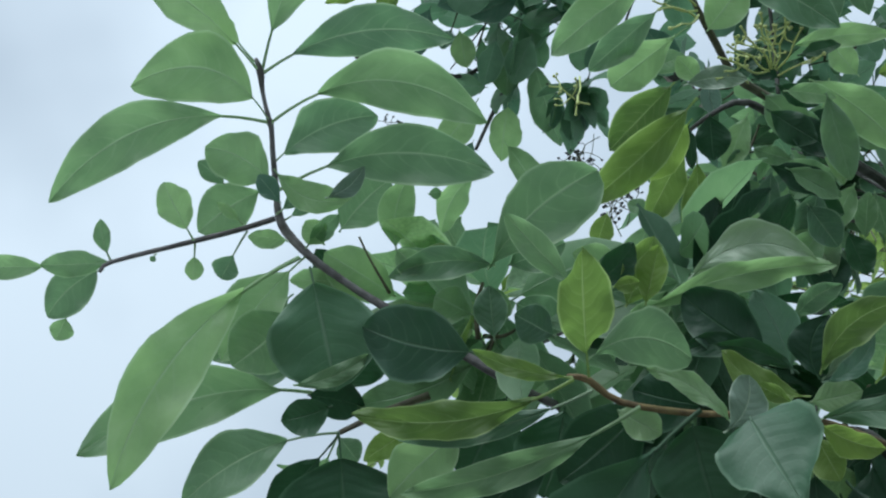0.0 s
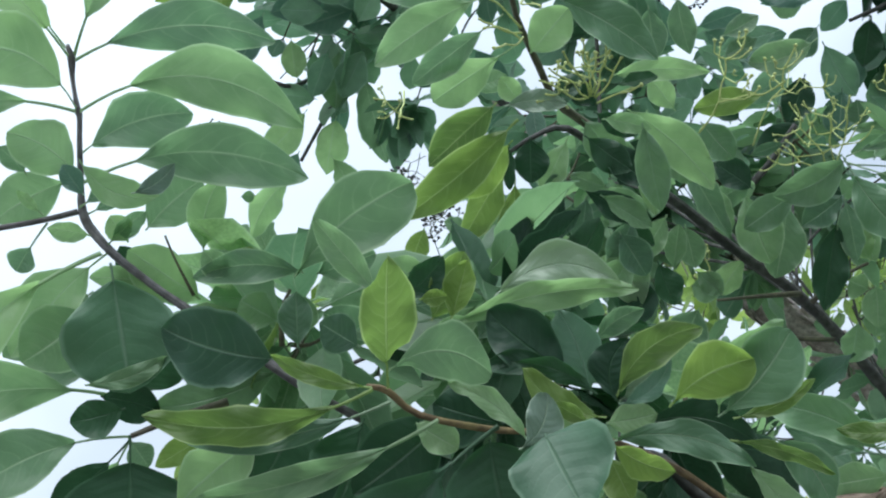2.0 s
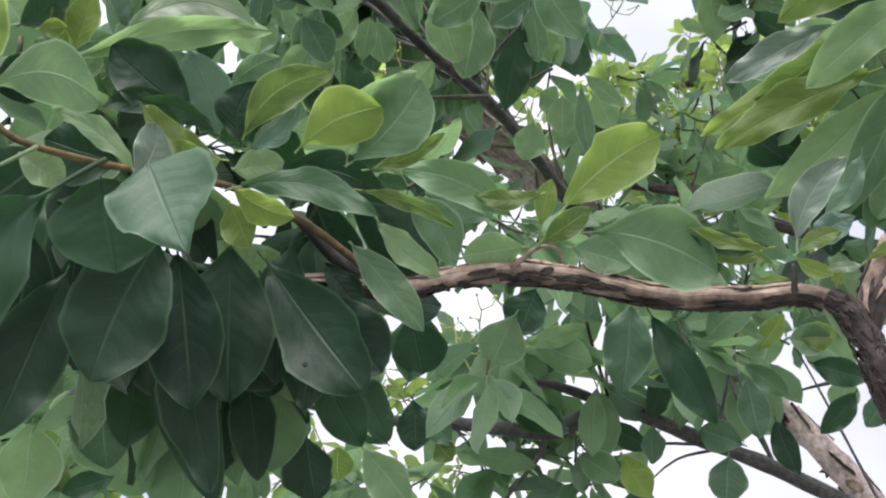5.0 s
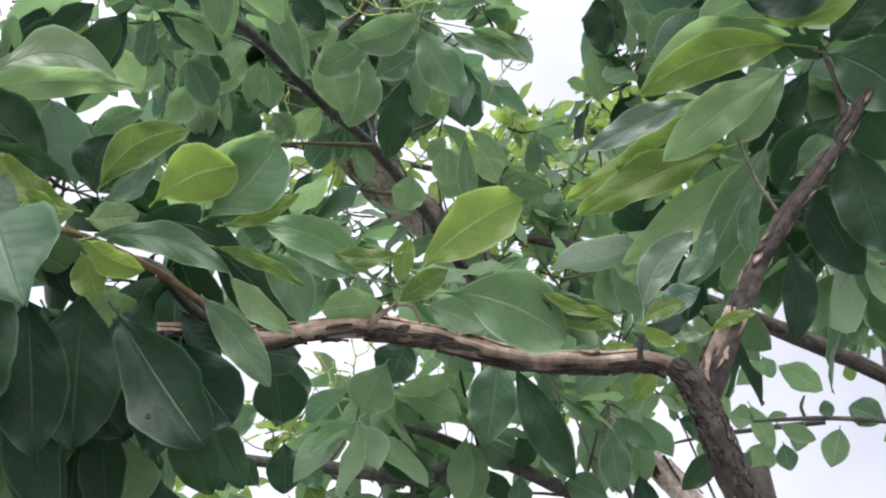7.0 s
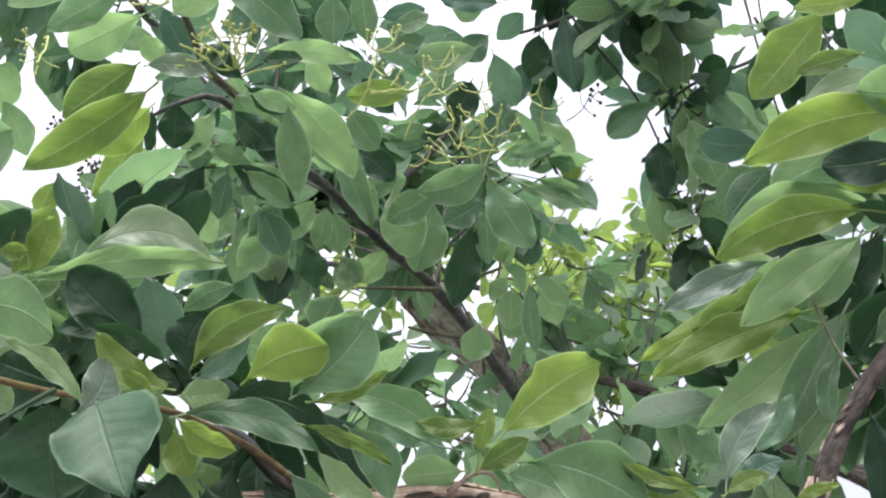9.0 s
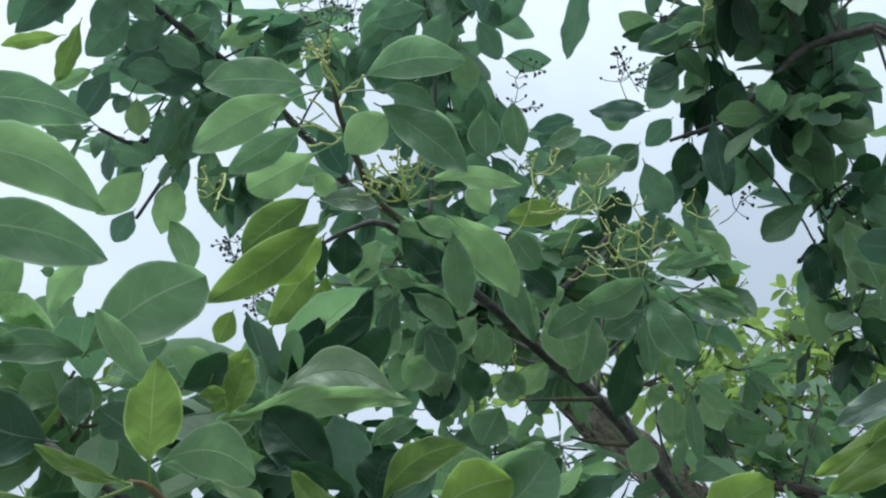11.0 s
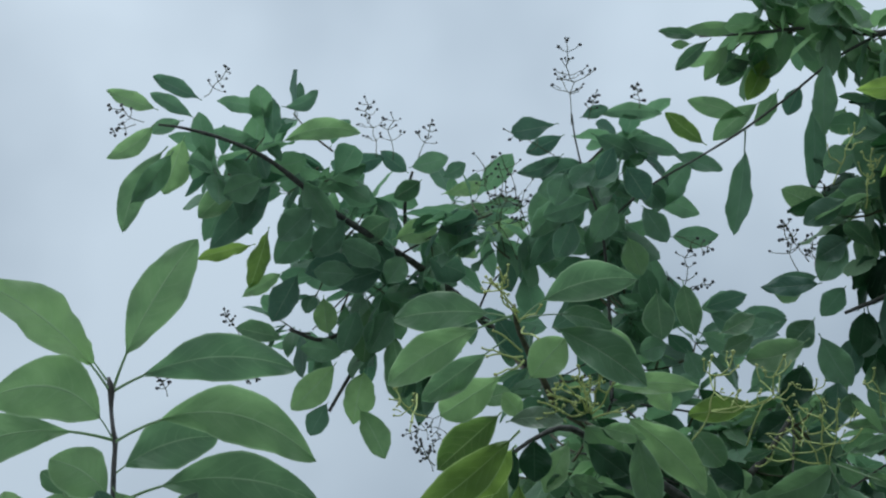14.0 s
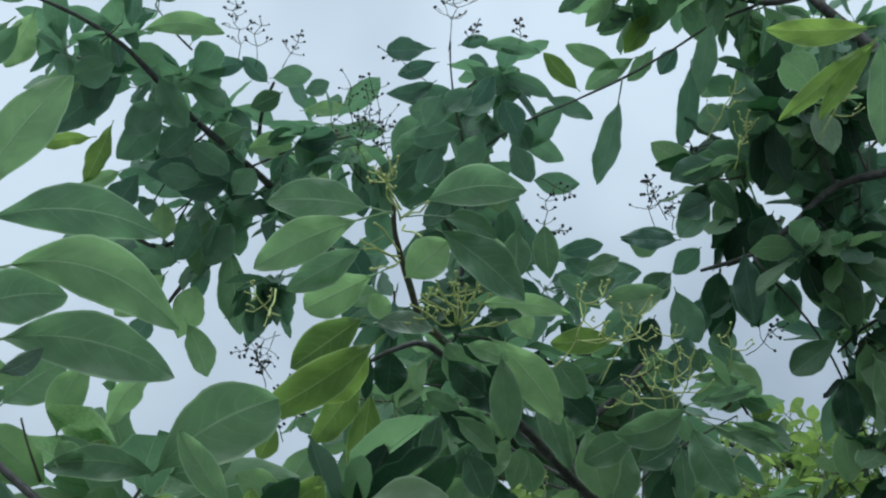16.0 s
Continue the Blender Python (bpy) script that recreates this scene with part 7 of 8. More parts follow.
leaf(bough, (0.382, 1.042, 2.272), (0.400, 1.060, 2.234), 0.030, 143, 2, 0.00, 0.33, -0.01, 0.08, "e")
leaf(bough, (0.461, 1.017, 2.266), (0.440, 1.043, 2.238), 0.028, -150, 0, -0.02, 0.17, 0.01, 0.08, "p")
leaf(bough, (0.341, 0.972, 2.211), (0.338, 0.996, 2.171), 0.038, -142, 2, 0.03, 0.36, 0.04, 0.08, "a")
clump(bough, 280, (0.389, 1.215, 2.475), 0.068, 20, 0.068, (0,0,4), 0.5, False)
clump(bough, 283, (0.478, 1.267, 2.449), 0.070, 15, 0.068, (0,0,4), 0.5, False)
clump(bough, 286, (0.348, 1.247, 2.444), 0.060, 13, 0.068, (0,), 0.5, False)
clump(bough, 289, (0.588, 1.263, 2.485), 0.064, 10, 0.072, (0,4), 0.5, False)
clump(bough, 292, (0.740, 1.364, 2.414), 0.067, 7, 0.072, (0,4), 0.5, False)
clump(bough, 295, (0.313, 1.105, 2.393), 0.078, 26, 0.068, (0,4,1), 0.5, False)
clump(bough, 298, (0.404, 1.205, 2.390), 0.068, 18, 0.068, (4,0,2), 0.5, False)
clump(bough, 301, (0.538, 1.208, 2.409), 0.062, 20, 0.068, (4,2,0), 0.5, False)
leaf(bough, (0.322, 0.991, 2.249), (0.348, 1.022, 2.187), 0.035, 142, 2, 0.00, 0.25, 0.02, 0.06, "e")
leaf(bough, (0.357, 0.995, 2.258), (0.344, 1.021, 2.228), 0.028, -162, 4, 0.00, 0.25, 0.02, 0.06, "e")
leaf(bough, (0.381, 1.000, 2.235), (0.384, 0.976, 2.271), 0.022, 152, 0, 0.00, 0.25, 0.02, 0.06, "e")
leaf(bough, (0.424, 0.998, 2.211), (0.398, 1.002, 2.221), 0.028, -107, 4, 0.00, 0.25, 0.02, 0.06, "r")
leaf(bough, (0.401, 0.994, 2.232), (0.424, 0.998, 2.211), 0.022, 116, 4, 0.00, 0.25, 0.02, 0.06, "e")
leaf(bough, (0.415, 1.036, 2.218), (0.401, 1.063, 2.187), 0.041, -138, 0, 0.00, 0.25, 0.02, 0.06, "e")
leaf(bough, (0.495, 0.895, 2.128), (0.492, 0.915, 2.100), 0.029, -169, 4, 0.00, 0.25, 0.02, 0.06, "e")
leaf(bough, (0.623, 1.093, 2.285), (0.604, 1.094, 2.296), 0.031, -147, 0, 0.00, 0.25, 0.02, 0.06, "e")
leaf(bough, (0.636, 1.094, 2.274), (0.631, 1.117, 2.244), 0.031, -158, 4, 0.00, 0.25, 0.02, 0.06, "e")
leaf(bough, (0.634, 1.035, 2.269), (0.657, 1.050, 2.231), 0.030, 163, 0, 0.00, 0.25, 0.02, 0.06, "e")
leaf(bough, (0.544, 0.941, 2.219), (0.528, 0.927, 2.251), 0.028, -165, 0, 0.00, 0.25, 0.02, 0.06, "e")
leaf(bough, (0.450, 0.970, 2.294), (0.440, 0.959, 2.317), 0.028, -173, 0, 0.00, 0.25, 0.02, 0.06, "e")
leaf(bough, (0.412, 0.926, 2.289), (0.399, 0.922, 2.302), 0.022, -135, 4, 0.00, 0.25, 0.02, 0.06, "e")
TRUNK_LINE = [(0.556, 1.374, 2.528, 0.0104), (0.613, 1.362, 2.453, 0.0219), (0.669, 1.354, 2.384, 0.0230), (0.735, 1.335, 2.313, 0.0241), (0.787, 1.319, 2.240, 0.0250), (0.841, 1.296, 2.168, 0.0257)]
trunk = branch(middle, "trunk", "pink", TRUNK_LINE, 14, 0.12)
strips(trunk, TRUNK_LINE, 60, 310, "pink", long=(0.03, 0.10), wide=(0.2, 0.7), lift=0.3)
strips(trunk, TRUNK_LINE, 4, 313, "rough", long=(0.03, 0.08), wide=(0.15, 0.4), lift=0.3)
TRUNK_LOW_LINE = [(0.880, 1.300, 2.098, 0.0120), (0.924, 1.275, 2.049, 0.0144), (0.965, 1.253, 1.989, 0.0147), (1.005, 1.221, 1.903, 0.0154), (1.048, 1.207, 1.802, 0.0168)]
trunk_low = branch(middle, "trunk", "pink", TRUNK_LOW_LINE, 12, 0.12)
strips(trunk_low, TRUNK_LOW_LINE, 16, 316, "tan", long=(0.02, 0.08), wide=(0.3, 0.8), lift=0.2)
strips(trunk_low, TRUNK_LOW_LINE, 12, 319, "rough", long=(0.01, 0.04), wide=(0.2, 0.5))
low_bough = branch(middle, "bough", "grey", [(0.375, 1.222, 1.987, 0.0038), (0.436, 1.199, 1.967, 0.0054), (0.495, 1.170, 1.956, 0.0065), (0.536, 1.145, 1.945, 0.0069), (0.581, 1.117, 1.932, 0.0074), (0.607, 1.102, 1.940, 0.0079), (0.631, 1.085, 1.952, 0.0079), (0.660, 1.084, 1.944, 0.0074), (0.706, 1.086, 1.927, 0.0074), (0.794, 1.097, 1.903, 0.0076), (0.872, 1.100, 1.872, 0.0082), (0.985, 1.122, 1.835, 0.0096)], 10, 0.14)
low_fork = branch(middle, "bough", "grey", [(0.628, 1.088, 1.951, 0.0053), (0.600, 1.087, 1.962, 0.0047), (0.567, 1.089, 1.970, 0.0037), (0.529, 1.104, 1.978, 0.0021)], 8, 0.12)
low_spur = branch(middle, "twig", "grey", [(0.580, 1.117, 1.933, 0.0037), (0.574, 1.126, 1.913, 0.0026), (0.560, 1.137, 1.895, 0.0021), (0.543, 1.150, 1.874, 0.0016)], 7, 0.12)
thin_bough = branch(middle, "bough", "grey", [(0.939, 1.233, 2.031, 0.0010), (0.974, 1.206, 2.035, 0.0025), (1.017, 1.171, 2.035, 0.0031), (1.080, 1.117, 2.032, 0.0037)], 7, 0.1)
cross_bough = branch(middle, "bough", "rough", [(0.730, 1.154, 2.232, 0.0047), (0.796, 1.124, 2.210, 0.0070), (0.856, 1.102, 2.174, 0.0069), (0.936, 1.062, 2.128, 0.0075), (0.991, 1.031, 2.091, 0.0082), (1.063, 0.988, 2.033, 0.0086)], 8, 0.12)
clump(cross_bough, 2003, (0.756, 1.206, 2.383), 0.060, 16, 0.060, (0, 4), 0.5, False)
clump(cross_bough, 2006, (0.838, 1.232, 2.387), 0.060, 18, 0.060, (0, 4), 0.5, False)
clump(cross_bough, 2009, (0.896, 1.210, 2.389), 0.060, 18, 0.060, (0, 4), 0.5, False)
clump(cross_bough, 2012, (0.759, 1.193, 2.291), 0.060, 16, 0.060, (0, 4), 0.5, False)
clump(cross_bough, 2015, (0.821, 1.178, 2.275), 0.060, 18, 0.060, (0, 4), 0.5, False)
clump(cross_bough, 2018, (0.924, 1.245, 2.301), 0.060, 18, 0.060, (0, 4), 0.5, False)
clump(cross_bough, 2021, (0.739, 1.224, 2.247), 0.060, 12, 0.060, (0, 4), 0.5, False)
clump(cross_bough, 2024, (0.825, 1.247, 2.253), 0.060, 14, 0.060, (0, 4), 0.5, False)
clump(cross_bough, 2027, (0.870, 1.197, 2.203), 0.060, 12, 0.060, (0, 4), 0.5, False)
clump(cross_bough, 2030, (0.730, 1.285, 2.364), 0.060, 10, 0.060, (0, 4), 0.5, False)
low_sprig_twig = branch(middle, "twig", "grey", [(1.122, 0.950, 1.970, 0.0029), (1.072, 0.997, 1.989, 0.0026), (1.018, 1.043, 2.005, 0.0027), (0.979, 1.076, 2.011, 0.0021), (0.960, 1.091, 2.013, 0.0015)], 7, 0.12)
sprig_spur_twig = branch(middle, "twig", "grey", [(1.002, 1.057, 2.008, 0.0018), (0.998, 1.056, 2.020, 0.0021), (1.000, 1.050, 2.031, 0.0012)], 5, 0.2)
leaf(low_sprig_twig, (0.977, 1.056, 2.065), (1.014, 1.036, 2.033), 0.033, 129, 0, 0.01, 0.30, -0.03, 0.04, "a")
leaf(low_sprig_twig, (0.945, 1.094, 2.052), (0.968, 1.066, 2.073), 0.025, 126, 0, -0.00, 0.15, 0.00, 0.08, "e")
leaf(low_sprig_twig, (1.069, 1.010, 1.993), (1.039, 1.031, 2.015), 0.035, -100, 4, -0.02, 0.33, 0.03, 0.08, "p")
leaf(low_sprig_twig, (1.036, 1.046, 1.999), (1.030, 1.065, 1.959), 0.030, -121, 0, 0.02, 0.17, 0.06, 0.08, "a")
leaf(low_sprig_twig, (1.031, 1.053, 2.007), (1.025, 1.050, 2.028), 0.017, -163, 4, 0.00, 0.36, 0.09, 0.08, "e")
leaf(low_sprig_twig, (0.991, 1.092, 2.014), (1.023, 1.072, 1.991), 0.020, 106, 4, -0.01, 0.20, -0.04, 0.08, "p")
leaf(low_sprig_twig, (0.984, 1.101, 2.020), (1.002, 1.085, 2.022), 0.013, 101, 4, 0.03, 0.38, -0.01, 0.08, "a")
leaf(low_sprig_twig, (0.987, 1.111, 2.001), (0.981, 1.126, 1.971), 0.035, -135, 4, 0.01, 0.22, 0.01, 0.08, "e")
leaf(low_sprig_twig, (1.004, 1.103, 1.998), (1.011, 1.107, 1.967), 0.026, 148, 4, -0.01, 0.41, 0.04, 0.08, "p")
leaf(low_sprig_twig, (0.960, 1.132, 2.035), (0.982, 1.117, 2.025), 0.030, 89, 4, -0.03, 0.25, 0.07, 0.08, "a")
leaf(low_sprig_twig, (0.987, 1.091, 2.092), (0.998, 1.092, 2.067), 0.020, 157, 0, 0.02, 0.43, -0.06, 0.08, "e")
leaf(low_sprig_twig, (1.109, 1.007, 2.033), (1.098, 1.031, 2.002), 0.028, -103, 4, 0.00, 0.28, -0.03, 0.08, "p")
leaf(low_sprig_twig, (1.113, 1.024, 1.994), (1.092, 1.047, 1.987), 0.020, -97, 1, -0.02, 0.12, 0.00, 0.08, "a")
leaf(low_sprig_twig, (1.062, 1.049, 2.072), (1.069, 1.049, 2.054), 0.016, 144, 1, 0.03, 0.30, 0.03, 0.08, "e")
leaf(low_sprig_twig, (0.978, 1.117, 2.047), (1.001, 1.118, 1.992), 0.023, 136, 0, 0.01, 0.15, 0.06, 0.08, "p")
leaf(low_sprig_twig, (1.026, 1.088, 2.016), (1.020, 1.103, 1.988), 0.023, -125, 0, -0.01, 0.33, 0.09, 0.08, "a")
leaf(low_sprig_twig, (0.955, 1.145, 2.022), (0.947, 1.165, 1.983), 0.035, -131, 4, -0.03, 0.17, -0.04, 0.08, "e")
clump(low_sprig_twig, 322, (1.478, 1.455, 2.373), 0.061, 65, 0.054, (4,4), 0.5, False)
clump(low_sprig_twig, 325, (1.576, 1.466, 2.450), 0.063, 52, 0.054, (4,4), 0.5, False)
clump(low_sprig_twig, 328, (1.442, 1.464, 2.421), 0.051, 39, 0.054, (4,4), 0.5, False)
clump(low_bough, 331, (0.579, 1.250, 2.054), 0.041, 15, 0.072, (4,0), 0.5, False)
clump(low_bough, 334, (0.831, 1.274, 2.113), 0.041, 13, 0.072, (4,0), 0.5, False)
clump(low_bough, 337, (0.668, 1.242, 1.949), 0.041, 13, 0.072, (4,0,1), 0.5, False)
clump(low_bough, 340, (0.600, 1.327, 1.961), 0.049, 18, 0.072, (0,4), 0.5, False)
clump(low_bough, 343, (0.753, 1.261, 1.927), 0.042, 13, 0.072, (0,4), 0.5, False)
clump(low_bough, 346, (0.885, 1.236, 2.122), 0.041, 13, 0.072, (0,4), 0.5, False)
clump(low_bough, 349, (0.659, 1.209, 2.251), 0.040, 11, 0.077, (0,4), 0.5, False)
# no crown stands overhead; its shade is put into these leaves' darker tones
leaf(low_bough, (0.349, 0.815, 1.913), (0.362, 0.834, 1.872), 0.039, 167, 2, 0.00, 0.25, 0.02, 0.06, "o")
leaf(low_bough, (0.492, 0.958, 1.982), (0.477, 0.987, 1.946), 0.043, -140, 4, 0.00, 0.25, 0.02, 0.06, "o")
leaf(low_bough, (0.410, 0.968, 1.985), (0.405, 0.991, 1.926), 0.044, -135, 2, 0.01, 0.30, -0.03, 0.08, "a")
leaf(low_bough, (0.509, 0.952, 2.003), (0.497, 0.973, 1.965), 0.039, -119, 2, -0.00, 0.15, 0.00, 0.08, "e")
leaf(low_bough, (0.513, 1.019, 1.976), (0.568, 0.988, 1.986), 0.019, 121, 0, -0.02, 0.33, 0.03, 0.08, "p")
leaf(low_bough, (0.565, 0.899, 1.972), (0.561, 0.927, 1.901), 0.041, -141, 7, 0.02, 0.17, 0.06, 0.08, "a")
leaf(low_bough, (0.567, 0.879, 1.956), (0.614, 0.882, 1.863), 0.033, 130, 2, 0.00, 0.36, 0.09, 0.08, "e")
leaf(low_bough, (0.685, 0.937, 1.932), (0.696, 0.948, 1.876), 0.028, 167, 4, -0.01, 0.20, -0.04, 0.08, "p")
leaf(low_bough, (0.819, 0.967, 1.933), (0.793, 0.998, 1.900), 0.025, -118, 2, 0.03, 0.38, -0.01, 0.08, "a")
leaf(low_bough, (0.842, 0.950, 1.927), (0.824, 0.974, 1.900), 0.026, -122, 7, 0.01, 0.22, 0.01, 0.08, "e")
leaf(low_bough, (0.674, 0.965, 1.869), (0.671, 0.977, 1.828), 0.036, -150, 4, -0.01, 0.41, 0.04, 0.08, "p")
leaf(low_bough, (0.667, 1.072, 1.929), (0.667, 1.083, 1.894), 0.024, -170, 7, -0.03, 0.25, 0.07, 0.08, "a")
leaf(low_bough, (0.377, 1.044, 1.889), (0.416, 1.043, 1.839), 0.038, 131, 0, 0.02, 0.43, -0.06, 0.08, "e")
leaf(low_bough, (0.473, 1.063, 1.893), (0.531, 1.042, 1.876), 0.023, 121, 4, 0.00, 0.28, -0.03, 0.08, "p")
leaf(low_bough, (0.500, 1.037, 1.942), (0.557, 1.023, 1.900), 0.030, 121, 2, -0.02, 0.12, 0.00, 0.08, "a")
leaf(low_bough, (0.589, 1.086, 2.014), (0.561, 1.110, 1.985), 0.032, -110, 2, 0.03, 0.30, 0.03, 0.08, "e")
leaf(low_bough, (0.480, 1.096, 1.962), (0.522, 1.077, 1.964), 0.019, 112, 3, 0.01, 0.15, 0.06, 0.08, "p")
leaf(low_bough, (0.605, 1.111, 1.912), (0.641, 1.099, 1.883), 0.031, 106, 3, -0.01, 0.33, 0.09, 0.08, "a")
leaf(low_bough, (0.642, 1.093, 1.908), (0.664, 1.091, 1.865), 0.030, 113, 1, -0.03, 0.17, -0.04, 0.08, "e")
leaf(low_bough, (0.720, 1.079, 1.996), (0.705, 1.072, 2.040), 0.026, -159, 7, 0.01, 0.36, -0.01, 0.08, "p")
leaf(low_bough, (0.758, 1.100, 2.040), (0.791, 1.084, 2.024), 0.026, 98, 1, -0.00, 0.20, 0.01, 0.08, "a")
leaf(low_bough, (0.832, 1.057, 2.019), (0.862, 1.035, 2.017), 0.030, 92, 1, -0.02, 0.38, 0.04, 0.08, "e")
leaf(low_bough, (0.150, 0.936, 1.887), (0.175, 0.948, 1.830), 0.053, 144, 4, 0.02, 0.22, 0.07, 0.08, "p")
leaf(low_bough, (0.303, 1.003, 1.919), (0.307, 1.019, 1.859), 0.035, -165, 7, 0.00, 0.41, -0.06, 0.08, "a")
leaf(low_bough, (0.326, 0.943, 1.917), (0.352, 0.952, 1.858), 0.033, 140, 2, -0.01, 0.25, -0.03, 0.08, "e")
leaf(low_bough, (0.447, 1.109, 1.959), (0.451, 1.122, 1.911), 0.035, -171, 2, 0.03, 0.43, 0.00, 0.08, "p")
leaf(low_bough, (0.412, 1.062, 1.972), (0.372, 1.084, 1.946), 0.029, -110, 4, 0.01, 0.28, 0.03, 0.08, "a")
leaf(low_bough, (0.484, 1.159, 1.934), (0.499, 1.158, 1.915), 0.025, 113, 1, -0.01, 0.12, 0.06, 0.08, "e")
leaf(low_bough, (0.398, 1.187, 1.936), (0.399, 1.195, 1.904), 0.033, -177, 1, -0.03, 0.30, 0.09, 0.08, "r")
leaf(low_bough, (0.563, 1.084, 1.989), (0.529, 1.109, 1.962), 0.031, -122, 7, 0.02, 0.15, -0.04, 0.08, "a")
leaf(low_bough, (0.656, 1.119, 2.020), (0.618, 1.143, 2.009), 0.024, -124, 1, 0.00, 0.33, -0.01, 0.08, "e")
leaf(low_bough, (0.683, 1.046, 1.982), (0.665, 1.072, 1.934), 0.025, -138, 2, -0.02, 0.17, 0.01, 0.08, "p")
leaf(low_bough, (0.712, 1.054, 1.975), (0.694, 1.081, 1.927), 0.028, -101, 4, 0.03, 0.36, 0.04, 0.08, "a")
leaf(low_bough, (0.636, 1.130, 1.953), (0.684, 1.113, 1.918), 0.024, 125, 2, 0.01, 0.20, 0.07, 0.08, "e")
leaf(low_bough, (0.755, 1.060, 1.907), (0.719, 1.078, 1.928), 0.034, -96, 7, -0.01, 0.38, -0.06, 0.08, "p")
leaf(low_bough, (0.760, 1.015, 1.921), (0.777, 1.018, 1.867), 0.024, 144, 2, -0.03, 0.22, -0.03, 0.08, "a")
leaf(low_bough, (0.863, 1.036, 2.012), (0.826, 1.061, 2.020), 0.034, -106, 4, 0.01, 0.41, 0.00, 0.08, "e")
leaf(low_bough, (0.787, 1.094, 2.007), (0.826, 1.080, 1.967), 0.023, 114, 7, -0.00, 0.25, 0.03, 0.08, "p")
leaf(low_bough, (0.841, 1.059, 1.996), (0.888, 1.032, 1.970), 0.030, 106, 2, -0.02, 0.43, 0.06, 0.08, "a")
leaf(low_bough, (0.764, 1.102, 2.026), (0.734, 1.119, 2.031), 0.017, -119, 1, 0.02, 0.28, 0.09, 0.08, "e")
leaf(low_bough, (0.774, 1.148, 2.051), (0.833, 1.113, 2.041), 0.022, 99, 4, 0.00, 0.12, -0.04, 0.08, "p")
leaf(low_bough, (0.854, 1.160, 2.047), (0.876, 1.131, 2.079), 0.026, 100, 1, -0.01, 0.30, -0.01, 0.08, "a")
leaf(low_bough, (0.753, 1.156, 2.065), (0.794, 1.128, 2.070), 0.025, 91, 0, 0.03, 0.15, 0.01, 0.08, "e")
leaf(low_bough, (0.153, 1.129, 1.943), (0.137, 1.142, 1.900), 0.031, -114, 1, 0.01, 0.33, 0.04, 0.08, "r")
leaf(low_bough, (0.148, 1.141, 1.902), (0.143, 1.150, 1.869), 0.024, -133, 1, -0.01, 0.17, 0.07, 0.08, "r")
leaf(low_bough, (0.095, 0.951, 1.853), (0.117, 0.959, 1.811), 0.044, 126, 0, -0.03, 0.36, -0.06, 0.08, "e")
leaf(low_bough, (0.190, 1.091, 1.874), (0.146, 1.100, 1.860), 0.022, -102, 2, 0.02, 0.20, -0.03, 0.08, "p")
leaf(low_bough, (0.215, 1.165, 1.970), (0.242, 1.157, 1.983), 0.016, 114, 1, 0.00, 0.38, 0.00, 0.08, "a")
leaf(low_bough, (0.241, 1.114, 1.950), (0.225, 1.126, 1.918), 0.018, -127, 7, -0.02, 0.22, 0.03, 0.08, "e")
leaf(low_bough, (0.181, 0.882, 1.875), (0.172, 0.893, 1.843), 0.044, -143, 4, 0.03, 0.41, 0.06, 0.08, "r")
leaf(low_bough, (0.468, 1.155, 1.966), (0.498, 1.154, 1.928), 0.027, 105, 7, 0.01, 0.25, 0.09, 0.08, "a")
leaf(low_bough, (0.444, 1.174, 1.932), (0.418, 1.174, 1.959), 0.028, -128, 2, -0.01, 0.43, -0.04, 0.08, "e")
clump(low_bough, 355, (0.468, 1.275, 1.930), 0.059, 26, 0.077, (0,0,1), 0.5, False)
clump(low_bough, 358, (0.608, 1.285, 2.082), 0.064, 26, 0.077, (0,0,1), 0.5, False)
clump(low_bough, 361, (0.710, 1.280, 1.944), 0.056, 15, 0.077, (0,1), 0.5, False)
clump(low_bough, 364, (0.172, 1.180, 1.940), 0.057, 26, 0.077, (0,0,1), 0.5, False)
clump(low_bough, 367, (0.299, 1.167, 1.909), 0.058, 28, 0.077, (0,0,4), 0.5, False)
clump(low_bough, 370, (0.875, 1.256, 2.088), 0.060, 20, 0.077, (0,1), 0.5, False)
clump(low_bough, 373, (0.314, 1.090, 1.977), 0.051, 20, 0.077, (4,0), 0.5, False)
clump(low_bough, 376, (0.993, 1.288, 2.122), 0.047, 7, 0.077, (0,1), 0.5, False)
clump(low_bough, 379, (0.187, 1.064, 1.969), 0.048, 18, 0.077, (0,4), 0.5, True)
clump(low_bough, 382, (0.572, 1.046, 1.985), 0.047, 14, 0.077, (0,4), 0.5, False)
clump(low_bough, 385, (0.654, 1.003, 1.978), 0.046, 15, 0.077, (0,4), 0.5, False)
clump(low_bough, 388, (0.502, 1.020, 1.987), 0.045, 15, 0.077, (0,4), 0.5, False)
clump(low_bough, 391, (-0.023, 1.110, 2.015), 0.061, 31, 0.077, (0,0,1), 0.5, False)
clump(low_bough, 394, (-0.008, 1.223, 1.995), 0.054, 23, 0.077, (0,1,4), 0.5, False)
clump(low_bough, 397, (0.712, 1.030, 2.122), 0.051, 18, 0.077, (0,4), 0.5, False)
clump(low_bough, 400, (0.580, 1.007, 2.069), 0.036, 10, 0.077, (0,1), 0.5, False)
clump(low_bough, 403, (0.821, 1.052, 2.188), 0.055, 15, 0.077, (0,4), 0.5, False)
clump(low_bough, 406, (0.064, 1.194, 1.918), 0.045, 15, 0.077, (0,4,1), 0.5, False)
clump(low_bough, 415, (0.596, 1.297, 2.061), 0.057, 23, 0.077, (0,0,1), 0.5, False)
clump(low_bough, 3003, (0.677, 1.492, 2.415), 0.070, 26, 0.075, (0, 4), 0.5, False)
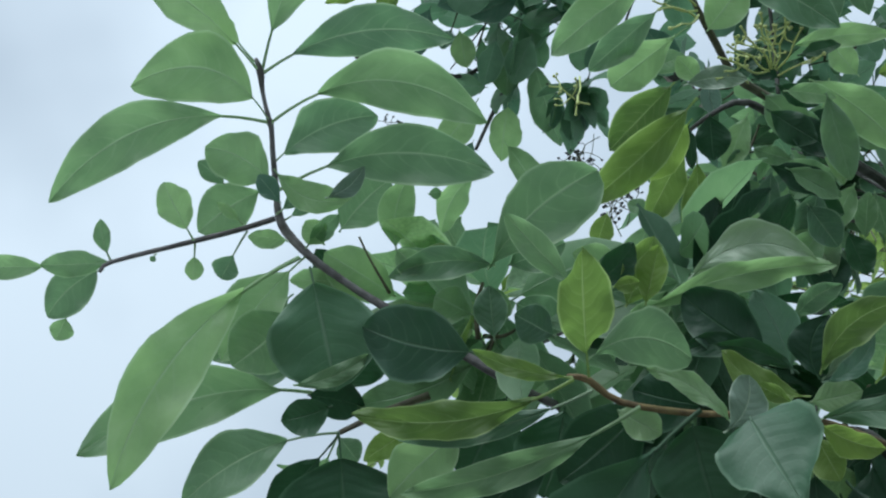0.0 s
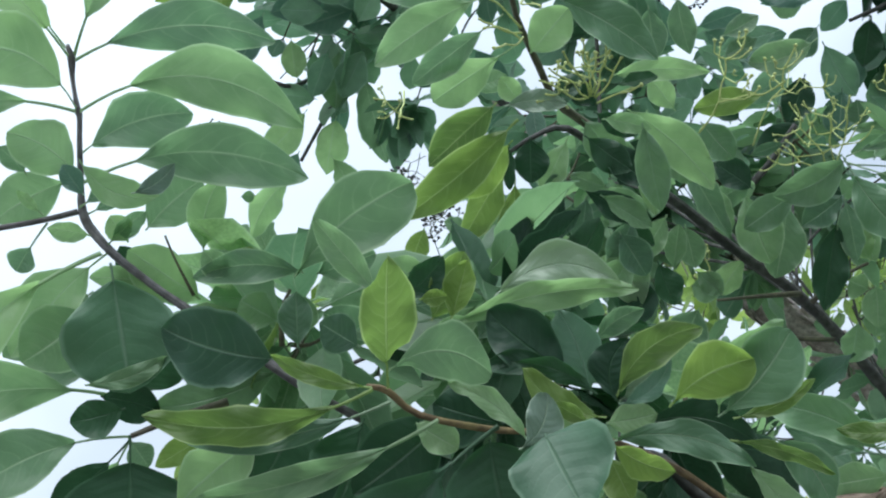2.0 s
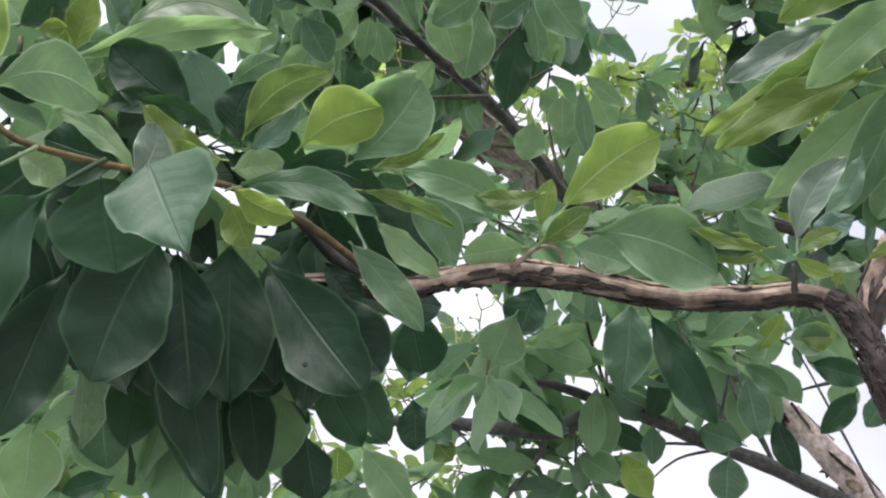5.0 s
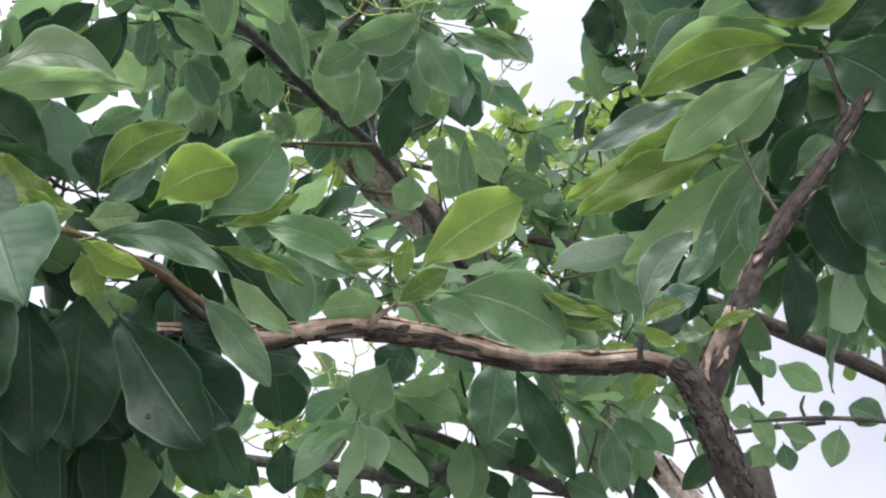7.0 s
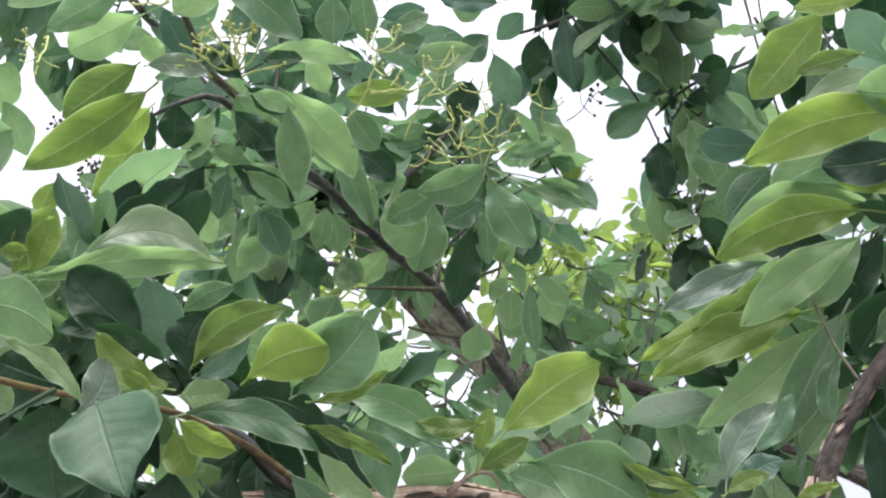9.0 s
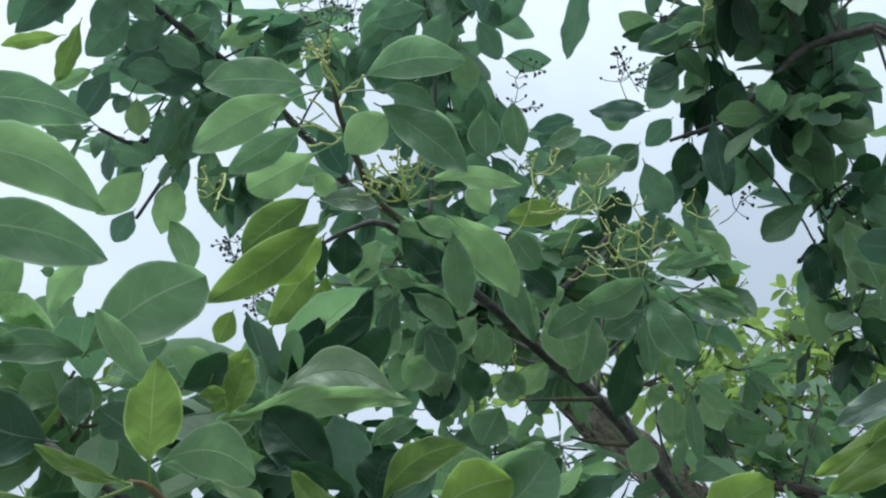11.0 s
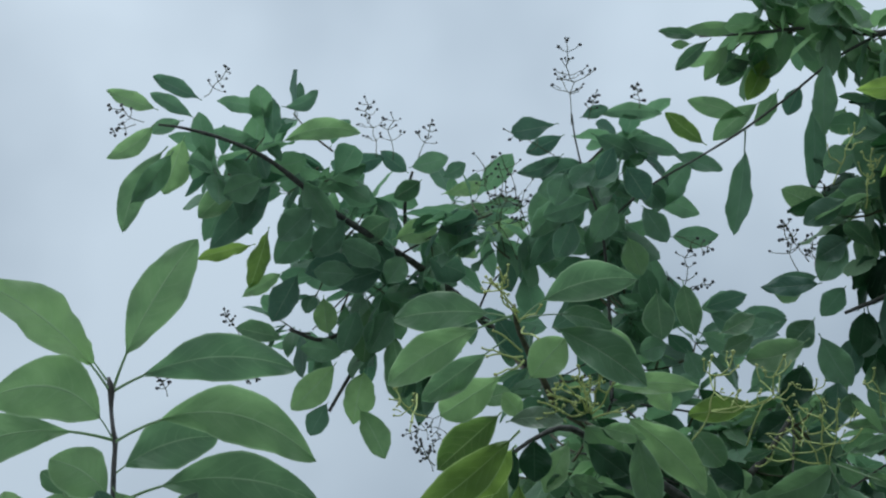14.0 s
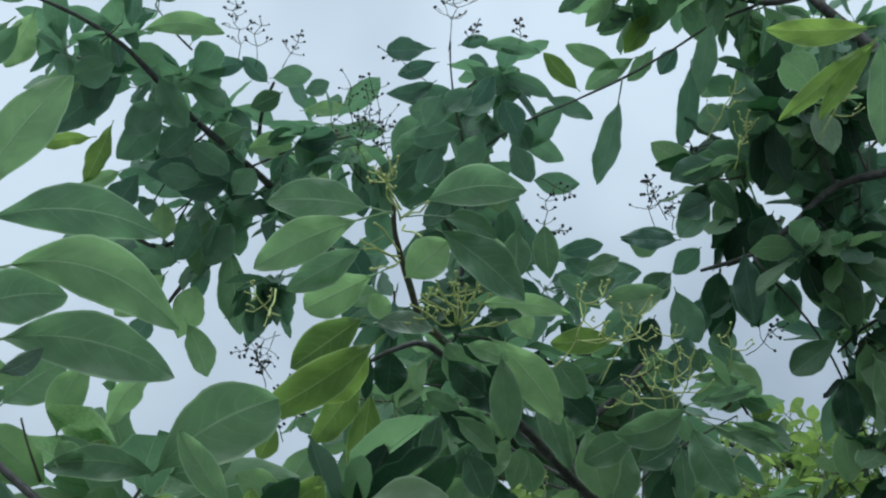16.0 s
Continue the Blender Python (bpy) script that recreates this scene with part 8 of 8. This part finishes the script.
clump(low_bough, 3006, (0.587, 1.485, 2.427), 0.070, 26, 0.075, (0, 4), 0.5, False)
clump(low_bough, 3009, (0.723, 1.483, 2.330), 0.060, 18, 0.075, (0, 4), 0.5, False)
clump(low_bough, 3012, (0.650, 1.466, 2.378), 0.080, 28, 0.075, (0, 4), 0.5, False)
clump(low_bough, 3015, (0.513, 1.360, 2.338), 0.070, 22, 0.075, (0, 4), 0.5, False)
clump(low_bough, 3018, (0.773, 1.454, 2.315), 0.080, 26, 0.075, (0, 4), 0.5, False)
clump(low_bough, 3021, (0.841, 1.402, 2.254), 0.070, 22, 0.075, (0, 4), 0.5, False)
clump(low_bough, 3024, (0.967, 1.364, 2.230), 0.080, 26, 0.075, (0, 4), 0.5, False)
clump(low_bough, 3027, (0.995, 1.263, 2.172), 0.070, 20, 0.075, (0, 4), 0.5, False)
clump(low_bough, 3030, (0.421, 1.304, 2.290), 0.060, 16, 0.075, (0, 4), 0.5, False)
clump(low_bough, 2101, (-0.046, 1.131, 2.004), 0.050, 10, 0.080, (0, 4, 7), 0.5, True)
clump(low_bough, 2104, (-0.011, 1.175, 1.973), 0.050, 10, 0.080, (4, 7), 0.5, True)
clump(low_bough, 2107, (-0.085, 1.148, 2.054), 0.045, 8, 0.080, (0, 4), 0.5, True)
leaf(bough, (0.257, 0.830, 2.268), (0.297, 0.847, 2.231), 0.033, 157, 4, 0.01, 0.30, -0.03, 0.08, "a")
leaf(bough, (0.264, 0.817, 2.266), (0.298, 0.821, 2.248), 0.018, 143, 2, -0.00, 0.15, 0.00, 0.08, "e")
leaf(bough, (0.295, 0.962, 2.247), (0.276, 0.984, 2.219), 0.025, -131, 4, 0.02, 0.17, 0.06, 0.08, "a")
leaf(bough, (0.330, 0.946, 2.255), (0.318, 0.977, 2.214), 0.031, -147, 4, 0.00, 0.36, 0.09, 0.08, "e")
leaf(bough, (0.466, 0.892, 2.256), (0.424, 0.926, 2.235), 0.031, -127, 4, -0.01, 0.20, -0.04, 0.08, "p")
leaf(bough, (0.608, 0.915, 2.305), (0.607, 0.898, 2.328), 0.022, 150, 1, 0.03, 0.38, -0.01, 0.08, "r")
leaf(bough, (0.345, 0.846, 2.297), (0.322, 0.833, 2.322), 0.024, -157, 0, 0.01, 0.22, 0.01, 0.08, "e")
leaf(bough, (0.338, 0.878, 2.293), (0.368, 0.894, 2.258), 0.031, 130, 4, -0.01, 0.41, 0.04, 0.08, "p")
leaf(bough, (0.415, 0.873, 2.313), (0.381, 0.864, 2.340), 0.024, -157, 2, -0.03, 0.25, 0.07, 0.08, "a")
leaf(bough, (0.399, 0.940, 2.265), (0.432, 0.917, 2.280), 0.026, 142, 4, 0.02, 0.43, -0.06, 0.08, "e")
leaf(tall_stem, (0.445, 1.018, 2.531), (0.497, 1.019, 2.505), 0.026, 150, 6, 0.01, 0.30, -0.03, 0.08, "a")
leaf(tall_stem, (0.474, 1.074, 2.612), (0.522, 1.047, 2.618), 0.025, 142, 6, -0.00, 0.15, 0.00, 0.08, "e")
leaf(tall_stem, (0.479, 1.067, 2.602), (0.520, 1.069, 2.581), 0.029, 144, 6, -0.02, 0.33, 0.03, 0.08, "p")
leaf(tall_stem, (0.504, 1.042, 2.556), (0.552, 1.016, 2.559), 0.030, 133, 6, 0.02, 0.17, 0.06, 0.08, "a")
leaf(tall_stem, (0.428, 1.074, 2.554), (0.396, 1.089, 2.549), 0.030, -127, 6, 0.00, 0.36, 0.09, 0.08, "r")
leaf(tall_stem, (0.448, 1.072, 2.548), (0.468, 1.089, 2.519), 0.029, 154, 6, -0.01, 0.20, -0.04, 0.08, "p")
leaf(tall_stem, (0.527, 0.981, 2.485), (0.496, 1.018, 2.458), 0.031, -140, 6, 0.03, 0.38, -0.01, 0.08, "a")
leaf(tall_stem, (0.330, 1.090, 2.803), (0.283, 1.143, 2.763), 0.037, -155, 6, 0.01, 0.22, 0.01, 0.08, "e")
leaf(tall_stem, (0.336, 1.119, 2.803), (0.291, 1.185, 2.748), 0.038, -162, 6, -0.01, 0.41, 0.04, 0.08, "p")
leaf(tall_stem, (0.342, 1.081, 2.808), (0.402, 1.113, 2.761), 0.039, 130, 6, -0.03, 0.25, 0.07, 0.08, "a")
leaf(tall_stem, (0.359, 1.055, 2.827), (0.409, 1.014, 2.848), 0.032, 158, 6, 0.02, 0.43, -0.06, 0.08, "e")
leaf(tall_stem, (0.310, 1.069, 2.841), (0.361, 1.094, 2.805), 0.035, 162, 6, 0.00, 0.28, -0.03, 0.08, "p")
leaf(tall_stem, (0.389, 1.116, 2.791), (0.361, 1.161, 2.755), 0.034, -137, 6, -0.02, 0.12, 0.00, 0.08, "a")
leaf(tall_stem, (0.407, 1.049, 2.791), (0.441, 1.066, 2.765), 0.031, 156, 6, 0.03, 0.30, 0.03, 0.08, "e")
leaf(tall_stem, (0.311, 1.039, 2.852), (0.265, 1.066, 2.839), 0.024, -137, 6, 0.01, 0.15, 0.06, 0.08, "p")
clump(bough, 418, (0.469, 1.100, 2.419), 0.066, 23, 0.050, (4,0,2), 0.5, False)
clump(bough, 421, (0.552, 1.050, 2.437), 0.058, 18, 0.050, (4,2,0), 0.5, False)
clump(bough, 424, (0.587, 0.919, 2.316), 0.051, 13, 0.050, (4,2,1), 0.5, False)
clump(bough, 427, (0.343, 1.050, 2.370), 0.055, 18, 0.045, (0,4,1), 0.5, False)
clump(bough, 2001, (0.316, 1.185, 2.465), 0.050, 12, 0.072, (0, 4, 2), 0.5, False)
clump(bough, 2002, (0.399, 1.197, 2.441), 0.050, 12, 0.072, (4, 2, 0), 0.5, False)
clump(bough, 2003, (0.458, 1.111, 2.455), 0.050, 10, 0.072, (0, 4), 0.5, False)
clump(bough, 2004, (0.526, 1.128, 2.426), 0.050, 12, 0.072, (2, 4, 0), 0.5, False)
clump(bough, 2005, (0.254, 1.259, 2.465), 0.050, 10, 0.072, (0, 4), 0.5, False)
clump(bough, 2006, (0.594, 1.102, 2.447), 0.050, 10, 0.072, (2, 0), 0.5, False)
clump(bough, 2013, (0.684, 1.212, 2.441), 0.055, 10, 0.072, (2, 0), 0.5, False)
panicle(middle, (0.344, 0.801, 2.239), (0.356, 0.737, 2.266), 4, False, 5000)
panicle(middle, (0.364, 0.797, 2.269), (0.391, 0.761, 2.258), 2, False, 5003)
panicle(middle, (0.422, 0.874, 2.288), (0.432, 0.807, 2.319), 3, False, 5006)
panicle(middle, (0.518, 0.923, 2.296), (0.494, 0.859, 2.334), 5, False, 5009)
panicle(middle, (0.518, 0.923, 2.296), (0.475, 0.875, 2.319), 4, False, 5012)
panicle(middle, (0.520, 0.922, 2.296), (0.511, 0.865, 2.322), 3, False, 5015)
panicle(middle, (0.511, 0.918, 2.304), (0.459, 0.899, 2.294), 2, False, 5018)
panicle(middle, (0.580, 0.909, 2.360), (0.560, 0.866, 2.371), 2, False, 5021)
panicle(middle, (0.124, 0.875, 2.291), (0.096, 0.848, 2.284), 2, False, 5024)
panicle(middle, (0.110, 0.823, 2.278), (0.106, 0.810, 2.247), 1, False, 5027)
panicle(middle, (0.237, 0.740, 2.215), (0.208, 0.712, 2.210), 2, False, 5030)
panicle(middle, (0.238, 0.739, 2.216), (0.215, 0.705, 2.217), 2, False, 5033)
panicle(middle, (0.239, 0.739, 2.216), (0.225, 0.699, 2.221), 2, False, 5036)
panicle(middle, (0.241, 0.739, 2.216), (0.238, 0.697, 2.220), 2, False, 5039)
panicle(middle, (0.242, 0.739, 2.215), (0.247, 0.701, 2.212), 1, False, 5042)
panicle(middle, (0.235, 0.741, 2.215), (0.203, 0.717, 2.205), 1, False, 5045)
panicle(middle, (0.238, 0.730, 2.212), (0.231, 0.694, 2.209), 2, False, 5048)
panicle(middle, (0.225, 0.755, 2.216), (0.206, 0.730, 2.204), 1, False, 5051)
panicle(middle, (0.246, 0.749, 2.218), (0.262, 0.716, 2.206), 1, False, 5054)
panicle(middle, (0.180, 0.701, 2.231), (0.155, 0.679, 2.217), 0, False, 5057)
panicle(middle, (0.180, 0.698, 2.235), (0.152, 0.676, 2.222), 0, False, 5060)
panicle(middle, (0.179, 0.696, 2.238), (0.157, 0.668, 2.230), 0, False, 5063)
panicle(middle, (0.181, 0.700, 2.233), (0.161, 0.684, 2.209), 0, False, 5066)
panicle(middle, (0.175, 0.682, 2.256), (0.159, 0.652, 2.250), 0, False, 5069)
panicle(middle, (0.176, 0.681, 2.258), (0.182, 0.650, 2.245), 0, False, 5072)
panicle(middle, (0.173, 0.674, 2.259), (0.151, 0.642, 2.256), 1, False, 5075)
panicle(middle, (0.171, 0.674, 2.260), (0.154, 0.637, 2.261), 2, False, 5078)
panicle(middle, (0.178, 0.680, 2.250), (0.182, 0.659, 2.226), 0, False, 5081)
panicle(middle, (0.514, 1.083, 1.959), (0.498, 1.056, 2.018), 4, False, 529)
panicle(middle, (0.499, 1.085, 1.970), (0.475, 1.069, 2.011), 3, False, 532)
panicle(middle, (0.442, 1.040, 2.241), (0.421, 1.019, 2.269), 3, False, 535)
panicle(middle, (0.681, 1.098, 2.370), (0.694, 1.048, 2.410), 4, False, 538)
panicle(middle, (0.598, 0.868, 2.603), (0.592, 0.824, 2.629), 4, False, 541)
panicle(middle, (0.563, 0.860, 2.628), (0.568, 0.811, 2.652), 3, False, 544)
panicle(middle, (0.645, 0.779, 2.579), (0.646, 0.728, 2.604), 3, False, 547)
panicle(middle, (0.311, 1.001, 2.831), (0.294, 0.922, 2.884), 8, True, 577)
panicle(middle, (0.331, 0.992, 2.834), (0.335, 0.960, 2.848), 4, True, 580)
panicle(middle, (0.391, 0.968, 2.838), (0.383, 0.942, 2.849), 4, True, 583)
panicle(middle, (0.077, 1.195, 2.932), (0.055, 1.134, 2.974), 6, True, 586)
panicle(middle, (0.101, 1.196, 2.930), (0.092, 1.146, 2.963), 3, True, 589)
panicle(middle, (0.136, 1.190, 2.934), (0.148, 1.147, 2.959), 4, True, 592)
panicle(middle, (0.265, 1.234, 2.803), (0.244, 1.149, 2.877), 4, True, 595)
panicle(middle, (0.279, 1.221, 2.814), (0.281, 1.165, 2.856), 3, True, 598)
panicle(middle, (0.257, 1.227, 2.827), (0.255, 1.169, 2.872), 3, True, 601)
panicle(middle, (0.300, 1.055, 2.828), (0.238, 1.037, 2.844), 3, True, 604)
panicle(middle, (0.448, 1.059, 2.712), (0.486, 1.052, 2.691), 3, True, 607)
panicle(middle, (0.467, 1.118, 2.644), (0.464, 1.067, 2.686), 4, True, 610)
panicle(middle, (0.474, 1.096, 2.664), (0.493, 1.080, 2.660), 3, True, 613)
panicle(middle, (0.594, 1.046, 2.659), (0.568, 1.008, 2.697), 4, True, 616)
panicle(middle, (0.612, 1.038, 2.658), (0.600, 1.006, 2.682), 4, True, 619)
panicle(middle, (0.630, 0.950, 2.729), (0.590, 0.966, 2.723), 3, True, 622)
panicle(middle, (-0.092, 1.416, 2.766), (-0.114, 1.388, 2.784), 4, True, 625)
panicle(middle, (0.212, 1.423, 2.668), (0.158, 1.439, 2.639), 4, True, 628)
panicle(middle, (0.204, 1.421, 2.671), (0.198, 1.446, 2.624), 4, True, 631)
panicle(middle, (-0.161, 1.103, 2.919), (-0.134, 1.071, 2.938), 4, True, 634)
panicle(middle, (-0.235, 1.127, 2.885), (-0.275, 1.105, 2.884), 4, True, 637)
panicle(middle, (-0.245, 1.129, 2.881), (-0.271, 1.129, 2.863), 3, True, 640)
panicle(middle, (0.511, 1.091, 2.576), (0.528, 1.071, 2.577), 3, True, 643)
panicle(middle, (-0.098, 1.492, 2.750), (-0.063, 1.489, 2.743), 3, True, 646)
panicle(middle, (0.201, 1.246, 2.395), (0.182, 1.218, 2.427), 6, True, 649)
panicle(middle, (0.207, 1.239, 2.405), (0.217, 1.210, 2.431), 4, True, 652)
panicle(middle, (0.170, 1.218, 2.444), (0.153, 1.193, 2.466), 3, True, 655)
panicle(middle, (-0.168, 1.344, 2.602), (-0.179, 1.319, 2.617), 5, True, 658)
panicle(middle, (0.226, 1.308, 2.479), (0.195, 1.293, 2.492), 3, True, 661)
panicle(middle, (0.200, 1.316, 2.473), (0.206, 1.283, 2.505), 3, True, 664)
panicle(middle, (0.282, 1.234, 2.800), (0.214, 1.144, 2.886), 5, True, 667)
panicle(middle, (0.299, 1.213, 2.818), (0.248, 1.137, 2.888), 4, True, 670)
panicle(middle, (0.603, 1.033, 2.667), (0.568, 1.006, 2.699), 5, True, 673)
panicle(middle, (0.675, 1.021, 2.476), (0.701, 0.978, 2.492), 4, True, 676)
panicle(middle, (0.176, 1.150, 2.364), (0.195, 1.128, 2.378), 4, True, 679)
panicle(middle, (0.162, 1.129, 2.397), (0.141, 1.111, 2.411), 3, True, 682)
panicle(middle, (0.698, 1.034, 2.443), (0.673, 1.029, 2.453), 3, True, 685)

# ---- distant tree ----
distant = tree_of("bright green leafy tree standing further behind", (2.9, 3.3, 0.0))
distant_trunk = branch(distant, "trunk", "grey", [(2.458, 2.279, 3.000, 0.02), (2.477, 2.393, 2.695, 0.05), (2.9, 3.3, -0.06, 0.09)], 12, 0.12)
far_branch = branch(distant, "bough", "grey", [(2.458, 2.279, 2.950, 0.0170), (2.061, 2.375, 3.160, 0.0130), (1.757, 2.396, 3.267, 0.0086), (1.493, 2.484, 3.386, 0.0058)], 7, 0.1)
far_branch["far"] = 1
far_low_branch = branch(distant, "bough", "grey", [(2.477, 2.393, 2.695, 0.0169), (1.976, 2.566, 2.949, 0.0116), (1.587, 2.724, 3.128, 0.0074)], 7, 0.1)
far_low_branch["far"] = 1
far_long_branch = branch(distant, "bough", "grey", [(2.111, 2.482, 2.907, 0.0137), (1.720, 2.521, 3.113, 0.0097), (1.267, 2.491, 3.162, 0.0081), (0.708, 2.478, 3.128, 0.0064), (0.220, 2.635, 2.994, 0.0051), (-0.102, 2.738, 2.784, 0.0037)], 7, 0.1)
far_long_branch["far"] = 1
clump(far_branch, 688, (1.518, 2.513, 3.323), 0.156, 75, 0.068, (0,), 0.4, False)
clump(far_branch, 691, (1.680, 2.382, 3.362), 0.155, 60, 0.068, (0,), 0.4, False)
clump(far_branch, 694, (1.663, 2.273, 3.133), 0.194, 127, 0.068, (0,), 0.4, False)
clump(far_branch, 697, (1.583, 2.466, 3.129), 0.218, 142, 0.068, (0,), 0.4, False)
clump(far_branch, 700, (1.756, 2.152, 3.206), 0.192, 105, 0.068, (0,), 0.4, False)
clump(far_branch, 703, (1.571, 2.460, 2.924), 0.178, 97, 0.068, (0,), 0.4, False)
clump(far_branch, 706, (1.722, 2.230, 2.912), 0.201, 127, 0.068, (0,), 0.4, False)
clump(far_branch, 709, (1.436, 2.543, 3.144), 0.168, 90, 0.068, (0,), 0.4, False)
clump(far_branch, 712, (1.851, 2.087, 2.976), 0.199, 112, 0.068, (0,), 0.4, False)
clump(far_branch, 715, (0.942, 2.683, 2.547), 0.166, 60, 0.068, (0,), 0.4, False)
clump(far_branch, 718, (0.782, 2.784, 2.378), 0.164, 60, 0.068, (0,), 0.4, False)
clump(far_branch, 721, (0.297, 2.765, 2.383), 0.183, 90, 0.068, (0,), 0.4, False)
clump(far_branch, 724, (0.483, 2.703, 2.506), 0.158, 52, 0.068, (0,), 0.4, False)
clump(far_branch, 727, (1.090, 2.689, 2.358), 0.165, 52, 0.068, (0,), 0.4, False)
clump(far_branch, 730, (1.291, 2.524, 2.587), 0.136, 37, 0.068, (0,), 0.4, False)
clump(far_branch, 733, (1.541, 2.380, 2.599), 0.134, 37, 0.068, (0,), 0.4, False)
clump(far_branch, 736, (0.610, 2.734, 2.654), 0.150, 60, 0.068, (0,), 0.4, False)
clump(far_branch, 739, (0.887, 2.395, 3.171), 0.184, 60, 0.068, (0,), 0.4, False)
clump(far_branch, 742, (1.123, 2.307, 3.157), 0.167, 45, 0.068, (0,), 0.4, False)
clump(far_branch, 745, (1.540, 2.324, 3.183), 0.158, 67, 0.068, (0,), 0.4, False)
clump(far_branch, 748, (-0.093, 2.728, 2.807), 0.162, 45, 0.068, (0,), 0.4, False)
clump(far_branch, 751, (0.656, 2.324, 3.009), 0.218, 105, 0.068, (0,), 0.4, False)
clump(far_branch, 754, (0.885, 2.250, 3.010), 0.187, 90, 0.068, (0,), 0.4, False)
clump(far_branch, 757, (1.210, 2.133, 2.959), 0.168, 75, 0.068, (0,), 0.4, False)
